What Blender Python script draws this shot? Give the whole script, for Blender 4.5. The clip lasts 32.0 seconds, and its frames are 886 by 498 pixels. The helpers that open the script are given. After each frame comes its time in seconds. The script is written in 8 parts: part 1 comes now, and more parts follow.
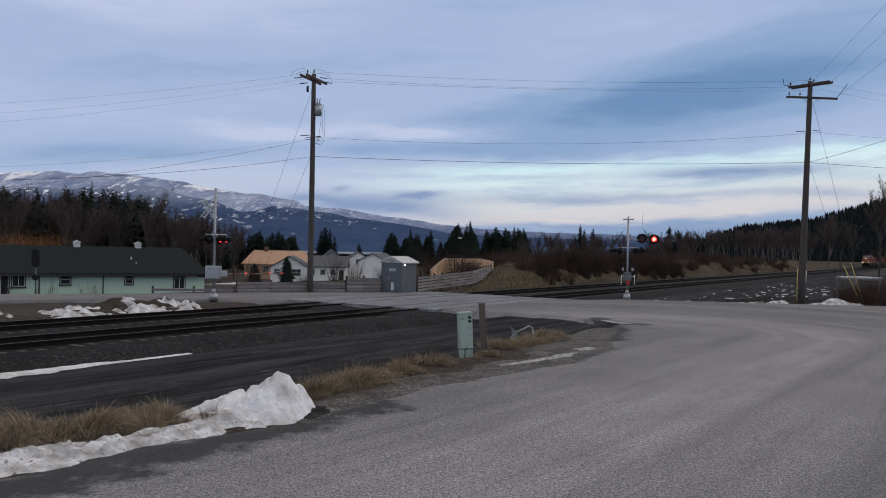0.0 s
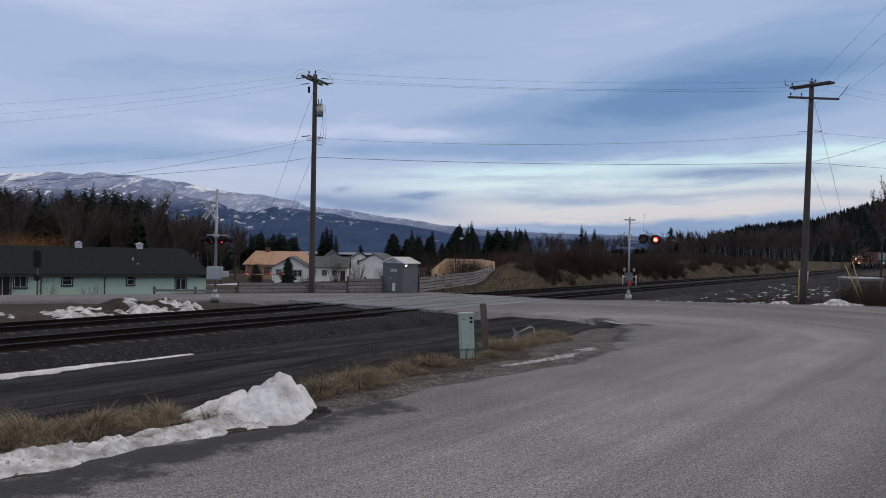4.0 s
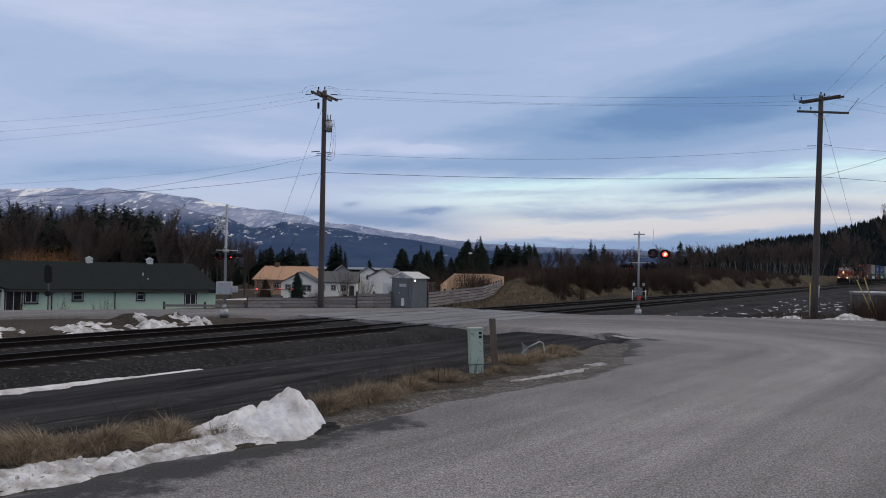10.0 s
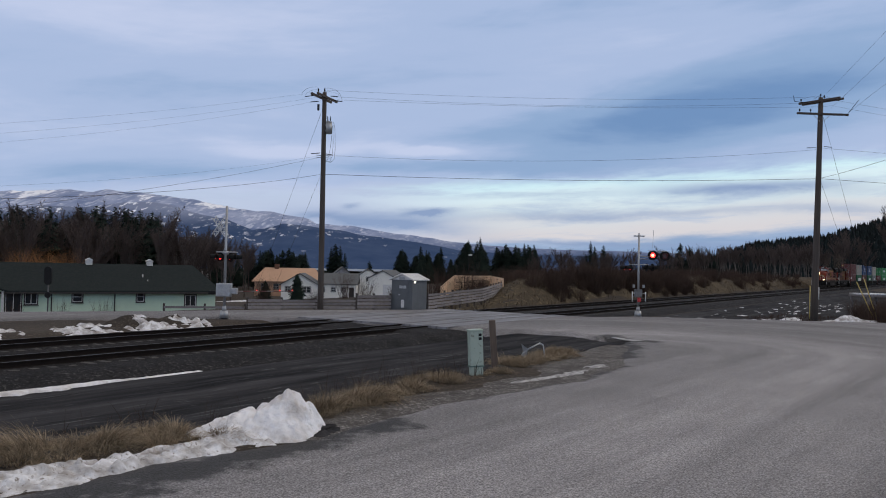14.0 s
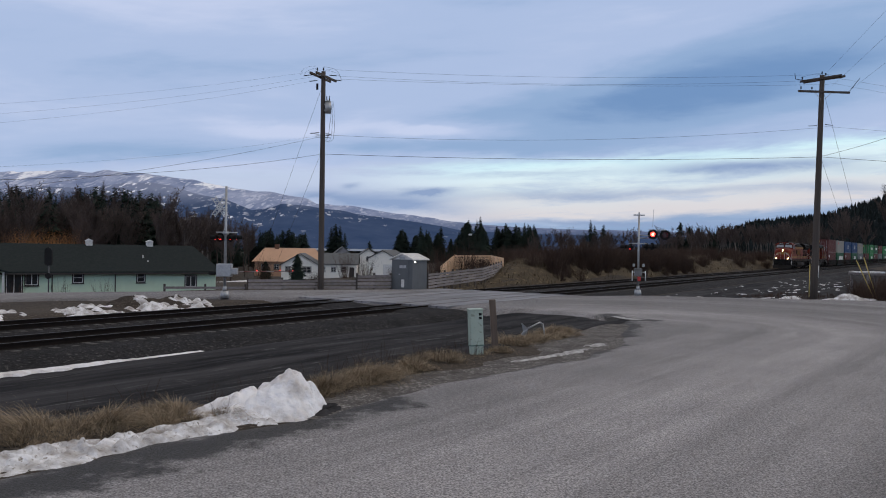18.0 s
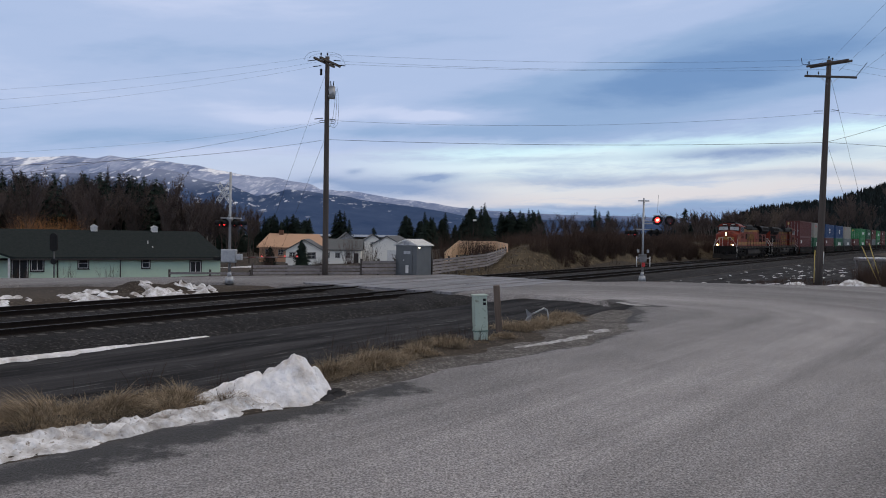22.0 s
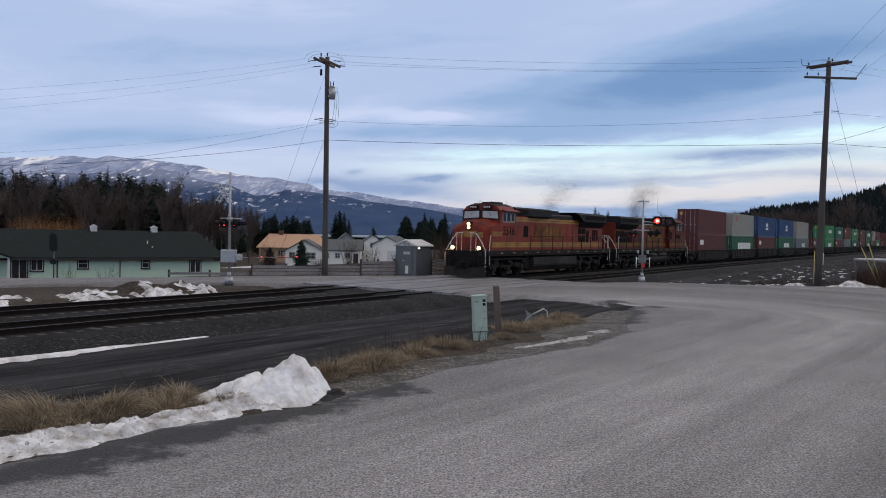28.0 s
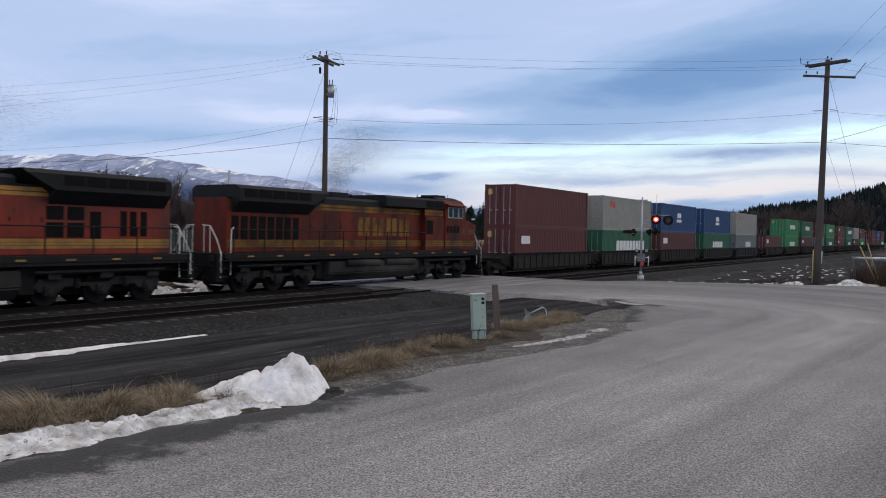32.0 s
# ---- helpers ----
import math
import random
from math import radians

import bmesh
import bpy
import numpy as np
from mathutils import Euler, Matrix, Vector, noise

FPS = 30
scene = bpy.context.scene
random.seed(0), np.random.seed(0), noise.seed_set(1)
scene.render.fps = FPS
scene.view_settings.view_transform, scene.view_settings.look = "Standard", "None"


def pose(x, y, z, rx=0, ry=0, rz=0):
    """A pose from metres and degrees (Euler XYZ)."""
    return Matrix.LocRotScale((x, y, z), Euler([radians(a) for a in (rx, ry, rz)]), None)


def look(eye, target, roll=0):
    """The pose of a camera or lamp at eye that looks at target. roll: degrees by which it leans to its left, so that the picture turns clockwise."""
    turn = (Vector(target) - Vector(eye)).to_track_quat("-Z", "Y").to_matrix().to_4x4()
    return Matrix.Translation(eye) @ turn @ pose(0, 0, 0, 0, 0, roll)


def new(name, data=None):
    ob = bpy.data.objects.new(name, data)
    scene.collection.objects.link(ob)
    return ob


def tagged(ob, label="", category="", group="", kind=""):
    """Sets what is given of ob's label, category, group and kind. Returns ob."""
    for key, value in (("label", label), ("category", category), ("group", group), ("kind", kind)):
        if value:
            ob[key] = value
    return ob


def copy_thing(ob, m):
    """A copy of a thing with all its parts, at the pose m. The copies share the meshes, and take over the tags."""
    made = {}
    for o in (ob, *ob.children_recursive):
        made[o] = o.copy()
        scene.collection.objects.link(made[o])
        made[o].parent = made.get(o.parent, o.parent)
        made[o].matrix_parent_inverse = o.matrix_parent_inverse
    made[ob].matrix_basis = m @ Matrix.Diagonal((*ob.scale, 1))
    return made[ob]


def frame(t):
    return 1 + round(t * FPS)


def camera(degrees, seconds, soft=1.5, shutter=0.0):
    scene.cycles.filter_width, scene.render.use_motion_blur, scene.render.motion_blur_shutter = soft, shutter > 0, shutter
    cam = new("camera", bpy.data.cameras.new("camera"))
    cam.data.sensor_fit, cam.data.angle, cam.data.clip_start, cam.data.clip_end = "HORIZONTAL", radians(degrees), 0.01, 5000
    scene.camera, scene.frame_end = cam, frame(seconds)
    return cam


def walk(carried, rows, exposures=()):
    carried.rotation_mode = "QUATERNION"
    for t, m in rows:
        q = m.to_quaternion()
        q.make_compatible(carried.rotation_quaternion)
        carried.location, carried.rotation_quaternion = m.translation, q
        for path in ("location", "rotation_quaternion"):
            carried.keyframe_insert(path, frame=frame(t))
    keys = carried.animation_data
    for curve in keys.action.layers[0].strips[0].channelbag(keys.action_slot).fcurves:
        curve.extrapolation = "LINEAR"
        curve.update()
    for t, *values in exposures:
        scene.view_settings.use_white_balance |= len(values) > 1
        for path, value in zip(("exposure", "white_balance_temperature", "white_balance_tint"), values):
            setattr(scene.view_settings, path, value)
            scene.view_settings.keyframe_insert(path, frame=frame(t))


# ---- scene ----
# ---- camera and its path ----
cam = camera(57.807, 32.0, soft=1.0, shutter=0.25)
EYE = 2.783
TURNS = (
    (0, 90.123, -1.283, -0.753),
    (0.5, 90.119, -1.264, -0.757),
    (1, 90.119, -1.264, -0.757),
    (1.5, 90.128, -1.287, -0.742),
    (2, 90.139, -1.292, -0.731),
    (2.5, 90.139, -1.264, -0.717),
    (3, 90.119, -1.242, -0.719),
    (3.5, 90.122, -1.270, -0.710),
    (5.5, 90.547, -1.103, -0.106),
    (6, 90.688, -1.110, 0.148),
    (6.5, 90.754, -1.113, 0.217),
    (7, 90.821, -1.090, 0.206),
    (7.5, 90.835, -1.096, 0.172),
    (8, 90.849, -1.128, 0.145),
    (8.5, 90.957, -1.176, 0.094),
    (9, 91.136, -1.130, 0.030),
    (9.5, 91.207, -1.168, 0.009),
    (10, 91.208, -1.186, -0.017),
    (10.5, 91.208, -1.189, -0.021),
    (11, 91.211, -1.197, -0.024),
    (11.5, 91.208, -1.193, -0.024),
    (12, 91.211, -1.199, -0.027),
    (12.5, 91.208, -1.183, -0.026),
    (13, 91.271, -1.199, -0.027),
    (13.5, 91.332, -1.197, -0.026),
    (14, 91.332, -1.197, -0.026),
    (14.5, 91.332, -1.197, -0.026),
    (16.5, 90.895, -1.117, -0.081),
    (17, 90.237, -1.034, -0.075),
    (17.5, 89.986, -1.025, -0.029),
    (18, 89.881, -1.017, -0.023),
    (18.5, 89.743, -1.028, -0.015),
    (19, 89.540, -0.993, 0.038),
    (19.5, 89.414, -0.988, 0.094),
    (20, 89.327, -0.978, 0.152),
    (20.5, 89.239, -0.988, 0.159),
    (21, 89.141, -0.995, 0.178),
    (21.5, 89.000, -1.042, 0.211),
    (22, 88.860, -1.030, 0.280),
    (22.5, 88.821, -1.051, 0.305),
    (23, 88.857, -1.006, 0.325),
    (23.5, 88.902, -1.052, 0.301),
    (24, 88.947, -1.059, 0.296),
    (24.5, 88.991, -1.035, 0.275),
    (25, 89.003, -1.050, 0.276),
    (25.5, 89.028, -1.110, 0.266),
    (27.5, 88.906, -1.125, 0.255),
    (28, 88.898, -1.109, 0.261),
    (28.5, 88.897, -1.111, 0.262),
    (29, 88.897, -1.103, 0.268),
    (29.5, 88.897, -1.103, 0.268),
    (30, 88.902, -1.112, 0.260),
    (30.5, 88.856, -1.141, 0.258),
    (31, 88.815, -1.164, 0.222),
    (31.5, 88.783, -1.104, 0.209),
    (32, 88.786, -1.154, 0.181),
)
walk(cam, [(t, pose(0, 0, EYE, rx, ry, rz)) for t, rx, ry, rz in TURNS], exposures=[(0, -0.06), (9, -0.04), (14, 0.0), (23, 0.10), (28, 0.15), (30, 0.20), (32, 0.27)])

# ---- world and sun ----
SUN_ELEV, SUN_AZ = 38.0, 75.0


def build_world():
    w = bpy.data.worlds.new("dusk_sky")
    scene.world = w
    w.use_nodes = True
    nt = w.node_tree
    nt.nodes.clear()
    N = nt.nodes.new

    def link(a, b):
        nt.links.new(a, b)

    def math_node(op, a, b=None, clamp=False):
        m = N("ShaderNodeMath")
        m.operation, m.use_clamp = op, clamp
        for i, v in enumerate((a, b)):
            if v is None:
                continue
            if isinstance(v, (int, float)):
                m.inputs[i].default_value = v
            else:
                link(v, m.inputs[i])
        return m.outputs[0]

    def ramp(fac, stops):
        r = N("ShaderNodeValToRGB")
        r.color_ramp.interpolation = "EASE"
        els = r.color_ramp.elements
        els[0].position, els[0].color = stops[0][0], (*stops[0][1], 1)
        els[1].position, els[1].color = stops[-1][0], (*stops[-1][1], 1)
        for p, c in stops[1:-1]:
            e = els.new(p)
            e.color = (*c, 1)
        link(fac, r.inputs[0])
        return r.outputs[0]

    def mix(fac, a, b):
        m = N("ShaderNodeMix")
        m.data_type = "RGBA"
        for sock, v in ((m.inputs[0], fac), (m.inputs[6], a), (m.inputs[7], b)):
            if isinstance(v, (int, float)):
                sock.default_value = v
            elif isinstance(v, tuple):
                sock.default_value = (*v, 1)
            else:
                link(v, sock)
        return m.outputs[2]

    co = N("ShaderNodeTexCoord").outputs["Generated"]
    sep = N("ShaderNodeSeparateXYZ")
    link(co, sep.inputs[0])
    x, y, z = sep.outputs
    up = math_node("MAXIMUM", z, 0.0)
    # the cloud deck is a flat layer: clouds crowd together towards the horizon
    den = math_node("ADD", up, 0.10)
    cx, cy = math_node("DIVIDE", x, den), math_node("DIVIDE", y, den)
    comb = N("ShaderNodeCombineXYZ")
    link(cx, comb.inputs[0])
    link(cy, comb.inputs[1])

    def cloud(scale, detail, rough, loc, stretch, turn, dist=0.6):
        mp = N("ShaderNodeMapping")
        mp.inputs["Location"].default_value = loc
        mp.inputs["Rotation"].default_value = (0, 0, radians(turn))
        mp.inputs["Scale"].default_value = stretch
        link(comb.outputs[0], mp.inputs[0])
        n = N("ShaderNodeTexNoise")
        n.inputs["Scale"].default_value, n.inputs["Detail"].default_value = scale, detail
        n.inputs["Roughness"].default_value, n.inputs["Distortion"].default_value = rough, dist
        link(mp.outputs[0], n.inputs["Vector"])
        return n.outputs["Fac"]

    n1 = cloud(0.60, 7, 0.58, (3.1, 0.4, 0), (0.55, 1.0, 1), 18)
    az = math_node("ARCTAN2", x, y)          # 0 straight ahead, grows to the right

    def streaks(wide, high, detail, rough, tilt, seed):
        """Noise drawn out along the horizon."""
        c = N("ShaderNodeCombineXYZ")
        link(math_node("MULTIPLY", az, wide), c.inputs[0])
        link(math_node("MULTIPLY", math_node("SUBTRACT", up, math_node("MULTIPLY", az, tilt)), high), c.inputs[1])
        c.inputs[2].default_value = seed
        n = N("ShaderNodeTexNoise")
        n.inputs["Scale"].default_value, n.inputs["Detail"].default_value = 1.0, detail
        n.inputs["Roughness"].default_value, n.inputs["Distortion"].default_value = rough, 0.25
        link(c.outputs[0], n.inputs["Vector"])
        return n.outputs["Fac"]
    soft = streaks(3.2, 15.0, 5, 0.55, 0.10, 2.3)
    fine = streaks(7.0, 52.0, 6, 0.62, 0.04, 7.7)
    rag = streaks(22.0, 75.0, 6, 0.65, 0.02, 4.1)
    wz = math_node("ADD", math_node("MULTIPLY", math_node("SUBTRACT", soft, 0.5), 0.030), math_node("MULTIPLY", math_node("SUBTRACT", rag, 0.5), 0.010))
    el = math_node("ADD", up, wz)

    def puff(a0, z0, wide, high, slope, amount):
        """One cloud, its middle at direction a0 and height z0."""
        da = math_node("SUBTRACT", math_node("ADD", az, math_node("MULTIPLY", math_node("SUBTRACT", soft, 0.5), wide)), a0)
        dz = math_node("SUBTRACT", math_node("SUBTRACT", el, z0), math_node("MULTIPLY", da, slope))
        p, q = math_node("DIVIDE", da, wide), math_node("DIVIDE", dz, high)
        e = math_node("ADD", math_node("MULTIPLY", p, p), math_node("MULTIPLY", q, q))
        return math_node("MULTIPLY", math_node("POWER", 2.718, math_node("MULTIPLY", e, -0.7)), amount)

    def total(rows):
        out = puff(*rows[0])
        for row in rows[1:]:
            out = math_node("ADD", out, puff(*row))
        return out
    # the deck: pale lilac to blue-grey, one large dark mass on the right
    masses = total(((0.276, 0.1835, 0.196, 0.0366, 0.13, 0.50), (0.419, 0.2111, 0.124, 0.0317, 0.1, 0.24), (0.009, 0.1228, 0.151, 0.0092, 0.0, 0.30), (-0.362, 0.1101, 0.17, 0.0141, 0.05, 0.24),
                    (-0.371, 0.2123, 0.17, 0.0317, 0.1, 0.16), (0.006, 0.2477, 0.17, 0.0183, 0.1, 0.16), (-0.02, 0.1449, 0.049, 0.007, 0, -0.50), (-0.2, 0.1351, 0.065, 0.0092, 0.05, -0.36),
                    (0.201, 0.2781, 0.17, 0.0239, 0.1, -0.16), (-0.479, 0.2529, 0.131, 0.0423, 0, 0.06), (-0.253, 0.0907, 0.098, 0.0099, 0, -0.2)))
    dark = math_node("ADD", math_node("ADD", masses, math_node("MULTIPLY", az, 0.20)), math_node("ADD", math_node("MULTIPLY", math_node("SUBTRACT", soft, 0.5), 0.75), math_node("ADD", math_node("MULTIPLY", math_node("SUBTRACT", n1, 0.5), 0.55), math_node("MULTIPLY", math_node("SUBTRACT", fine, 0.5), 0.22))))
    deck = ramp(math_node("ADD", dark, 0.27, clamp=True), [(0.0, (0.53, 0.60, 0.80)), (0.30, (0.395, 0.495, 0.715)), (0.62, (0.27, 0.395, 0.615)), (1.0, (0.155, 0.275, 0.50))])
    # low sky: a clear pale gap under the deck, cream and pink banks, blue haze
    edge = math_node("ADD", math_node("MULTIPLY", az, 0.055), 0.107)
    depth = math_node("SUBTRACT", edge, el)
    low = ramp(math_node("MULTIPLY", depth, 9.0, clamp=True), [(0.0, (0.50, 0.64, 0.82)), (0.08, (0.62, 0.84, 0.91)), (0.22, (0.70, 0.85, 0.90)), (0.36, (0.65, 0.755, 0.81)), (0.50, (0.67, 0.695, 0.735)), (0.67, (0.67, 0.645, 0.675)), (0.75, (0.26, 0.37, 0.57)), (1.0, (0.17, 0.27, 0.48))])
    low = mix(math_node("MULTIPLY", math_node("SUBTRACT", fine, 0.50), 4.0, clamp=True), low, (0.40, 0.50, 0.68))
    pale = math_node("MULTIPLY", math_node("SUBTRACT", 0.06, az), 5.0, clamp=True)
    low = mix(math_node("MULTIPLY", pale, 0.85), low, (0.47, 0.53, 0.72))
    banks = total(((0.354, 0.0981, 0.085, 0.0077, 0.0, 1.0), (0.178, 0.066, 0.151, 0.0049, 0.03, 0.62), (-0.074, 0.0539, 0.079, 0.0092, -0.08, 1.1), (-0.021, 0.0671, 0.026, 0.0035, 0.04, 1.2),
                   (-0.116, 0.0737, 0.009, 0.0028, 0, 0.6), (0.212, 0.0347, 0.111, 0.0021, 0, 0.8), (0.455, 0.0717, 0.079, 0.0042, 0, 0.45), (-0.157, 0.062, 0.026, 0.0028, 0, 0.5), (0.122, 0.0904, 0.098, 0.0035, 0.03, 0.35)))
    ragged = math_node("MULTIPLY", banks, math_node("ADD", 0.55, math_node("MULTIPLY", rag, 0.9)), clamp=True)
    low = mix(ragged, low, (0.255, 0.345, 0.545))
    above = math_node("MULTIPLY", math_node("SUBTRACT", 0.012, math_node("ADD", depth, math_node("MULTIPLY", math_node("SUBTRACT", fine, 0.5), 0.05))), 60.0, clamp=True)
    sky = mix(above, low, deck)
    # overhead, out of sight, the deck is thicker and more neutral
    over = math_node("MULTIPLY", math_node("SUBTRACT", up, 0.36), 4.0, clamp=True)
    sky = mix(over, sky, (0.50, 0.47, 0.45))
    # behind the camera, unseen, the sky is brightened to light walls facing it
    bright = math_node("ADD", 1.0, math_node("MULTIPLY", math_node("MULTIPLY", y, -1.6, clamp=True), 0.35))
    nish = N("ShaderNodeTexSky")
    nish.sky_type, nish.sun_disc = "NISHITA", False
    nish.sun_elevation, nish.sun_rotation = radians(SUN_ELEV), radians(SUN_AZ)
    bg1, bg2, add = N("ShaderNodeBackground"), N("ShaderNodeBackground"), N("ShaderNodeAddShader")
    vm = N("ShaderNodeVectorMath")
    vm.operation = "SCALE"
    link(sky, vm.inputs[0])
    link(bright, vm.inputs["Scale"])
    link(vm.outputs[0], bg1.inputs[0])
    bg1.inputs[1].default_value = 1.0
    link(nish.outputs[0], bg2.inputs[0])
    bg2.inputs[1].default_value = 0.003
    link(bg1.outputs[0], add.inputs[0])
    link(bg2.outputs[0], add.inputs[1])
    out = N("ShaderNodeOutputWorld")
    link(add.outputs[0], out.inputs[0])


build_world()
sun_data = bpy.data.lights.new("sun", "SUN")
sun_data.energy, sun_data.angle, sun_data.color = 0.8, radians(45), (1.0, 0.88, 0.78)
sun = new("sun", sun_data)
sun.matrix_world = look((0, 0, 0), (-math.sin(radians(SUN_AZ)) * math.cos(radians(SUN_ELEV)), -math.cos(radians(SUN_AZ)) * math.cos(radians(SUN_ELEV)), -math.sin(radians(SUN_ELEV))))

# ---- materials ----


def material(name, colour, colour2=None, rough=0.8, metal=0.0, scale=4.0, detail=6, bump=0.0, bump_scale=40.0, spread=0.5, spec=0.5,
             speck=None, speck_scale=60.0, speck_amount=0.5, by_object=0.0, stretch=(1, 1, 1), emit=None, emit_strength=0.0, coat=0.0, turn=0.0, by_island=0.0, dirt=None, dirt_scale=0.6, dirt_amount=0.3):
    """A painted, mineral or timber surface: two colours mixed by broad noise, fine specks, relief."""
    m = bpy.data.materials.new(name)
    m.use_nodes = True
    nt = m.node_tree
    b = nt.nodes["Principled BSDF"]
    b.inputs["Roughness"].default_value, b.inputs["Metallic"].default_value = rough, metal
    b.inputs["Specular IOR Level"].default_value = spec
    b.inputs["Coat Weight"].default_value = coat
    N, L = nt.nodes.new, nt.links.new
    co = N("ShaderNodeTexCoord").outputs["Object"]
    mp = N("ShaderNodeMapping")
    mp.inputs["Scale"].default_value = stretch
    if turn:
        mr = N("ShaderNodeMapping")
        mr.inputs["Rotation"].default_value = (0, 0, turn)
        L(co, mr.inputs[0])
        co = mr.outputs[0]
    L(co, mp.inputs[0])
    vec = mp.outputs[0]

    def tex(s, d=detail):
        n = N("ShaderNodeTexNoise")
        n.inputs["Scale"].default_value, n.inputs["Detail"].default_value, n.inputs["Roughness"].default_value = s, d, 0.6
        L(vec, n.inputs["Vector"])
        return n.outputs["Fac"]

    def mixed(fac, a, c):
        x = N("ShaderNodeMix")
        x.data_type = "RGBA"
        L(fac, x.inputs[0])
        for sock, v in ((x.inputs[6], a), (x.inputs[7], c)):
            if isinstance(v, tuple):
                sock.default_value = (*v, 1)
            else:
                L(v, sock)
        return x.outputs[2]

    def sharp(fac, mid, width):
        r = N("ShaderNodeMapRange")
        r.inputs[1].default_value, r.inputs[2].default_value = mid - width, mid + width
        L(fac, r.inputs[0])
        return r.outputs[0]

    if colour2 is None:
        colour2 = tuple(c * 0.72 for c in colour)
    col = mixed(sharp(tex(scale), 0.5, spread * 0.4 + 0.02), colour, colour2)
    if speck:
        col = mixed(sharp(tex(speck_scale, 3), 0.68 - 0.18 * speck_amount, 0.05), col, speck)
    if by_object:
        info = N("ShaderNodeObjectInfo")
        h = N("ShaderNodeHueSaturation")
        r = N("ShaderNodeMapRange")
        r.inputs[3].default_value, r.inputs[4].default_value = 1 - by_object, 1 + by_object
        L(info.outputs["Random"], r.inputs[0])
        L(r.outputs[0], h.inputs["Value"])
        L(col, h.inputs["Color"])
        col = h.outputs[0]
    if dirt:
        col = mixed(sharp(tex(dirt_scale, 8), 0.72 - 0.3 * dirt_amount, 0.14), col, dirt)
    if by_island:
        geo = N("ShaderNodeNewGeometry")
        h = N("ShaderNodeHueSaturation")
        r = N("ShaderNodeMapRange")
        r.inputs[3].default_value, r.inputs[4].default_value = 1 - by_island, 1 + by_island
        L(geo.outputs["Random Per Island"], r.inputs[0])
        L(r.outputs[0], h.inputs["Value"])
        L(col, h.inputs["Color"])
        col = h.outputs[0]
    L(col, b.inputs["Base Color"])
    if bump:
        bp = N("ShaderNodeBump")
        bp.inputs["Strength"].default_value = min(1.0, bump)
        bp.inputs["Distance"].default_value = 0.02 * max(1.0, bump)
        L(tex(bump_scale, 4), bp.inputs["Height"])
        L(bp.outputs[0], b.inputs["Normal"])
    if emit:
        b.inputs["Emission Color"].default_value = (*emit, 1)
        b.inputs["Emission Strength"].default_value = emit_strength
    return m

M_GROUND = material("earth", (0.036, 0.031, 0.027), (0.058, 0.048, 0.038), 0.95, scale=0.25, bump=0.8, bump_scale=9, speck=(0.12, 0.10, 0.085), speck_scale=14, spec=0.1)


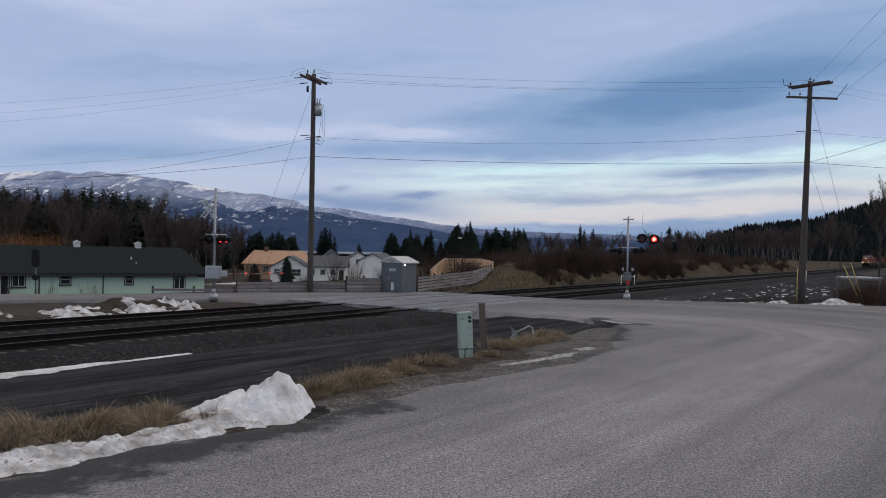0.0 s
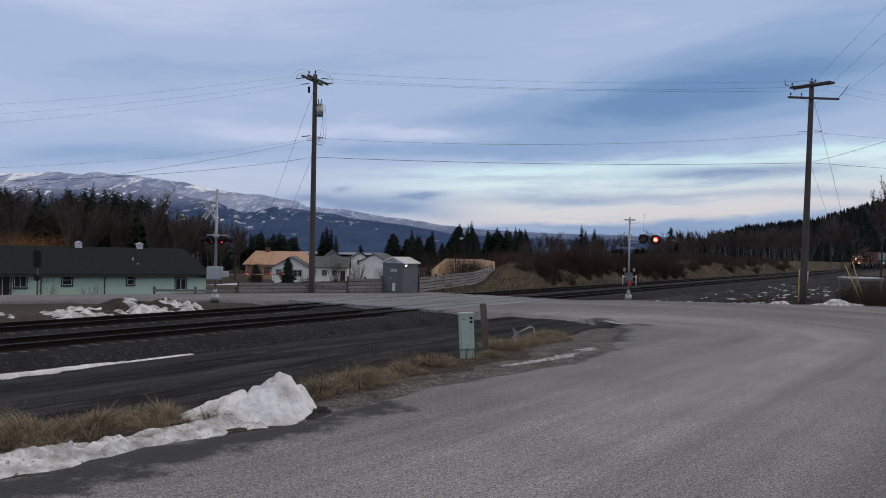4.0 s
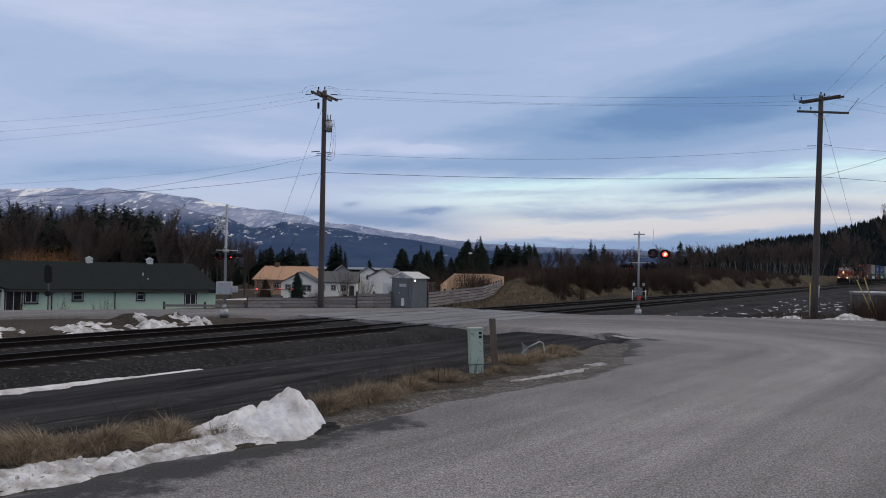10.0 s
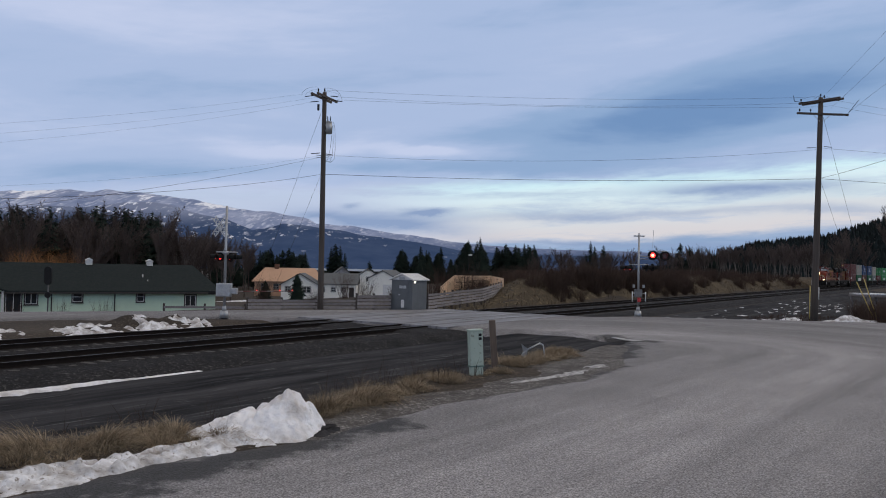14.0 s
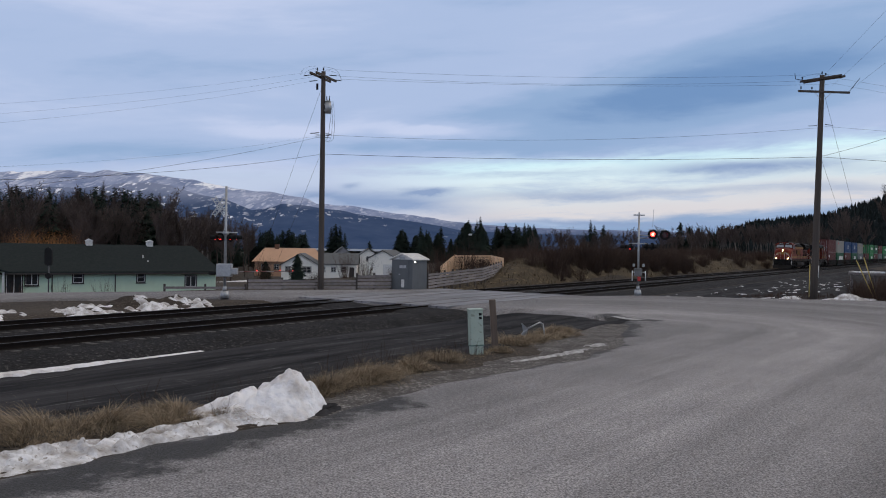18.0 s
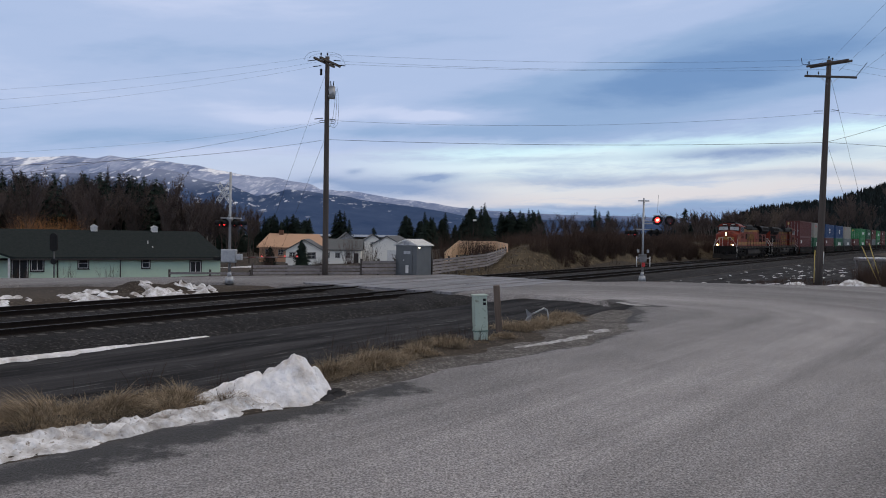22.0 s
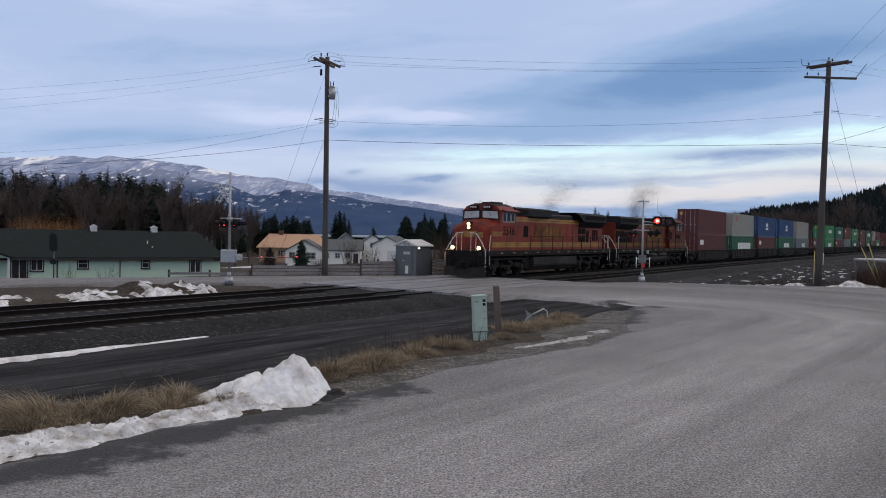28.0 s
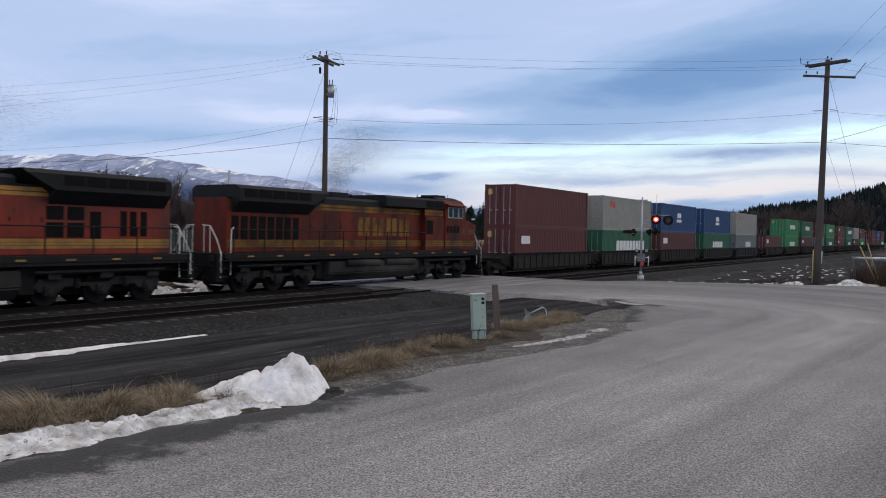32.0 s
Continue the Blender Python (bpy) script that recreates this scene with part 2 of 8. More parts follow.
def asphalt_material():
    """Old chip-seal: mixed stone grains, broad wear, and arcs polished by turning wheels."""
    m = material("asphalt", (0.268, 0.256, 0.259), (0.212, 0.203, 0.206), 0.78, scale=0.12, spread=0.9, bump=1.3, bump_scale=26, spec=0.45)
    nt = m.node_tree
    b = nt.nodes["Principled BSDF"]
    N, L = nt.nodes.new, nt.links.new
    old = b.inputs["Base Color"].links[0].from_socket
    co = N("ShaderNodeTexCoord").outputs["Object"]
    sep = N("ShaderNodeSeparateXYZ")
    L(co, sep.inputs[0])

    def mth(op, a, c):
        x = N("ShaderNodeMath")
        x.operation = op
        for i, v in enumerate((a, c)):
            if isinstance(v, (int, float)):
                x.inputs[i].default_value = v
            else:
                L(v, x.inputs[i])
        return x.outputs[0]

    def grain(vec, scale, detail, rough, lo, hi, a, c):
        n = N("ShaderNodeTexNoise")
        n.inputs["Scale"].default_value, n.inputs["Detail"].default_value, n.inputs["Roughness"].default_value = scale, detail, rough
        L(vec, n.inputs["Vector"])
        r = N("ShaderNodeMapRange")
        r.inputs[1].default_value, r.inputs[2].default_value, r.inputs[3].default_value, r.inputs[4].default_value = lo, hi, a, c
        L(n.outputs["Fac"], r.inputs[0])
        return r.outputs[0]
    # wheel paths: straight in from the near road, then a turn towards the crossing
    dx, dy = mth("SUBTRACT", sep.outputs[0], 7.7), mth("SUBTRACT", sep.outputs[1], 30.2)
    back = mth("MAXIMUM", mth("ADD", mth("MULTIPLY", dx, -0.6), mth("MULTIPLY", dy, -0.8)), 0.0)
    ex, ey = mth("ADD", dx, mth("MULTIPLY", back, 0.6)), mth("ADD", dy, mth("MULTIPLY", back, 0.8))
    r = mth("SQRT", mth("ADD", mth("MULTIPLY", ex, ex), mth("MULTIPLY", ey, ey)), 0.0)
    comb = N("ShaderNodeCombineXYZ")
    L(r, comb.inputs[0])
    L(mth("MULTIPLY", back, 0.06), comb.inputs[1])
    L(mth("MULTIPLY", mth("ARCTAN2", ey, ex), 0.5), comb.inputs[2])
    off = mth("SUBTRACT", r, 7.0)
    # broad band: palest where r is 6.3, darker to both sides
    band = mth("SUBTRACT", r, 6.3)
    track = mth("ADD", mth("ADD", mth("MULTIPLY", mth("POWER", 2.718, mth("MULTIPLY", mth("MULTIPLY", off, off), -1.6)), 0.10), 0.66), mth("MULTIPLY", mth("POWER", 2.718, mth("MULTIPLY", mth("MULTIPLY", band, band), -0.09)), 0.34))
    arcs = mth("MULTIPLY", grain(comb.outputs[0], 0.55, 8, 0.74, 0.30, 0.70, 0.62, 1.36), mth("MULTIPLY", track, grain(co, 0.35, 6, 0.6, 0.3, 0.7, 0.88, 1.12)))
    val = mth("MULTIPLY", arcs, mth("MULTIPLY", grain(co, 34.0, 2, 0.6, 0.34, 0.66, 0.38, 1.62), grain(co, 12.0, 5, 0.75, 0.34, 0.66, 0.70, 1.30)))
    # meltwater soaks the edges along the old snow
    def soak(x0, y0, x1, y1, wide):
        dd = (x1 - x0) ** 2 + (y1 - y0) ** 2
        px, py = mth("SUBTRACT", sep.outputs[0], x0), mth("SUBTRACT", sep.outputs[1], y0)
        t = mth("MINIMUM", mth("MAXIMUM", mth("ADD", mth("MULTIPLY", px, (x1 - x0) / dd), mth("MULTIPLY", py, (y1 - y0) / dd)), 0.0), 1.0)
        qx, qy = mth("SUBTRACT", px, mth("MULTIPLY", t, x1 - x0)), mth("SUBTRACT", py, mth("MULTIPLY", t, y1 - y0))
        return mth("DIVIDE", mth("SQRT", mth("ADD", mth("MULTIPLY", qx, qx), mth("MULTIPLY", qy, qy)), 0.0), wide)
    near = soak(-5.2, 8.6, -3.5, 10.95, 0.85)
    for seg in ((-3.5, 10.95, -2.1, 12.6, 0.72), (-2.0, 13.3, -0.95, 14.3, 0.62), (0.5, 17.3, 3.3, 20.5, 0.26), (3.3, 20.5, 5.3, 23.9, 0.36), (5.9, 26.4, 6.9, 29.8, 0.60), (7.0, 29.8, 7.3, 34.6, 0.60), (7.2, 32.6, 8.3, 32.2, 0.55)):
        near = mth("MINIMUM", near, soak(*seg))
    ragged = mth("ADD", near, grain(co, 1.7, 6, 0.65, 0.30, 0.70, -0.75, 0.75))
    dry = N("ShaderNodeMapRange")
    dry.inputs[1].default_value, dry.inputs[2].default_value, dry.inputs[3].default_value, dry.inputs[4].default_value = 0.50, 1.15, 0.17, 1.0
    L(ragged, dry.inputs[0])
    val = mth("MULTIPLY", val, dry.outputs[0])
    hs = N("ShaderNodeHueSaturation")
    L(val, hs.inputs["Value"])
    L(old, hs.inputs["Color"])
    L(hs.outputs[0], b.inputs["Base Color"])
    return m


M_ASPHALT = asphalt_material()
M_CROSS = material("crossing_paving", (0.265, 0.262, 0.280), (0.085, 0.083, 0.087), 0.62, scale=1.7, spread=0.5, bump=0.4, stretch=(1, 0.09, 1), speck=(0.07, 0.07, 0.072), speck_scale=5, speck_amount=0.45, by_object=0.14, dirt=(0.075, 0.072, 0.072), dirt_scale=0.7, dirt_amount=0.42)
M_BALLAST = material("ballast", (0.036, 0.0348, 0.0365), (0.012, 0.0116, 0.0125), 0.95, scale=9, bump=2.2, bump_scale=11, speck=(0.10, 0.097, 0.095), speck_scale=11, speck_amount=0.3, spec=0.08, dirt=(0.012, 0.012, 0.012), dirt_scale=0.5, dirt_amount=0.3)
M_DIRT = material("dark_gravel", (0.014, 0.0137, 0.0147), (0.052, 0.051, 0.054), 0.95, scale=1.7, spread=0.35, stretch=(1, 0.10, 1), turn=0.5758, bump=2.0, bump_scale=11, speck=(0.105, 0.104, 0.107), speck_scale=8, speck_amount=0.14, spec=0.05, dirt=(0.006, 0.006, 0.007), dirt_scale=0.8, dirt_amount=0.3)
M_GRAVEL = material("roadside_gravel", (0.145, 0.136, 0.131), (0.070, 0.065, 0.062), 0.95, scale=6, bump=2.2, bump_scale=18, speck=(0.30, 0.285, 0.275), speck_scale=17, speck_amount=0.55, spec=0.1, dirt=(0.055, 0.05, 0.046), dirt_scale=1.2, dirt_amount=0.4)
M_CLEANSNOW = material("packed_snow", (0.89, 0.89, 0.91), (0.72, 0.71, 0.72), 0.75, scale=2.2, bump=3.0, bump_scale=10, spec=0.2, dirt=(0.42, 0.38, 0.35), dirt_scale=1.9, dirt_amount=0.42)
M_SNOW = material("old_snow", (0.80, 0.81, 0.84), (0.60, 0.595, 0.605), 0.75, scale=2.6, bump=3.0, bump_scale=10, speck=(0.26, 0.235, 0.21), speck_scale=14, speck_amount=0.26, spec=0.2, dirt=(0.26, 0.235, 0.215), dirt_scale=2.6, dirt_amount=0.57)
M_SLUSH = material("grey_slush", (0.50, 0.495, 0.50), (0.33, 0.32, 0.315), 0.6, scale=3.0, bump=2.5, bump_scale=12, spec=0.3, dirt=(0.13, 0.122, 0.115), dirt_scale=4.0, dirt_amount=0.55)
M_RAIL = material("rail_steel", (0.010, 0.0085, 0.008), (0.016, 0.012, 0.0105), 0.9, 0.0, scale=6, spec=0.08)
M_RAILTOP = material("polished_rail_head", (0.075, 0.072, 0.074), (0.045, 0.043, 0.044), 0.5, 0.8, scale=8)
M_TIE = material("weathered_tie", (0.10, 0.094, 0.092), (0.034, 0.031, 0.030), 0.9, scale=5, bump=0.6, by_object=0.25)
M_POLE = material("creosoted_pole", (0.046, 0.037, 0.0325), (0.078, 0.064, 0.055), 0.85, scale=9, stretch=(1, 1, 0.06), bump=0.7, bump_scale=40)
M_GALV = material("galvanised_steel", (0.42, 0.43, 0.44), (0.30, 0.31, 0.32), 0.5, 0.6, scale=6)
M_WHITEP = material("weathered_white_paint", (0.66, 0.66, 0.65), (0.50, 0.49, 0.47), 0.6, scale=5)
M_BLACK = material("black_paint", (0.010, 0.010, 0.011), (0.016, 0.016, 0.016), 0.7, scale=5, spec=0.15)
M_WIRE = material("wire", (0.02, 0.02, 0.022), rough=0.6)
M_CABGREY = material("grey_steel_cabin", (0.100, 0.110, 0.120), (0.078, 0.086, 0.094), 0.6, scale=2, bump=0.1)
M_WOODGREY = material("weathered_grey_boards", (0.26, 0.235, 0.23), (0.15, 0.134, 0.13), 0.9, scale=7, stretch=(1, 1, 1), bump=0.4, by_object=0.25)
M_WOODTAN = material("fresh_cedar_boards", (0.74, 0.52, 0.34), (0.62, 0.42, 0.27), 0.8, scale=6, bump=0.3, by_object=0.12)
M_MINT = material("mint_green_siding", (0.50, 0.63, 0.48), (0.46, 0.58, 0.45), 0.7, scale=3)
M_ROOF = material("dark_shingles", (0.014, 0.0195, 0.020), (0.024, 0.029, 0.029), 0.95, scale=4, bump=0.6, bump_scale=30, spec=0.12)
M_ROOFGREY = material("grey_shingles", (0.11, 0.115, 0.12), (0.085, 0.09, 0.095), 0.95, scale=4, bump=0.5, bump_scale=30)
M_SIDING = material("cream_siding", (0.80, 0.78, 0.71), (0.74, 0.72, 0.66), 0.7, scale=2)
M_PEACH = material("peach_siding", (0.50, 0.305, 0.20), (0.44, 0.27, 0.175), 0.8, scale=0.6)
M_GLASS = material("window_glass", (0.02, 0.023, 0.027), (0.03, 0.033, 0.037), 0.08, scale=2, spec=0.8)
M_TRIM = material("dark_trim", (0.03, 0.025, 0.022), rough=0.7)
M_GREENBOX = material("green_enamel", (0.37, 0.44, 0.375), (0.31, 0.375, 0.32), 0.5, scale=3, speck=(0.19, 0.21, 0.17), speck_scale=9, speck_amount=0.12)
M_GRASS = material("dry_grass", (0.39, 0.31, 0.215), (0.13, 0.10, 0.068), 0.95, scale=2.2, spread=0.9, by_island=0.55, spec=0.1)
M_BANKGRASS = material("dry_bank_grass", (0.10, 0.080, 0.054), (0.040, 0.032, 0.025), 0.95, scale=0.16, spread=0.6, bump=1.4, bump_scale=5, speck=(0.18, 0.145, 0.09), speck_scale=3, spec=0.05)
M_BARK = material("bark", (0.085, 0.074, 0.068), (0.055, 0.047, 0.042), 0.95, scale=8, stretch=(1, 1, 0.2), spec=0.1)
M_TWIG = material("bare_twigs", (0.070, 0.054, 0.050), (0.095, 0.074, 0.066), 0.95, scale=1, by_object=0.3, spec=0.1)
M_BIRCH = material("pale_bark", (0.165, 0.148, 0.138), (0.09, 0.080, 0.074), 0.9, scale=3, by_object=0.3, spec=0.1)
M_BRUSH = material("brown_brush", (0.050, 0.034, 0.028), (0.075, 0.050, 0.038), 0.95, scale=0.6, by_object=0.2, spec=0.1)
M_WILLOW = material("orange_willow", (0.36, 0.17, 0.06), (0.26, 0.12, 0.045), 0.9, scale=0.8)
M_FIR = material("fir_needles", (0.015, 0.024, 0.021), (0.026, 0.036, 0.027), 0.95, scale=0.7, by_object=0.3, spec=0.05)
# darker copy of the fir needles: the hill's shade is put into the colour
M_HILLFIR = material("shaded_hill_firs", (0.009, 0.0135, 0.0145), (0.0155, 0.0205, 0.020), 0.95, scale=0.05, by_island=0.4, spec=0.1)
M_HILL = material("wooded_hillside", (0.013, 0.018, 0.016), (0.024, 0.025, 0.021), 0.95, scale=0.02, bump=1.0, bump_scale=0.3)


# ---- plan: s runs along the tracks away from the camera, d across them ----
AZ = radians(32.991)
U, NV = Vector((math.sin(AZ), math.cos(AZ), 0)), Vector((-math.cos(AZ), math.sin(AZ), 0))
FAR_D, NEAR_D, GAUGE = 26.753, 22.236, 1.50
CROSS0, CROSS1 = 31.6, 45.2
CURVE_S, CURVE_K, CURVE_RAMP = 309.8, 0.0027, 40.0


def at(s, d, z=0.0):
    return U * s + NV * d + Vector((0, 0, z))


def sd_of(x, y):
    return x * U.x + y * U.y, x * NV.x + y * NV.y


def track_table():
    """Centre line of the far track: straight, then bending gently to the right."""
    rows, p, h, s, step = [], at(-120, FAR_D), AZ, -120.0, 2.0
    while s < 900:
        rows.append((s, p.copy(), h))
        k = CURVE_K * min(1.0, max(0.0, (s + step / 2 - CURVE_S) / CURVE_RAMP)) if s < 620 else 0.0
        h2 = h + k * step
        hm = (h + h2) / 2
        p = p + Vector((math.sin(hm), math.cos(hm), 0)) * step
        h, s = h2, s + step
    return rows


TRACK = track_table()


def on_track(s):
    i = (s + 120) / 2.0
    j = max(0, min(len(TRACK) - 2, int(i)))
    f = i - j
    a, b = TRACK[j], TRACK[j + 1]
    return a[1].lerp(b[1], f), a[2] + (b[2] - a[2]) * f


# ---- small tools ----


def value_noise(x, y, scale, seed=0):
    x, y = np.asarray(x, float) / scale, np.asarray(y, float) / scale
    xi, yi = np.floor(x), np.floor(y)
    fx, fy = x - xi, y - yi
    fx, fy = fx * fx * (3 - 2 * fx), fy * fy * (3 - 2 * fy)

    def h(a, b):
        v = np.sin(a * 127.1 + b * 311.7 + seed * 74.7) * 43758.5453
        return v - np.floor(v)
    return (h(xi, yi) * (1 - fx) + h(xi + 1, yi) * fx) * (1 - fy) + (h(xi, yi + 1) * (1 - fx) + h(xi + 1, yi + 1) * fx) * fy


def fractal(x, y, scale, octaves=4, seed=0):
    total, amp, out = 0.0, 1.0, 0.0
    for o in range(octaves):
        out = out + amp * value_noise(x, y, scale / 2 ** o, seed + o * 17)
        total += amp
        amp *= 0.5
    return out / total


def smooth(a, b, x):
    t = np.clip((np.asarray(x, float) - a) / (b - a), 0, 1)
    return t * t * (3 - 2 * t)


def ground_z(s, d):
    """Height of the ground sheet."""
    s, d = np.asarray(s, float), np.asarray(d, float)
    n = fractal(s, d, 2.5, 3, 3) - 0.5
    z = -0.05 + 0 * s
    z = z - 0.20 * smooth(11.2, 13.0, d)
    z = z - 0.22 * smooth(17.5, 18.5, d) + 0.30 * smooth(30.0, 31.5, d)
    z = z + 0.10 * n * smooth(0, 3, np.abs(d - 24.5) - 6.0) * (1 - smooth(43, 46, d) * 0.5) * smooth(9.5, 11, d)
    x, y = s * U.x + d * NV.x, s * U.y + d * NV.y
    ratio = x / np.maximum(y, 5.0)
    wob = 0.02 * (fractal(x, y, 14, 2, 44) - 0.5)
    # low ground with the houses, beyond the frontage road
    low = smooth(50, 60, y + 0.55 * np.maximum(0, -x)) * (1 - smooth(-0.03, 0.015, ratio + wob)) * smooth(40, 46, d)
    z = z - 2.2 * low - 2.5 * smooth(78, 125, d) - 1.2 * smooth(200, 900, d)
    # a yard, then the bank beyond the tracks
    yard = smooth(-0.01, 0.03, ratio + wob) * smooth(58, 74, y) * (1 - smooth(110, 150, y)) * smooth(30.5, 33, d)
    bank = smooth(0.060, 0.095, ratio + wob) * smooth(29.4, 35.0, d + 1.6 * (fractal(s, d, 9, 3, 8) - 0.5)) * (1 - smooth(55, 130, d) * 0.8) * smooth(40, 55, y)
    z = z + 0.65 * yard * (1 - bank) + bank * (2.0 + 1.0 * (fractal(s, d, 16, 3, 5) - 0.5))
    # rough verge and hollow to the right of the near track
    z = z - 0.30 * smooth(50, 60, s) * smooth(-2, 6, d) * (1 - smooth(15, 18, d))
    z = z + 1.5 * smooth(60, 400, np.abs(d)) * (fractal(s, d, 120, 3, 9) - 0.5)
    z = z - 6.0 * smooth(150, 1500, s) * smooth(20, 200, d)
    return z


def mesh_object(name, bm_or_mesh, mat, parent=None):
    if isinstance(bm_or_mesh, bmesh.types.BMesh):
        me = bpy.data.meshes.new(name)
        bm_or_mesh.to_mesh(me)
        bm_or_mesh.free()
    else:
        me = bm_or_mesh
    for m in (mat if isinstance(mat, (list, tuple)) else [mat]):
        me.materials.append(m)
    ob = new(name, me)
    if parent is not None:
        ob.parent = parent
    return ob


def part(name, bm, mat, parent, label=""):
    ob = mesh_object(name, bm, mat, parent)
    if label:
        tagged(ob, label)
    return ob


def share(name, me, parent, m):
    """One more piece on the mesh me."""
    ob = new(name, me)
    ob.parent = parent
    ob.matrix_basis = m
    return ob


def thing(name, label, category, m=None, group="", kind=""):
    e = new(name)
    e.empty_display_size = 0.3
    if m is not None:
        e.matrix_basis = m
    return tagged(e, label, category, group, kind)


def box(bm, x0, x1, y0, y1, z0, z1, bevel=0.0, m=None):
    vs = [bm.verts.new((x, y, z)) for x in (x0, x1) for y in (y0, y1) for z in (z0, z1)]
    fs = [bm.faces.new([vs[i] for i in q]) for q in ((0, 1, 3, 2), (4, 6, 7, 5), (0, 4, 5, 1), (2, 3, 7, 6), (0, 2, 6, 4), (1, 5, 7, 3))]
    if bevel:
        es = list({e for f in fs for e in f.edges})
        r = bmesh.ops.bevel(bm, geom=es, offset=bevel, segments=2, affect="EDGES", profile=0.6)
        vs = list({v for f in r["faces"] for v in f.verts} | {v for v in vs if v.is_valid})
    if m is not None:
        bmesh.ops.transform(bm, matrix=m, verts=[v for v in vs if v.is_valid])
    return bm


def tube(bm, p0, p1, r0, r1=None, seg=10, cap=True):
    p0, p1 = Vector(p0), Vector(p1)
    r1 = r0 if r1 is None else r1
    q = (p1 - p0).to_track_quat("Z", "Y")
    rings = []
    for p, r in ((p0, r0), (p1, r1)):
        rings.append([bm.verts.new(p + q @ Vector((r * math.cos(2 * math.pi * i / seg), r * math.sin(2 * math.pi * i / seg), 0))) for i in range(seg)])
    for i in range(seg):
        f = bm.faces.new((rings[0][i], rings[0][(i + 1) % seg], rings[1][(i + 1) % seg], rings[1][i]))
        f.smooth = seg > 6
    if cap:
        bm.faces.new(list(reversed(rings[0])))
        bm.faces.new(rings[1])
    return bm


def lathe(bm, rows, seg=14):
    """One closed round body through (height, radius) rows."""
    rings = [[bm.verts.new((r * math.cos(2 * math.pi * i / seg), r * math.sin(2 * math.pi * i / seg), z)) for i in range(seg)] for z, r in rows]
    for a, b in zip(rings, rings[1:]):
        for i in range(seg):
            bm.faces.new((a[i], a[(i + 1) % seg], b[(i + 1) % seg], b[i])).smooth = True
    bm.faces.new(list(reversed(rings[0])))
    bm.faces.new(rings[-1])
    return bm


def path_tube(bm, pts, r, seg=6):
    pts = [Vector(p) for p in pts]
    rings = []
    for i, p in enumerate(pts):
        d = (pts[min(i + 1, len(pts) - 1)] - pts[max(i - 1, 0)])
        q = d.to_track_quat("Z", "Y")
        rings.append([bm.verts.new(p + q @ Vector((r * math.cos(2 * math.pi * k / seg), r * math.sin(2 * math.pi * k / seg), 0))) for k in range(seg)])
    for a, b in zip(rings, rings[1:]):
        for k in range(seg):
            bm.faces.new((a[k], a[(k + 1) % seg], b[(k + 1) % seg], b[k])).smooth = True
    return bm


def prism(bm, outline, a0, a1, axis="y"):
    """An outline of (a, b) pairs pushed along an axis: for 'y' the pairs are x, z; for 'x' they are y, z; for 'z' x, y."""
    def at3(p, t):
        return {"y": (p[0], t, p[1]), "x": (t, p[0], p[1]), "z": (p[0], p[1], t)}[axis]
    r0 = [bm.verts.new(at3(p, a0)) for p in outline]
    r1 = [bm.verts.new(at3(p, a1)) for p in outline]
    k = len(outline)
    fs = [bm.faces.new((r0[i], r0[(i + 1) % k], r1[(i + 1) % k], r1[i])) for i in range(k)]
    fs += [bm.faces.new(list(reversed(r0))), bm.faces.new(r1)]
    bmesh.ops.recalc_face_normals(bm, faces=fs)
    return bm


def B():
    return bmesh.new()


def grid_mesh(name, sv, dv, zfun, keep=None, smooth_faces=True):
    """A sheet over the plan's s and d lines; keep(s, d) > 0 marks the corners to use."""
    S, Dd = np.meshgrid(sv, dv, indexing="ij")
    Z = zfun(S, Dd)
    X, Y = S * U.x + Dd * NV.x, S * U.y + Dd * NV.y
    co = np.stack([X, Y, Z], -1).reshape(-1, 3)
    a, b = len(sv), len(dv)
    idx = np.arange(a * b).reshape(a, b)
    q = np.stack([idx[:-1, :-1], idx[:-1, 1:], idx[1:, 1:], idx[1:, :-1]], -1).reshape(-1, 4)
    if keep is not None:
        k = keep(S, Dd).ravel() > 0
        q = q[k[q].any(1)]
        used, inv = np.unique(q, return_inverse=True)
        co, q = co[used], inv.reshape(-1, 4)
    q = q[:, ::-1]
    me = bpy.data.meshes.new(name)
    me.from_pydata(co.tolist(), [], q.tolist())
    # faces look up
    if len(me.polygons) and me.polygons[0].normal.z < 0:
        me.flip_normals()
    if smooth_faces:
        me.polygons.foreach_set("use_smooth", [True] * len(me.polygons))
    me.update()
    return me


def inside(poly, X, Y):
    """Signed distance to a polygon of (x, y) corners, positive inside."""
    best, ins = np.full(X.shape, 1e9), np.zeros(X.shape, bool)
    for (x0, y0), (x1, y1) in zip(poly, poly[1:] + poly[:1]):
        ex, ey = x1 - x0, y1 - y0
        t = np.clip(((X - x0) * ex + (Y - y0) * ey) / (ex * ex + ey * ey), 0, 1)
        best = np.minimum(best, np.hypot(X - x0 - t * ex, Y - y0 - t * ey))
        with np.errstate(divide="ignore", invalid="ignore"):
            c = ((y0 > Y) != (y1 > Y)) & (X < (x1 - x0) * (Y - y0) / (y1 - y0 + 1e-12) + x0)
        ins ^= c
    return np.where(ins, best, -best)


# ---- ground, roads, track bed ----


def spaced(*runs):
    out = []
    for a, b, step in runs:
        out += list(np.arange(a, b, step))
    return np.array(out + [runs[-1][1]])


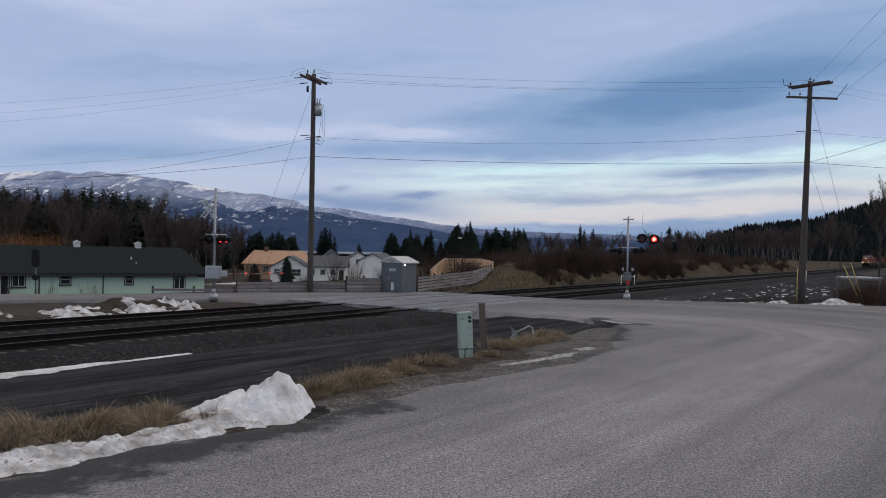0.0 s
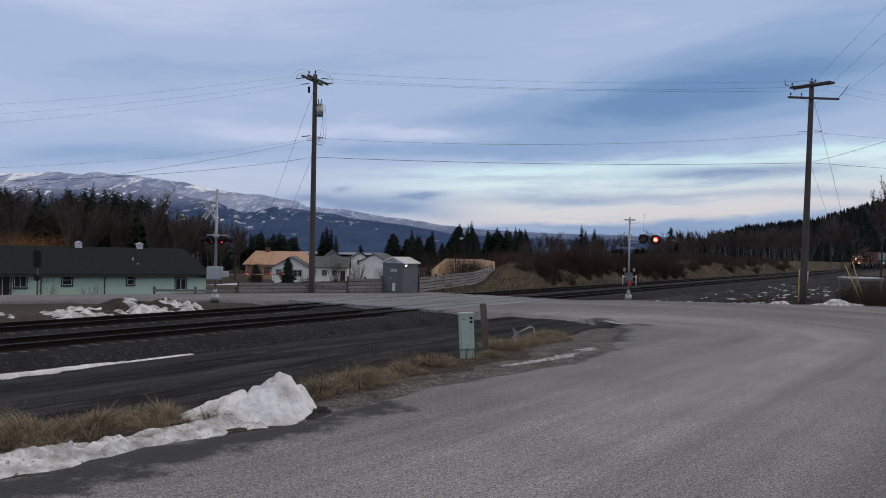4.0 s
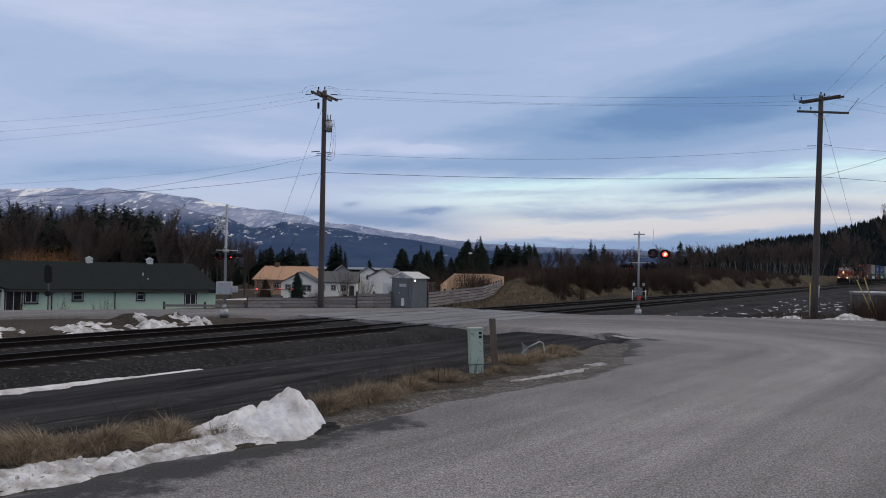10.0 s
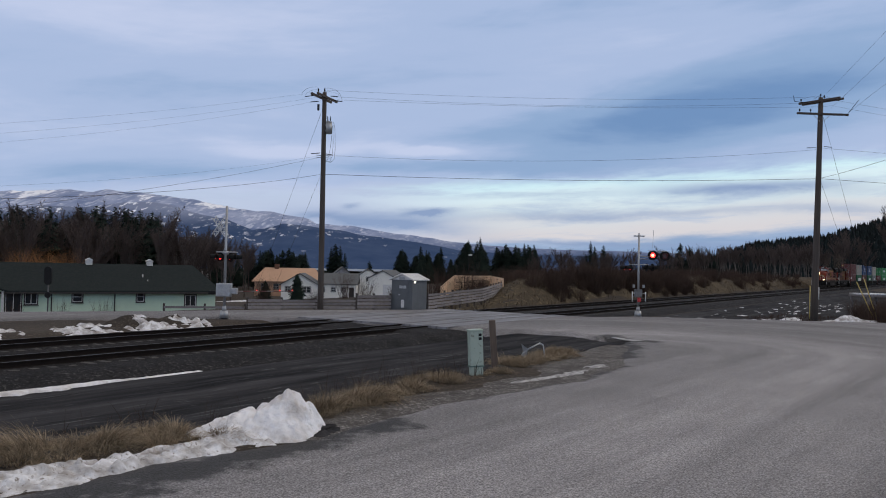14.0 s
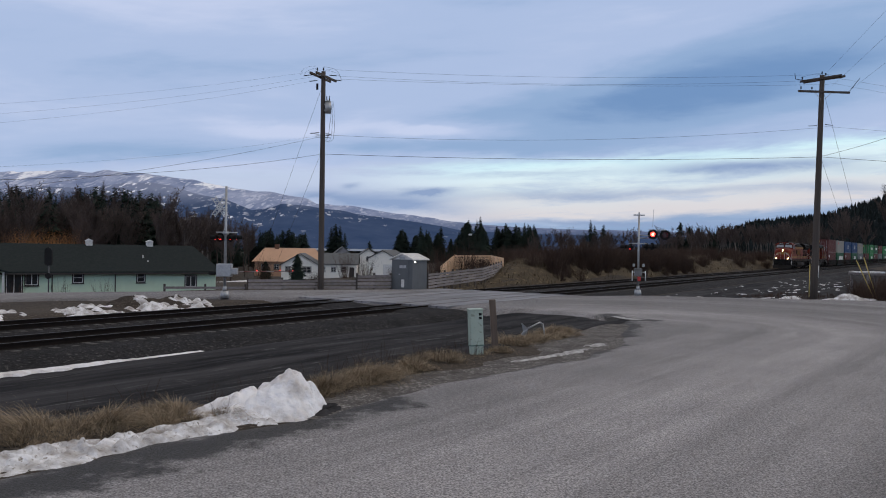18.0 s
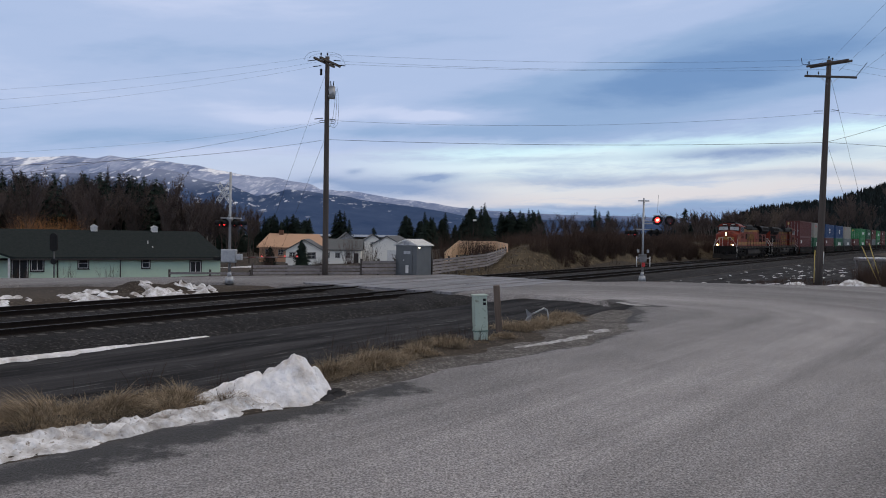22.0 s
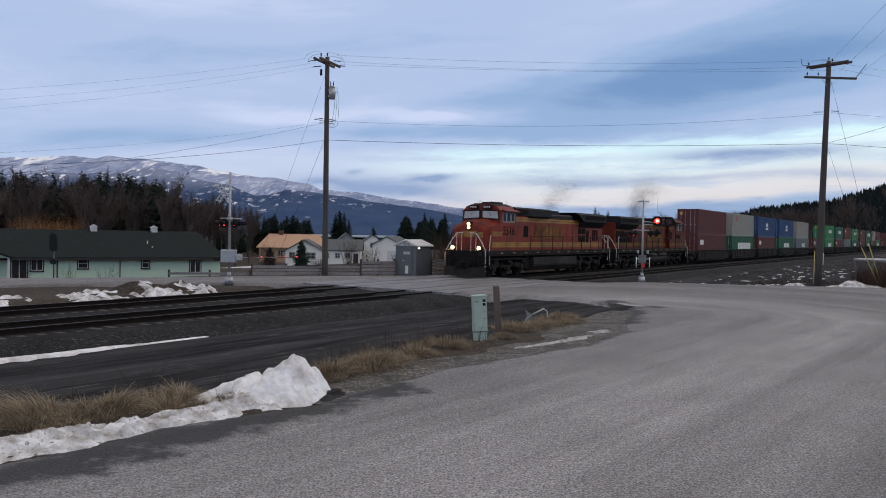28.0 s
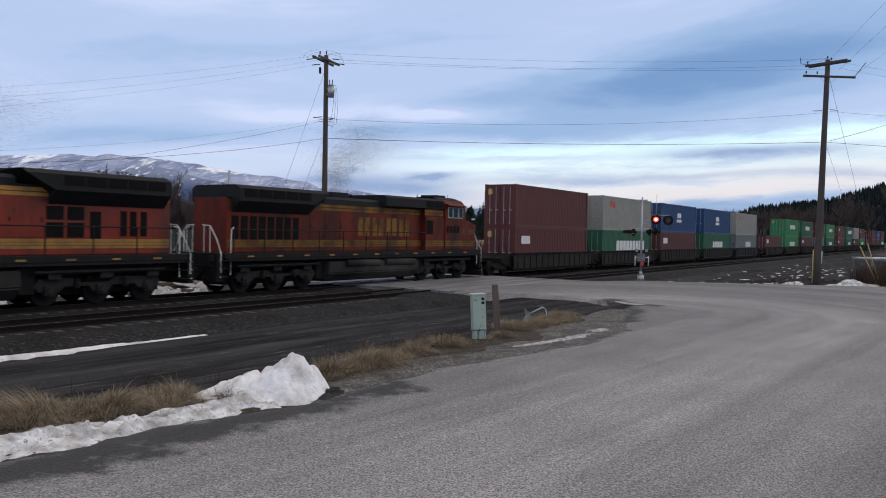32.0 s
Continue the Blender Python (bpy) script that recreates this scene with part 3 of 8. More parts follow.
def build_ground():
    sv = spaced((-4500, -600, 300), (-600, -100, 40), (-100, -20, 5), (-20, 20, 1.0), (20, 120, 0.8), (120, 300, 4), (300, 900, 25), (900, 4600, 250))
    dv = spaced((-4500, -600, 300), (-600, -60, 30), (-60, -10, 5), (-10, 9, 1.0), (9, 62, 0.6), (62, 160, 4), (160, 900, 30), (900, 4600, 250))
    ob = mesh_object("ground", grid_mesh("ground", sv, dv, ground_z), M_GROUND)
    tagged(ob, "bare brown earth with grit and dead grass", "ground", kind="structure")


ROAD = [(-30, -30), (-9, -2), (-6.6, 6), (-5.2, 9.2), (-3.9, 11.3), (-2.1, 12.9), (-1.1, 14.9), (-0.1, 16.7), (1.45, 18.3), (3.2, 20.5), (4.4, 22.3), (5.3, 24.3), (5.8, 26.9),
        (6.8, 30.0), (7.3, 32.5), (6.9, 34.8), (5.9, 36.6), (4.2, 37.5), (2.0, 38.2), (0.4, 37.9), (-8.6, 43.2), (-14.2, 41.7), (-20.9, 37.8), (-34, 30), (-60, 18), (-62, 24),
        (-34, 36.2), (-23.4, 42.4), (-15.7, 46.2), (-10.5, 49.6), (-3.4, 52.3), (-0.8, 53.2), (1.4, 52.6), (9.2, 48.9), (11.8, 50.4), (18, 49.9), (27, 49.2), (45, 47.5), (120, 38), (120, -30)]


def build_roads():
    def z(S, Dd):
        X, Y = S * U.x + Dd * NV.x, S * U.y + Dd * NV.y
        e = inside(ROAD, X, Y) + 0.5 * (fractal(S, Dd, 1.6, 3, 21) - 0.5) * (1 - smooth(17, 19, Dd) * (1 - smooth(30, 32, Dd)))
        return np.where(e > -0.3, np.clip(e * 0.10 - 0.05, -0.08, 0.0) - 0.0 + 0.006 * fractal(S, Dd, 6, 2, 4), -0.5)

    def keep(S, Dd):
        X, Y = S * U.x + Dd * NV.x, S * U.y + Dd * NV.y
        return inside(ROAD, X, Y) + 0.35
    sv = spaced((-40, 4, 1.0), (4, 50, 0.3), (50, 105, 0.9))
    dv = spaced((-90, -15, 3.0), (-15, 6, 0.8), (6, 46, 0.3), (46, 62, 1.0))
    road = mesh_object("road", grid_mesh("road", sv, dv, z, keep), M_ASPHALT)
    tagged(road, "worn grey asphalt road with a wide apron", "road", kind="structure")


def strip(name, label, category, mat, sv, dv, zfun, keep=None, kind="structure"):
    ob = mesh_object(name, grid_mesh(name, sv, dv, zfun, keep), mat)
    return tagged(ob, label, category, kind=kind)


def build_trackbed():
    def z(S, Dd):
        n = 0.05 * (fractal(S, Dd, 0.9, 3, 31) - 0.5)
        c = np.abs(Dd - (FAR_D + NEAR_D) / 2)
        base = -0.19 - 0.06 * np.exp(-(c / 0.6) ** 2)
        for dd in (NEAR_D, FAR_D):
            base = base + 0.028 * (1 - smooth(0.95, 1.15, np.abs(Dd - dd)))
        ramp_up = np.maximum(smooth(CROSS0 - 2.2, CROSS0 - 0.2, S) * (1 - smooth(CROSS1, CROSS1 + 0.2, S)), 1 - smooth(CROSS1 + 0.2, CROSS1 + 2.2, S)) * smooth(CROSS0 - 2.3, CROSS0 - 2.2, S)
        return base - 0.45 * smooth(4.3, 6.3, c) + n * (1 - 0.6 * ramp_up) + 0.095 * ramp_up
    sv = spaced((-110, 0, 4.0), (0, 75, 0.5), (75, 310, 3))
    dv = spaced((18.0, 31.0, 0.25))
    strip("trackbed", "dark crushed stone ballast under two tracks", "ballast", M_BALLAST, sv, dv, z)

    def z2(S, Dd):
        return ground_z(S, Dd) + 0.035 + 0.10 * smooth(10.5, 11.3, Dd + 0.7 * (fractal(S, Dd, 2, 2, 7) - 0.5)) - 0.10
    strip("service_track", "dark wet gravel service track beside the railway", "dirt road", M_DIRT, spaced((-60, 0, 2), (0, 36, 0.4)), spaced((10.2, 18.6, 0.3)), z2)


def build_gravel_yard():
    def keep(S, Dd):
        X, Y = S * U.x + Dd * NV.x, S * U.y + Dd * NV.y
        return -inside(ROAD, X, Y) + 0.6
    strip("gravel_yard", "dark gravel ground beside the tracks", "gravel", M_DIRT, spaced((44, 90, 0.8), (90, 200, 4)), spaced((3.0, 18.6, 0.6)), lambda S, Dd: ground_z(S, Dd) + 0.03 - 0.1 * (1 - smooth(3, 6, Dd)), keep)


build_ground()
build_gravel_yard()
build_roads()
build_trackbed()


def rail_profile(side):
    return [(-0.075, -0.172), (0.075, -0.172), (0.075, -0.16), (0.012, -0.14), (0.012, -0.04), (0.036, -0.034), (0.036, 0.0), (-0.036, 0.0), (-0.036, -0.034), (-0.012, -0.04), (-0.012, -0.14), (-0.075, -0.16)]


def sweep(name, mat, parent, profile, offset, s_list, shift=0.0, label=""):
    """A profile of (across, up) carried along the tracks."""
    verts, faces, k = [], [], len(profile)
    for s in s_list:
        p, h = on_track(s)
        across = Vector((-math.cos(h), math.sin(h), 0))
        for a, b in profile:
            q = p + across * (offset - FAR_D + a)
            verts.append((q.x, q.y, b + shift))
    for i in range(len(s_list) - 1):
        for j in range(k):
            a, b = i * k + j, i * k + (j + 1) % k
            faces.append((a, b, b + k, a + k))
    me = bpy.data.meshes.new(name)
    me.from_pydata(verts, [], faces)
    me.update()
    ob = mesh_object(name, me, mat, parent)
    return tagged(ob, label) if label else ob


def build_tracks():
    sl = list(np.arange(-110, 300, 20.0)) + list(np.arange(300, 640, 8.0))
    tie = bpy.data.meshes.new("tie")
    bm = B()
    box(bm, -1.3, 1.3, -0.115, 0.115, -0.30, -0.168, 0.012)
    bm.to_mesh(tie)
    bm.free()
    tie.materials.append(M_TIE)
    for name, dd in (("railway_track", FAR_D), ("railway_track", NEAR_D)):
        t = thing(name, "standard-gauge railway track with steel rails on ties", "railway track", kind="structure")
        for side in (-1, 1):
            off = dd + side * GAUGE / 2
            r = sweep("rail", M_RAIL, t, rail_profile(side), off, sl)
            sweep("rail_head", M_RAILTOP, r, [(-0.028, 0.001), (0.028, 0.001), (0.028, 0.004), (-0.028, 0.004)], off, sl, label="shiny worn running surface")
        rng = random.Random(5 if dd > 24 else 6)
        far = B()
        s, n = -40.0, 0
        while s < 300:
            if not CROSS0 < s < CROSS1:
                p, h = on_track(s)
                q = p + Vector((-math.cos(h), math.sin(h), 0)) * (dd - FAR_D + rng.uniform(-0.06, 0.06))
                m = Matrix.Translation(q + Vector((0, 0, rng.uniform(-0.012, 0.006)))) @ Matrix.Rotation(-h + rng.uniform(-0.02, 0.02), 4, "Z")
                if -20 < s < 75:
                    share("tie", tie, t, m)
                else:
                    box(far, -1.3, 1.3, -0.115, 0.115, -0.30, -0.168, m=m)
            s += 0.55
        tagged(part("ties", far, M_TIE, t), kind="stuff")


build_tracks()


def build_crossing():
    c = thing("level_crossing", "grey paved level crossing panels between the rails", "level crossing", kind="structure")
    rng = random.Random(3)
    edges = [(20.2, NEAR_D - 0.95), (NEAR_D - 0.58, NEAR_D + 0.58), (NEAR_D + 0.95, FAR_D - 0.95), (FAR_D - 0.58, FAR_D + 0.58), (FAR_D + 0.95, 29.6)]
    for a, b in edges:
        w = (CROSS1 - CROSS0) / 5
        for i in range(5):
            bm = B()
            s0 = CROSS0 + i * w
            sk = rng.uniform(-0.004, 0.006)
            box(bm, 0, b - a, s0 + 0.01, s0 + w - 0.01, -0.30, 0.022 + sk, 0.012)
            ob = part("panel", bm, M_CROSS, c)
            p = at(0, b)
            ob.matrix_basis = Matrix.Translation(p) @ Matrix.Rotation(-AZ, 4, "Z")


build_crossing()


# ---- utility poles and wires ----


def insulator(parent, p, up=(0, 0, 1)):
    bm = B()
    p, up = Vector(p), Vector(up)
    for k, (a, b, r) in enumerate(((0, 0.10, 0.018), (0.10, 0.15, 0.055), (0.15, 0.19, 0.04), (0.19, 0.24, 0.05))):
        tube(bm, p + up * a, p + up * b, r, r * 0.85, 8)
    part("insulator", bm, M_BLACK, parent, "dark porcelain insulator")


def utility_pole(m, height, r0, r1, label):
    p = thing("utility_pole", label, "utility pole", m, group="utility poles")
    bm = B()
    lathe(bm, [(-0.8 + (height + 0.8) * i / 7, (r0 + (r1 - r0) * i / 7) * (1 + 0.02 * math.sin(i * 2.3))) for i in range(8)])
    part("pole", bm, M_POLE, p)
    return p


def crossarm(p, z, length, turn, ins=(-0.9, -0.4, 0.4, 0.9), braces=True, shift=0.0):
    r = Matrix.Rotation(turn, 4, "Z")
    bm = B()
    off = r @ Vector((0, -0.2, 0))
    box(bm, -length / 2 + shift, length / 2 + shift, -0.26, -0.15, z - 0.07, z + 0.07, 0.01, r)
    part("crossarm", bm, M_POLE, p, "dark timber crossarm")
    for x in ins:
        q = r @ Vector((x + shift, -0.2, z + 0.07))
        insulator(p, q)
    if braces:
        for sgn in (-1, 1):
            bm = B()
            tube(bm, r @ Vector((sgn * 0.55, -0.2, z - 0.06)), r @ Vector((sgn * 0.1, -0.17, z - 0.5)), 0.014, seg=6)
            part("brace", bm, M_GALV, p, "thin steel brace")


def wire(name, a, b, sag, r=0.0055, label="thin dark overhead wire", n=18, group="overhead wires"):
    bm = B()
    a, b = Vector(a), Vector(b)
    path_tube(bm, [a.lerp(b, i / n) - Vector((0, 0, sag * 4 * (i / n) * (1 - i / n))) for i in range(n + 1)], r, 5)
    ob = mesh_object(name, bm, M_WIRE)
    return tagged(ob, label, "wire", group)


POLE_A, POLE_B = Vector((-7.66, 50.7, 0)), Vector((24.9, 53.7, 0))
LEAN_B = radians(1.15)


def build_poles():
    a = utility_pole(Matrix.Translation((POLE_A.x, POLE_A.y, 0)) @ Matrix.Rotation(radians(-0.25), 4, "Y"), 13.75, 0.20, 0.135, "tall dark wooden utility pole with a grey transformer")
    crossarm(a, 13.40, 2.8, radians(72), (-1.25,), False)
    crossarm(a, 13.40, 2.8, radians(252), (), False)
    insulator(a, (0, 0, 13.75))
    bm = B()
    tube(bm, (0.33, -0.1, 11.1), (0.33, -0.1, 11.82), 0.20, 0.20, 18)
    tube(bm, (0.33, -0.1, 11.82), (0.33, -0.1, 11.88), 0.215, 0.17, 18)
    tr = part("transformer", bm, M_GALV, a, "light grey cylindrical transformer")
    for dx in (-0.07, 0.07):
        bm = B()
        tube(bm, (0.33 + dx, -0.1, 11.86), (0.33 + dx * 1.4, -0.1, 12.2), 0.035, 0.025, 8)
        part("bushing", bm, M_BLACK, tr)
    for z in (11.25, 11.62):
        bm = B()
        box(bm, 0.08, 0.2, -0.14, -0.06, z, z + 0.07)
        part("bracket", bm, M_GALV, a)
    for pts in (((0.62, 11.85), (0.72, 11.4), (0.76, 10.2), (0.70, 9.5), (0.48, 9.27), (0.16, 9.36)), ((0.56, 11.6), (0.50, 10.7), (0.40, 9.9), (0.28, 9.45), (0.16, 9.36)), ((0.60, 11.7), (0.62, 10.6), (0.58, 9.7), (0.42, 9.33), (0.16, 9.36))):
        bm = B()
        path_tube(bm, [(x, -0.12, z) for x, z in pts], 0.010, 5)
        part("service_drop", bm, M_WIRE, a, "looping black service cable")
    for pts in (((-1.37, 13.45), (-1.34, 13.62), (-1.15, 13.84), (-0.85, 13.97), (-0.43, 14.0)), ((-1.15, 13.45), (-1.0, 13.66), (-0.7, 13.80), (-0.43, 13.85)),
                ((0.02, 13.95), (0.4, 13.93), (0.78, 13.82), (1.02, 13.58), (1.14, 13.3), (1.18, 13.1)), ((0.1, 13.72), (0.55, 13.70), (0.9, 13.58), (1.05, 13.36))):
        bm = B()
        path_tube(bm, [(x, -0.4, z) for x, z in pts], 0.007, 5)
        part("jumper", bm, M_WIRE, a, "curved jumper wire")
    for x0, z0, x1, z1 in ((-1.2, 13.42, -0.5, 13.52), (-0.85, 13.08, -0.35, 13.14), (0.42, 13.48, 0.86, 13.45), (0.66, 13.20, 1.16, 13.14), (-0.75, 9.80, -0.2, 9.86), (0.2, 9.80, 0.55, 9.76)):
        bm = B()
        tube(bm, (x0, -0.2, z0), (x1, -0.2, z1), 0.028, 0.028, 8)
        part("strain_insulator", bm, M_BLACK, a, "dark dead-end insulator")
    bm = B()
    box(bm, -0.42, -0.28, -0.25, -0.15, 12.55, 12.95, 0.03)
    part("cutout", bm, M_BLACK, a, "dark fuse cutout")
    for z in (9.75, 9.62):
        bm = B()
        tube(bm, (-0.45, 0, z), (0.45, 0, z - 0.05), 0.02, seg=6)
        part("spool_bracket", bm, M_BLACK, a)

    b = utility_pole(Matrix.Translation((POLE_B.x, POLE_B.y, 0)) @ Matrix.Rotation(LEAN_B, 4, "Y"), 14.75, 0.24, 0.15, "tall leaning wooden utility pole with two crossarms")
    crossarm(b, 14.50, 2.9, radians(-55), (-1.3, 0.35), False)
    crossarm(b, 14.50, 2.9, radians(125), (), False)
    crossarm(b, 13.60, 3.4, radians(-2), (-1.52, -0.8), True, 0.06)
    for x0, z0, x1, z1 in ((-1.85, 14.35, -0.75, 14.3), (1.75, 13.72, 2.4, 14.6), (-0.95, 11.28, -0.35, 11.32), (0.2, 11.42, 0.7, 11.38), (-1.95, 14.75, -1.88, 14.35)):
        bm = B()
        tube(bm, (x0, -0.25, z0), (x1, -0.25, z1), 0.02, 0.02, 8)
        part("strain_insulator", bm, M_BLACK, b, "dark dead-end insulator")
    insulator(b, (-0.02, 0, 14.75))
    for k in range(2):
        bm = B()
        w = 1.6 - 0.9 * k
        path_tube(bm, [(-w + (1.8 * w) * i / 14, -0.25, 14.45 + 0.35 * math.sin(math.pi * i / 14)) for i in range(15)], 0.006, 5)
        part("jumper", bm, M_WIRE, b, "curved jumper wire")
    bm = B()
    tube(bm, (0.14, -0.24, 1.2), (0.14, -0.24, 2.0), 0.03, seg=8)
    part("pole_tag", bm, M_WHITEP, b, "white metal tag strip")
    # long wires
    def top_b(x, z):
        return POLE_B + Vector((x + math.sin(LEAN_B) * z, -0.2, z))
    def top_a(x, z):
        return POLE_A + Vector((x, -0.2, z))
    for (xa, za), (xb, zb), sag in (((0.1, 13.85), (-0.1, 14.75), 0.35), ((0.5, 13.45), (-0.6, 14.35), 0.4), ((0.75, 13.25), (0.4, 14.1), 0.25)):
        wire("overhead_wire", top_a(xa, za), top_b(xb, zb), sag)
    wire("overhead_wire", top_a(0.2, 9.72), top_b(-0.2, 11.2), 0.55, 0.007)
    wire("overhead_wire", top_a(0.15, 8.52), top_b(-0.15, 9.25), 0.25, 0.013, "thick dark telephone cable between poles")
    for (xa, za), end, sag in (((-0.1, 13.8), (-40, 36, 8.0), 0.8), ((-0.5, 13.4), (-40, 36.5, 7.6), 0.9), ((-0.7, 13.1), (-40, 37, 7.0), 0.9)):
        wire("overhead_wire", top_a(xa, za), end, sag, 0.0035)
    wire("overhead_wire", top_a(-0.2, 9.7), (-17.91, 30, 5.42), 0.3, 0.003)
    wire("overhead_wire", top_a(-0.2, 9.6), (-17.87, 30, 4.49), 0.25, 0.007)
    wire("overhead_wire", top_a(-0.15, 8.5), (-17.89, 30, 4.96), 0.3, 0.009, "thick dark telephone cable beside the road")
    for (xb, zb), end, sag in (((0.25, 14.95), (18.0, 28, 14.23), 0.0), ((0.6, 14.0), (18.01, 28, 13.03), 0.0), ((1.8, 13.75), (18.02, 28, 11.63), 0.0), ((0.5, 14.6), (70, 70, 14.4), 0.5), ((0.5, 14.2), (70, 72, 14.0), 0.5)):
        wire("overhead_wire", top_b(xb, zb), end, sag)
    wire("overhead_wire", top_b(0.15, 9.25), (70, 58, 9.1), 0.4, 0.013, "thick dark telephone cable beside the road")
    wire("overhead_wire", top_b(0.1, 9.3), (28.99, 45, 10.94), 0.15, 0.012, "dark service cable down to the roadside")
    wire("overhead_wire", top_b(0.2, 11.3), (70, 60, 11.2), 0.4, 0.007)
    # guys
    wire("guy_wire", top_a(-0.15, 12.6), (-13.6, 56.5, -0.6), 0.0, 0.008, "steel guy wire from pole to ground", 4, "guy wires")
    wire("guy_wire", top_a(-0.1, 8.6), (-12.2, 55.5, -0.5), 0.0, 0.008, "steel guy wire from pole to ground", 4, "guy wires")
    wire("guy_wire", top_b(0.1, 13.4), (29.3, 54.2, 0.0), 0.0, 0.009, "steel guy wire from pole to ground", 4, "guy wires")
    wire("guy_wire", top_b(0.1, 9.0), (28.6, 54.0, 0.0), 0.0, 0.008, "steel guy wire from pole to ground", 4, "guy wires")


build_poles()

# ---- crossing signals ----
M_RED_ON = material("lit_red_lens", (0.5, 0.02, 0.02), rough=0.3, emit=(1.0, 0.03, 0.03), emit_strength=4.0)
M_HOT = material("lamp_core", (1.0, 0.6, 0.3), rough=0.3, emit=(1.0, 0.62, 0.22), emit_strength=5.0)
M_RED_OFF = material("dark_red_lens", (0.05, 0.004, 0.006), rough=0.25)
M_REDSMALL = material("small_red_lamp", (0.5, 0.02, 0.02), rough=0.3, emit=(1.0, 0.06, 0.05), emit_strength=3.0)
M_REDSTRIPE = material("red_reflective", (0.45, 0.03, 0.03), (0.38, 0.03, 0.03), 0.5)
M_DULLRED = material("faded_red_band", (0.12, 0.03, 0.028), (0.09, 0.026, 0.024), 0.7)
FLASHERS = []
M_BOXGREY = material("weathered_grey_enamel", (0.20, 0.205, 0.21), (0.13, 0.132, 0.135), 0.7, scale=5, spec=0.3, dirt=(0.06, 0.055, 0.05), dirt_scale=3, dirt_amount=0.4)
M_UNDERGREY = material("dull_grey_paint", (0.09, 0.09, 0.092), rough=0.7)


def crossing_light(parent, p, face, phase, size=0.30, name="crossing_light"):
    """A round lamp in a black target plate with a visor; face: turn about z, 0 looks along -y. The lamp inside turns over as it flashes."""
    m = Matrix.Translation(p) @ Matrix.Rotation(face, 4, "Z")
    bm = B()
    tube(bm, (0, 0.02, 0), (0, 0.035, 0), size, size, 24)
    tube(bm, (0, 0.035, 0), (0, 0.22, 0), size * 0.5, size * 0.36, 16)
    light = part(name, bm, M_BLACK, parent, "black round target plate of a flashing lamp")
    light.matrix_basis = m
    bm = B()
    seg, r, ln = 18, size * 0.56, 0.26
    ring = [[bm.verts.new((rr * math.cos(a), y, rr * math.sin(a))) for a in [math.pi * (-0.22 + 1.44 * i / seg) for i in range(seg + 1)]] for rr, y in ((r, 0.02), (r, -ln), (r * 0.96, -ln), (r * 0.96, 0.02))]
    for q0, q1 in zip(ring, ring[1:]):
        for i in range(seg):
            bm.faces.new((q0[i], q0[i + 1], q1[i + 1], q1[i]))
    part("visor", bm, M_BLACK, light)
    bm = B()
    tube(bm, (0, -0.012, 0), (0, -0.002, 0), size * 0.50, size * 0.50, 20)
    lens = part("lens", bm, M_RED_ON, light, "glowing red lens")
    bm = B()
    tube(bm, (0, -0.020, 0), (0, -0.0125, 0), size * 0.20, size * 0.25, 16)
    part("lamp_core", bm, M_HOT, lens)
    bm = B()
    tube(bm, (0, 0.001, 0), (0, 0.012, 0), size * 0.50, size * 0.50, 20)
    part("lens_back", bm, M_RED_OFF, lens)
    FLASHERS.append((lens, phase))
    return light


def mast(name, label, m, height):
    e = thing(name, label, "crossing signal", m, group="crossing signals")
    bm = B()
    tube(bm, (0, 0, -0.1), (0, 0, 0.28), 0.24, 0.20, 12)
    tube(bm, (0, 0, 0.28), (0, 0, 0.52), 0.12, 0.10, 12)
    part("base", bm, M_GALV, e, "pale cast base")
    bm = B()
    tube(bm, (0, 0, 0.5), (0, 0, height), 0.075, 0.06, 12)
    part("mast", bm, M_GALV, e)
    return e


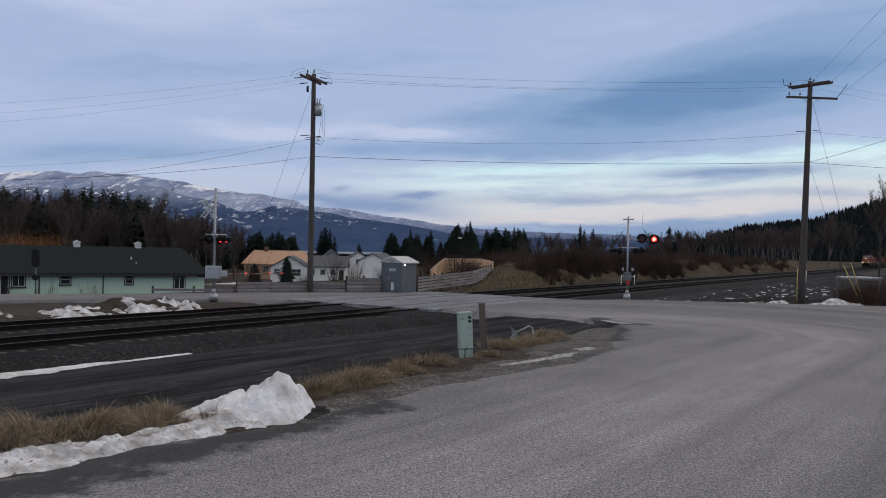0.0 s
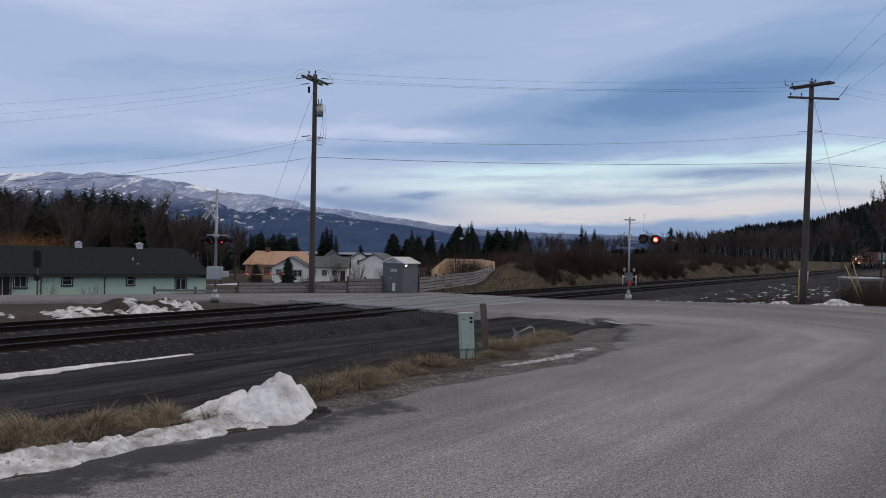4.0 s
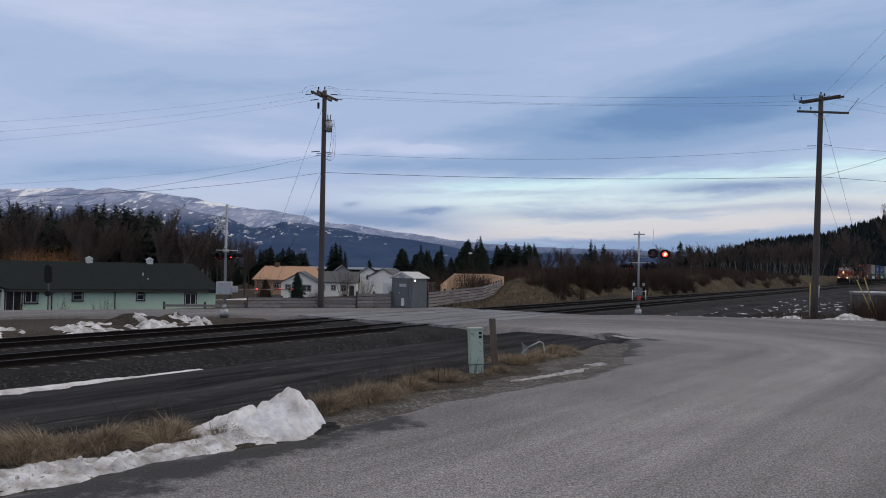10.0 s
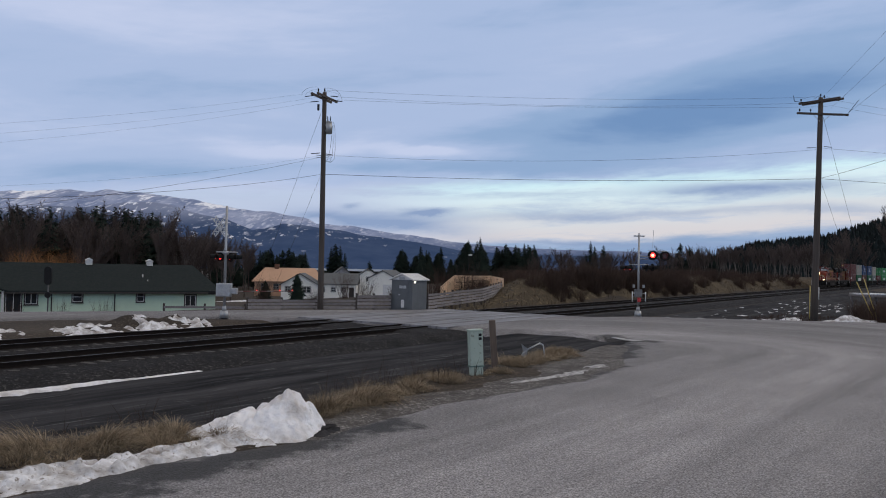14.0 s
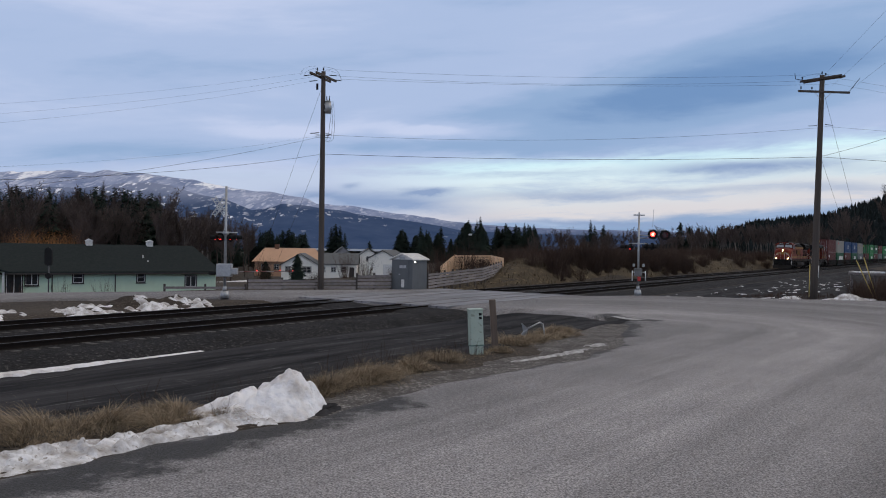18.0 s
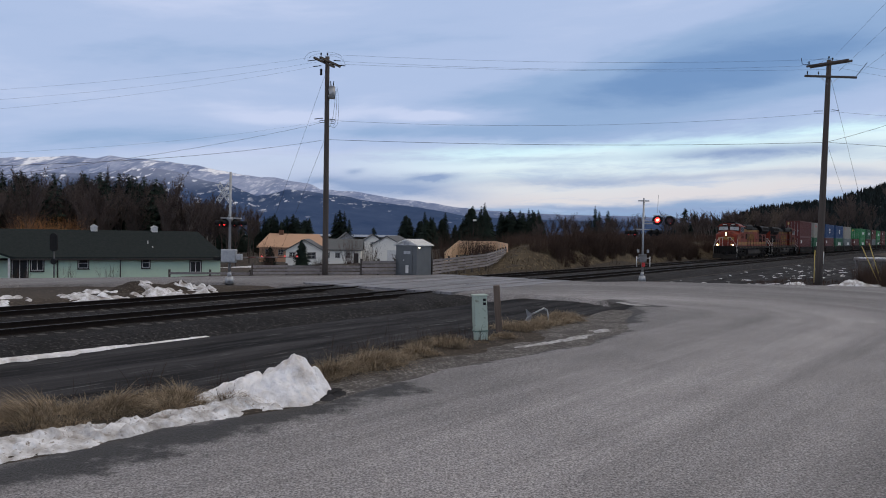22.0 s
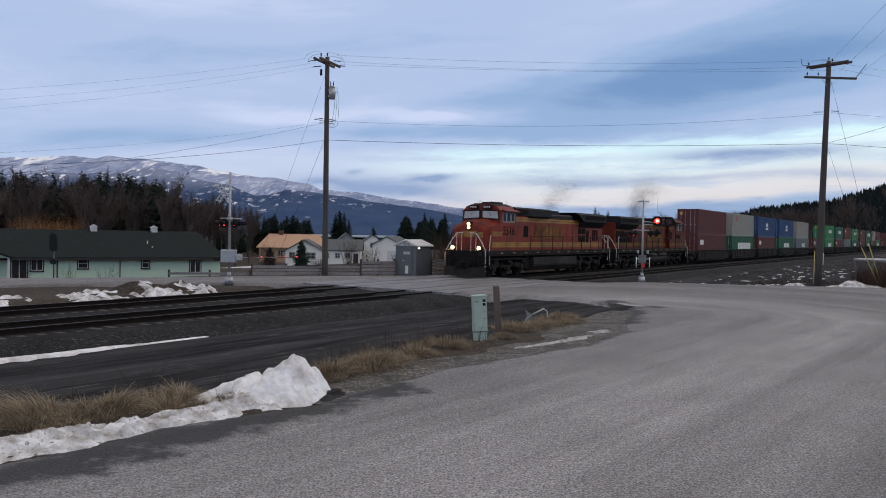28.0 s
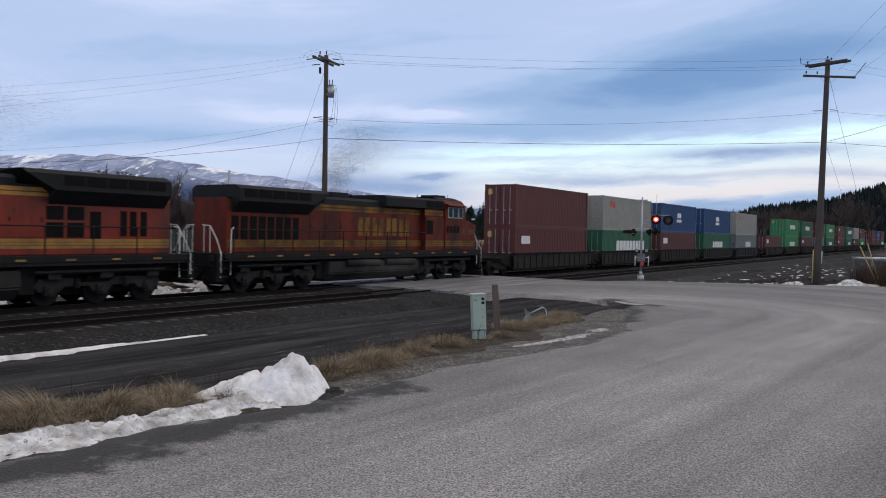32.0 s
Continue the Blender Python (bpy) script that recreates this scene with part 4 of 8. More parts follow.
def build_signals():
    r = mast("crossing_signal", "pale steel crossing signal mast with flashing red lamps", Matrix.Translation((12.5, 51.2, 0)), 5.1)
    bm = B()
    box(bm, -0.35, 0.35, -0.03, 0.03, 5.02, 5.1, 0.01)
    tube(bm, (0, 0, 5.0), (0, 0, 5.25), 0.045, seg=8)
    part("top_arm", bm, M_GALV, r)
    bm = B()
    tube(bm, (0.9, 0.1, 4.3), (0.95, 0.1, 5.45), 0.012, seg=6)
    part("antenna", bm, M_GALV, r, "thin antenna rod")
    bm = B()
    tube(bm, (0, 0, 3.80), (0.72, -0.05, 3.74), 0.03, seg=8)
    tube(bm, (0, 0, 3.60), (0.60, -0.05, 3.60), 0.03, seg=8)
    tube(bm, (0.6, -0.02, 4.14), (1.78, -0.02, 4.12), 0.022, seg=8)
    part("lamp_arm", bm, M_GALV, r)
    crossing_light(r, (0.88, -0.05, 3.85), radians(-13), 0, 0.32)
    crossing_light(r, (1.66, -0.05, 3.82), radians(-13), 1, 0.32)
    # lower pair, seen from behind and side
    bm = B()
    tube(bm, (-0.62, 0, 3.24), (0.62, 0, 3.24), 0.035, seg=8)
    part("lamp_arm", bm, M_GALV, r)
    crossing_light(r, (-0.55, 0.0, 3.02), radians(-78), 0, 0.26)
    crossing_light(r, (0.55, 0.1, 3.06), radians(100), 1, 0.26)
    crossing_light(r, (-0.85, 0.2, 3.02), radians(-110), 0, 0.24)
    crossing_light(r, (0.95, 0.2, 3.08), radians(110), 1, 0.24)
    bm = B()
    box(bm, -0.22, 0.22, -0.18, 0.2, 1.15, 1.66, 0.04)
    part("gate_mechanism", bm, M_BOXGREY, r, "grey steel gate motor box")
    for x in (-0.42, 0.42):
        bm = B()
        tube(bm, (x, -0.2, 0.88), (x, -0.2, 1.52), 0.032, seg=8)
        tube(bm, (x, -0.2, 1.42), (x * 0.6, -0.1, 1.42), 0.025, seg=6)
        part("gate_bracket", bm, M_WHITEP, r, "white gate support arm")
    bm = B()
    box(bm, -0.11, 0.11, -0.32, -0.2, 0.86, 1.14, 0.05)
    part("counterweight", bm, M_REDSTRIPE, r, "red painted counterweight end")
    for z, x in ((2.0, -0.3), (2.2, 0.32)):
        bm = B()
        box(bm, x - 0.06, x + 0.06, -0.12, 0.02, 1.76, 1.96, 0.02)
        part("junction_box", bm, M_GALV, r)

    l = mast("crossing_signal", "pale crossing signal mast with lattice crossbuck and gate box", Matrix.Translation((-11.45, 42.3, 0)), 5.8)
    for k in range(7):
        bm = B()
        tube(bm, (-0.09, -0.02, 3.7 + k * 0.28), (0.09, -0.02, 3.7 + k * 0.28), 0.016, seg=6)
        part("step_rung", bm, M_GALV, l)
    # the crossbuck, seen from behind
    for sgn in (-1, 1):
        bm = B()
        q = Matrix.Translation((-0.36, 0.10, 4.72)) @ Matrix.Rotation(radians(56 * sgn), 4, "Y")
        for z in (-0.11, 0.11):
            tube(bm, q @ Vector((-0.58, 0.02 * sgn, z)), q @ Vector((0.58, 0.02 * sgn, z)), 0.017, seg=6)
        for i in range(7):
            x = -0.58 + 0.166 * i
            tube(bm, q @ Vector((x, 0.02 * sgn, -0.11)), q @ Vector((x + 0.16, 0.02 * sgn, 0.11)), 0.014, seg=5)
            tube(bm, q @ Vector((x, 0.02 * sgn, 0.11)), q @ Vector((x + 0.16, 0.02 * sgn, -0.11)), 0.014, seg=5)
        part("crossbuck_board", bm, M_WHITEP, l, "open lattice crossbuck arm")
    bm = B()
    tube(bm, (-0.5, 0, 3.36), (0.62, 0, 3.36), 0.035, seg=8)
    tube(bm, (-0.14, 0, 3.32), (0.14, 0, 3.32), 0.1, 0.1, 12)
    part("lamp_arm", bm, M_GALV, l)
    for x, f, ph in ((-0.52, -70, 0), (-0.28, -25, 0), (0.30, 65, 1), (0.62, 100, 1)):
        crossing_light(l, (x, -0.05, 3.10), radians(f), ph, 0.24)
    bm = B()
    tube(bm, (-0.03, 0.0, 3.42), (-0.03, 0.0, 3.62), 0.10, 0.03, 10)
    part("bell", bm, M_GALV, l, "round grey bell")
    bm = B()
    box(bm, -0.42, 0.36, -0.22, 0.22, 1.02, 1.72, 0.06)
    part("gate_mechanism", bm, M_GALV, l, "pale grey gate motor box")
    bm = B()
    box(bm, 0.30, 0.66, -0.16, 0.20, 1.16, 1.48, 0.04)
    part("counterweight", bm, M_GALV, l)
    bm = B()
    box(bm, -0.85, -0.46, -0.12, 0.16, 1.12, 1.32, 0.05)
    part("crank_housing", bm, M_BLACK, l)
    # lowered arm pointing away over the road
    bm = B()
    a, b = Vector((0.5, 0.1, 1.30)), Vector((2.6, 5.6, 1.20))
    n = 8
    for i in range(n):
        p0, p1 = a.lerp(b, i / n), a.lerp(b, (i + 1) / n)
        bm2 = B()
        tube(bm2, p0, p1, 0.026, 0.026, 8)
        part("gate_arm_section", bm2, M_DULLRED if i % 2 else M_WOODGREY, l, "red band of the lowered gate arm" if i % 2 else "white band of the lowered gate arm")
    bm.free()
    for t in (0.35, 0.75, 0.98):
        bm = B()
        c = a.lerp(b, t)
        tube(bm, c + Vector((0, -0.06, 0.05)), c + Vector((0, -0.10, 0.05)), 0.03, 0.03, 12)
        part("gate_lamp", bm, M_REDSMALL, l, "small red gate lamp")
    # trackside block signal, seen from behind
    w = thing("block_signal", "black trackside block signal on a thin post", "railway signal", Matrix.Translation((-21.4, 43.6, -0.1)), group="")
    bm = B()
    tube(bm, (0, 0.05, -0.2), (0, 0.05, 1.75), 0.04, 0.04, 8)
    part("post", bm, M_UNDERGREY, w)
    bm = B()
    prism(bm, [(0.20 * math.cos(a), (0.30 if math.sin(a) > 0 else -0.30) + 0.20 * math.sin(a)) for a in [2 * math.pi * i / 20 for i in range(20)]], -0.06, 0.06)
    bmesh.ops.translate(bm, vec=(0, 0, 2.0), verts=bm.verts)
    h = part("signal_head", bm, M_BLACK, w)
    for z in (2.22, 1.78):
        bm = B()
        tube(bm, (0, 0.0, z), (0, 0.24, z), 0.11, 0.08, 12)
        part("lamp_housing", bm, M_BLACK, h)
    bm = B()
    tube(bm, (0, -0.04, 0.95), (0, 0.04, 0.95), 0.16, 0.16, 16)
    part("marker_disc", bm, M_BLACK, w)


build_signals()


# ---- relay cabin, roadside cabinet, posts ----


def build_cabin():
    # long side along the view, door face towards the road
    m = Matrix.Translation((-1.95, 52.6, 0)) @ Matrix.Rotation(radians(-25), 4, "Z")
    c = thing("relay_cabin", "grey steel relay cabin with a white gable roof", "cabin", m)
    w, l, h = 1.55, 2.15, 1.93
    bm = B()
    box(bm, -w, 0, 0, l, -0.1, h, 0.015)
    part("body", bm, M_CABGREY, c)
    bm = B()
    prism(bm, [(-w - 0.12, h - 0.04), (-w / 2, h + 0.34), (0.12, h - 0.04), (0.12, h + 0.03), (-w / 2, h + 0.42), (-w - 0.12, h + 0.03)], -0.14, l + 0.14)
    part("roof", bm, M_WHITEP, c, "white ribbed metal roof")
    for i in range(6):
        for sg in (-1, 1):
            bm = B()
            y = -0.1 + (l + 0.2) * i / 5
            tube(bm, (-w / 2, y, h + 0.425), (-w / 2 + sg * (w / 2 + 0.11), y, h + 0.037), 0.012, seg=5)
            part("roof_rib", bm, M_WHITEP, c)
    bm = B()
    prism(bm, [(-w, h), (-w / 2, h + 0.34), (0, h)], 0.0, 0.02)
    part("gable", bm, M_WHITEP, c, "pale gable end")
    bm = B()
    box(bm, -w / 2 - 0.2, -w / 2 + 0.2, -0.03, 0.0, h + 0.02, h + 0.2, 0.005)
    v = part("gable_vent", bm, M_GALV, c)
    for k in range(4):
        bm = B()
        box(bm, -w / 2 - 0.18, -w / 2 + 0.18, -0.045, -0.028, h + 0.04 + k * 0.04, h + 0.06 + k * 0.04)
        part("slat", bm, M_GALV, v)
    bm = B()
    box(bm, -w + 0.25, -0.3, -0.035, 0.0, 0.05, 1.85, 0.01)
    d = part("door", bm, M_CABGREY, c)
    bm = B()
    box(bm, -0.80, -0.58, -0.05, -0.034, 0.1, 0.62, 0.01)
    part("kick_plate", bm, M_WHITEP, d, "white plate low on the door")
    bm = B()
    box(bm, -0.95, -0.45, -0.05, -0.034, 1.36, 1.55, 0.01)
    part("vent", bm, M_GALV, d)
    bm = B()
    tube(bm, (-0.95, -0.07, 0.95), (-0.95, -0.03, 0.95), 0.05, seg=10)
    part("handle", bm, M_GALV, d)
    bm = B()
    tube(bm, (0.02, 0.25, 1.78), (0.10, 0.25, 1.78), 0.05, seg=10)
    part("lamp", bm, material("warm_bulkhead_lamp", (0.9, 0.85, 0.7), rough=0.4, emit=(1.0, 0.9, 0.75), emit_strength=3.0), c, "small lit bulkhead lamp")

    g = thing("utility_pedestal", "pale green metal telephone pedestal in dry grass", "utility box", Matrix.Translation((0.95, 21.3, -0.05)) @ Matrix.Rotation(radians(-3), 4, "Y") @ Matrix.Rotation(radians(12), 4, "Z"))
    bm = B()
    box(bm, -0.165, 0.165, -0.13, 0.13, 0, 0.28, 0.02)
    part("base", bm, M_GREENBOX, g)
    bm = B()
    box(bm, -0.18, 0.18, -0.145, 0.145, 0.25, 1.20, 0.03)
    cv = part("cover", bm, M_GREENBOX, g)
    bm = B()
    box(bm, -0.195, 0.195, -0.16, 0.16, 1.17, 1.225, 0.02)
    part("cap", bm, M_GREENBOX, g)
    for z in (1.08, 0.98):
        bm = B()
        box(bm, 0.06, 0.14, -0.155, -0.143, z - 0.035, z + 0.035, 0.005)
        part("warning_label", bm, M_BLACK, cv, "small dark sticker")
    # shadow line under the cover's lip, painted as a darker green band
    bm = B()
    box(bm, -0.187, 0.187, -0.15, 0.15, 0.24, 0.275, 0.005)
    part("seam_band", bm, material("shadow_green", (0.12, 0.19, 0.16), rough=0.6), cv)
    p = thing("wooden_post", "weathered brown wooden post leaning slightly", "post", Matrix.Translation((1.55, 22.9, -0.1)) @ Matrix.Rotation(radians(-4.5), 4, "Y"))
    bm = B()
    box(bm, -0.09, 0.09, -0.075, 0.075, -0.3, 1.42, 0.015)
    part("post", bm, material("brown_post", (0.15, 0.112, 0.088), (0.085, 0.064, 0.052), 0.9, scale=12, stretch=(1, 1, 0.1), bump=0.6), p)
    # bent metal sign lying in the grass
    e = thing("bent_sign", "bent grey sheet-metal sign fallen in the grass", "sign", Matrix.Translation((2.75, 25.6, -0.05)) @ Matrix.Rotation(radians(15), 4, "Z"))
    bm = B()
    for q in (((-0.20, 0, 0.46), (-0.12, 0.05, 0.20), (0.02, 0, 0.30)), ((-0.20, 0.02, 0.10), (-0.02, 0.05, 0.02), (0.02, 0, 0.30), (-0.12, 0.05, 0.20))):
        lo = [bm.verts.new(v) for v in q]
        hi = [bm.verts.new((v[0], v[1] + 0.012, v[2])) for v in q]
        bm.faces.new(lo)
        bm.faces.new(list(reversed(hi)))
        for i in range(len(q)):
            bm.faces.new((lo[i], lo[(i + 1) % len(q)], hi[(i + 1) % len(q)], hi[i]))
    part("sheet", bm, M_GALV, e)
    bm = B()
    tube(bm, (0.0, 0.02, 0.28), (0.44, 0.05, 0.48), 0.025, 0.025, 8)
    tube(bm, (0.44, 0.05, 0.48), (0.56, 0.05, 0.40), 0.025, 0.025, 8)
    tube(bm, (0.56, 0.05, 0.40), (0.62, 0.05, 0.0), 0.02, 0.02, 8)
    part("stub_post", bm, M_GALV, e)


build_cabin()


def plank_fence(label, pts, height, rails, post_gap, mat, board, group, posts_h=0.1, post_mat=None):
    """Posts with horizontal boards along a line of (x, y, z) points."""
    f = thing("fence", label, "fence", group=group)
    pm = bpy.data.meshes.new("fence_post")
    bm = B()
    box(bm, -0.06, 0.06, -0.06, 0.06, -0.5, height + posts_h, 0.01)
    bm.to_mesh(pm)
    bm.free()
    pm.materials.append(post_mat or M_POLE)
    rng = random.Random(len(pts) * 7 + int(height * 10))
    for (x0, y0, z0), (x1, y1, z1) in zip(pts, pts[1:]):
        ln = math.hypot(x1 - x0, y1 - y0)
        k = max(1, round(ln / post_gap))
        ang = math.atan2(y1 - y0, x1 - x0)
        for i in range(k):
            t0, t1 = i / k, (i + 1) / k
            a = Vector((x0 + (x1 - x0) * t0, y0 + (y1 - y0) * t0, z0 + (z1 - z0) * t0))
            b = Vector((x0 + (x1 - x0) * t1, y0 + (y1 - y0) * t1, z0 + (z1 - z0) * t1))
            share("post", pm, f, Matrix.Translation(a) @ Matrix.Rotation(ang + rng.uniform(-0.05, 0.05), 4, "Z"))
            for r in range(rails):
                zc = height * (r + 0.5) / rails
                bm = B()
                u = (b - a).normalized()
                n2 = Vector((u.y, -u.x, 0)) * 0.085
                q = (b - a).to_track_quat("X", "Z")
                bl = (b - a).length
                mm = Matrix.Translation(a + n2 + Vector((0, 0, zc + rng.uniform(-0.012, 0.012)))) @ q.to_matrix().to_4x4() @ Matrix.Rotation(rng.uniform(-0.006, 0.006), 4, "Y")
                box(bm, 0.004, bl - 0.004, -0.02, 0.02, -board / 2, board / 2, 0, mm)
                part("board", bm, mat, f)
        share("post", pm, f, Matrix.Translation((x1, y1, z1)))
    return f


def build_fences():
    plank_fence("low weathered plank guard fence along the road", [(-11.9, 49.2, 0), (-8.1, 51.1, 0), (-5.6, 51.9, 0)], 0.62, 3, 2.0, M_WOODGREY, 0.15, "roadside fences")
    plank_fence("weathered plank guard fence beside the relay cabin", [(-5.5, 51.95, 0), (-3.4, 53.1, 0)], 0.92, 4, 1.2, M_WOODGREY, 0.17, "roadside fences")
    plank_fence("low pale rail fence by the road", [(-16.8, 48.6, -0.08), (-12.1, 49.4, -0.05)], 0.26, 1, 2.2, M_WOODGREY, 0.14, "roadside fences")
    plank_fence("weathered horizontal board fence beside the tracks", [(-1.0, 54.9, -0.06), (3.1, 63.0, 0.22), (5.28, 72.0, 0.52)], 1.04, 5, 1.25, M_WOODGREY, 0.150, "board fences")
    plank_fence("fresh tan cedar board fence around a yard", [(5.45, 72.5, 0.50), (4.75, 80.0, 0.66), (1.24, 80.0, 0.62), (-0.1, 76.0, -0.45)], 1.42, 6, 1.7, M_WOODTAN, 0.215, "board fences", 0.02, M_WOODTAN)


build_fences()


# ---- far land: mountains, lake, wooded hill ----


def polar_mesh(name, ratios, dists, height):
    """A sheet over directions (x / y) and forward distances."""
    Rr, Dd = np.meshgrid(ratios, dists, indexing="ij")
    Z = height(Rr, Dd)
    k = np.sqrt(1 + 0 * Rr)
    co = np.stack([Rr * Dd * k, Dd * k, Z], -1).reshape(-1, 3)
    a, b = len(ratios), len(dists)
    idx = np.arange(a * b).reshape(a, b)
    q = np.stack([idx[:-1, :-1], idx[1:, :-1], idx[1:, 1:], idx[:-1, 1:]], -1).reshape(-1, 4)
    me = bpy.data.meshes.new(name)
    me.from_pydata(co.tolist(), [], q.tolist())
    me.polygons.foreach_set("use_smooth", [True] * len(me.polygons))
    me.update()
    return me


def mountain_material(near):
    m = bpy.data.materials.new("haze_blue_forested_spur" if near else "haze_blue_snowy_mountain")
    m.use_nodes = True
    nt = m.node_tree
    b = nt.nodes["Principled BSDF"]
    b.inputs["Roughness"].default_value, b.inputs["Specular IOR Level"].default_value = 1.0, 0.0
    N, L = nt.nodes.new, nt.links.new
    co = N("ShaderNodeTexCoord").outputs["Object"]

    def tex(scale, detail=8, stretch=(1, 1, 1)):
        mp = N("ShaderNodeMapping")
        mp.inputs["Scale"].default_value = stretch
        L(co, mp.inputs[0])
        n = N("ShaderNodeTexNoise")
        n.inputs["Scale"].default_value, n.inputs["Detail"].default_value, n.inputs["Roughness"].default_value = scale, detail, 0.62
        L(mp.outputs[0], n.inputs["Vector"])
        return n.outputs["Fac"]
    sep = N("ShaderNodeSeparateXYZ")
    L(co, sep.inputs[0])

    def mth(op, a, c):
        x = N("ShaderNodeMath")
        x.operation = op
        for i, v in enumerate((a, c)):
            if isinstance(v, (int, float)):
                x.inputs[i].default_value = v
            else:
                L(v, x.inputs[i])
        return x.outputs[0]

    def rng(v, a, c):
        r = N("ShaderNodeMapRange")
        r.inputs[1].default_value, r.inputs[2].default_value = a, c
        L(v, r.inputs[0])
        return r.outputs[0]

    def mx(f, a, c):
        x = N("ShaderNodeMix")
        x.data_type = "RGBA"
        L(f, x.inputs[0])
        for sk, v in ((x.inputs[6], a), (x.inputs[7], c)):
            if isinstance(v, tuple):
                sk.default_value = (*v, 1)
            else:
                L(v, sk)
        return x.outputs[2]
    z = sep.outputs[2]
    if near:
        # dark forested spur with clearings full of snow, distance haze painted in blue
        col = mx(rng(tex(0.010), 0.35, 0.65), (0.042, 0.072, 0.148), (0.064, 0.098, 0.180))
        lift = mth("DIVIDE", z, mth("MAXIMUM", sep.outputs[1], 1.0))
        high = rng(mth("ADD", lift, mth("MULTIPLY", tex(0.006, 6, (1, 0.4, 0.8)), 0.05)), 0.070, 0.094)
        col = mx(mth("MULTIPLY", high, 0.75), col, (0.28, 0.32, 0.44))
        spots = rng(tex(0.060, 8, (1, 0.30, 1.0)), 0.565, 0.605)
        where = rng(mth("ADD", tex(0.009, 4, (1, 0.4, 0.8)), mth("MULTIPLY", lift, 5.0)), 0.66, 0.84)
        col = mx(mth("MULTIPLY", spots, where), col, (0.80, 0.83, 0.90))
    else:
        # high slopes of frosted forest under open snow, blue haze in the colours
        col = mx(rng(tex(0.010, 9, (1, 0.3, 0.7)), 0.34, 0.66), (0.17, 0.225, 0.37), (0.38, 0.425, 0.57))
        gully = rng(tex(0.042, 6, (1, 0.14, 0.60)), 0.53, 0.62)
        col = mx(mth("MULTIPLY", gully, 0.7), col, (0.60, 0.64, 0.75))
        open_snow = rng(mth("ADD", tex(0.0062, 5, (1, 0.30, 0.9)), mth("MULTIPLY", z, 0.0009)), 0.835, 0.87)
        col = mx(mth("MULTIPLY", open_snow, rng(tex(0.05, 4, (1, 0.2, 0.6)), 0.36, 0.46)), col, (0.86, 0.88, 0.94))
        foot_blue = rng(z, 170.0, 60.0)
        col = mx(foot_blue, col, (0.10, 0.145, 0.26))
    L(col, b.inputs["Base Color"])
    return m


def build_far_land():
    def ridge(name, label, ratios, crests, y0, y1, near, rough, seed):
        def height(Rr, Dd):
            crest = np.interp(Rr, ratios, crests)
            t = np.clip((Dd - y0) / (y1 - y0), 0, 1)
            x, y = Rr * Dd, Dd
            ribs = 1 - np.abs(2 * fractal(x, y * 0.3, 420, 5, seed) - 1)
            h = crest * y1 * t ** 1.15 * (1 + 0.16 * (ribs - 0.5) * (1 - 0.75 * t ** 6)) + rough * t * (fractal(x, y * 0.35, 90, 4, seed + 4) - 0.5)
            return h - 9
        lines = np.concatenate([np.linspace(-2.2, -0.7, 30), np.linspace(-0.69, 0.40, 360), np.linspace(0.41, 1.5, 25)])
        me = polar_mesh(name, lines, np.linspace(y0, y1 + 50, 70), height)
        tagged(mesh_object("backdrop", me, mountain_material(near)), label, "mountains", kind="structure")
    ridge("mountain_range", "distant snowy mountains with frosted forest, haze painted in blue", (-2.2, -0.75, -0.554, -0.512, -0.466, -0.438, -0.421, -0.396, -0.35, -0.329, -0.311, -0.272, -0.244, -0.215, -0.194, -0.169, -0.159, -0.116, -0.06, -0.017, 0.011, 0.053, 0.152, 0.30, 0.5, 1.5),
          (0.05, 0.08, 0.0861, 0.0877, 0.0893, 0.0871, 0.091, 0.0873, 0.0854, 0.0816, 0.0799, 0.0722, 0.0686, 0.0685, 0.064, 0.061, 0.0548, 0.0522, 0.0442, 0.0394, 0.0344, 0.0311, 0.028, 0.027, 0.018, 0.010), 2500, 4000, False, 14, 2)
    ridge("mountain_spur", "dark forested mountain spur with snowy clearings, haze painted in blue", (-2.2, -0.75, -0.554, -0.498, -0.46, -0.427, -0.395, -0.366, -0.342, -0.314, -0.272, -0.239, -0.222, -0.201, -0.178, -0.12, -0.09, -0.032, 0.021, 0.082, 0.152, 0.223, 0.5, 1.5),
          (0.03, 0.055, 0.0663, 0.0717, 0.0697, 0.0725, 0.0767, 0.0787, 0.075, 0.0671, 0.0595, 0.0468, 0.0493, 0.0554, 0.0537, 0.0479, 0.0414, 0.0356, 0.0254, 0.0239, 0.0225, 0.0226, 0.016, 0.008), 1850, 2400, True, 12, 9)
    # lake in the valley, a flat sheet of pale blue-grey
    bm = B()
    vs = [bm.verts.new(v) for v in ((-300, 1100, -4.4), (-20, 1100, -4.4), (-20, 1860, -4.4), (-420, 1860, -4.4))]
    bm.faces.new(vs)
    tagged(mesh_object("water", bm, material("pale_lake", (0.22, 0.25, 0.30), (0.17, 0.20, 0.25), rough=0.6, spec=0.6, scale=0.01)), "pale lake far down the valley", "lake", kind="structure")

    hx = np.array([0.20, 0.27, 0.293, 0.35, 0.384, 0.43, 0.48, 0.552, 0.70, 1.0, 1.6])
    hy = np.array([0.000, 0.012, 0.020, 0.031, 0.045, 0.050, 0.056, 0.078, 0.105, 0.13, 0.14])

    def hill_h(Rr, Dd):
        crest = np.interp(Rr, hx, hy) * 760
        t = smooth(330, 760, Dd)
        x, y = Rr * Dd, Dd
        return (crest - 8) * t * (1 + 0.10 * (fractal(x, y, 90, 4, 12) - 0.5)) - 4 + 2 * (fractal(x, y, 30, 3, 3) - 0.5)
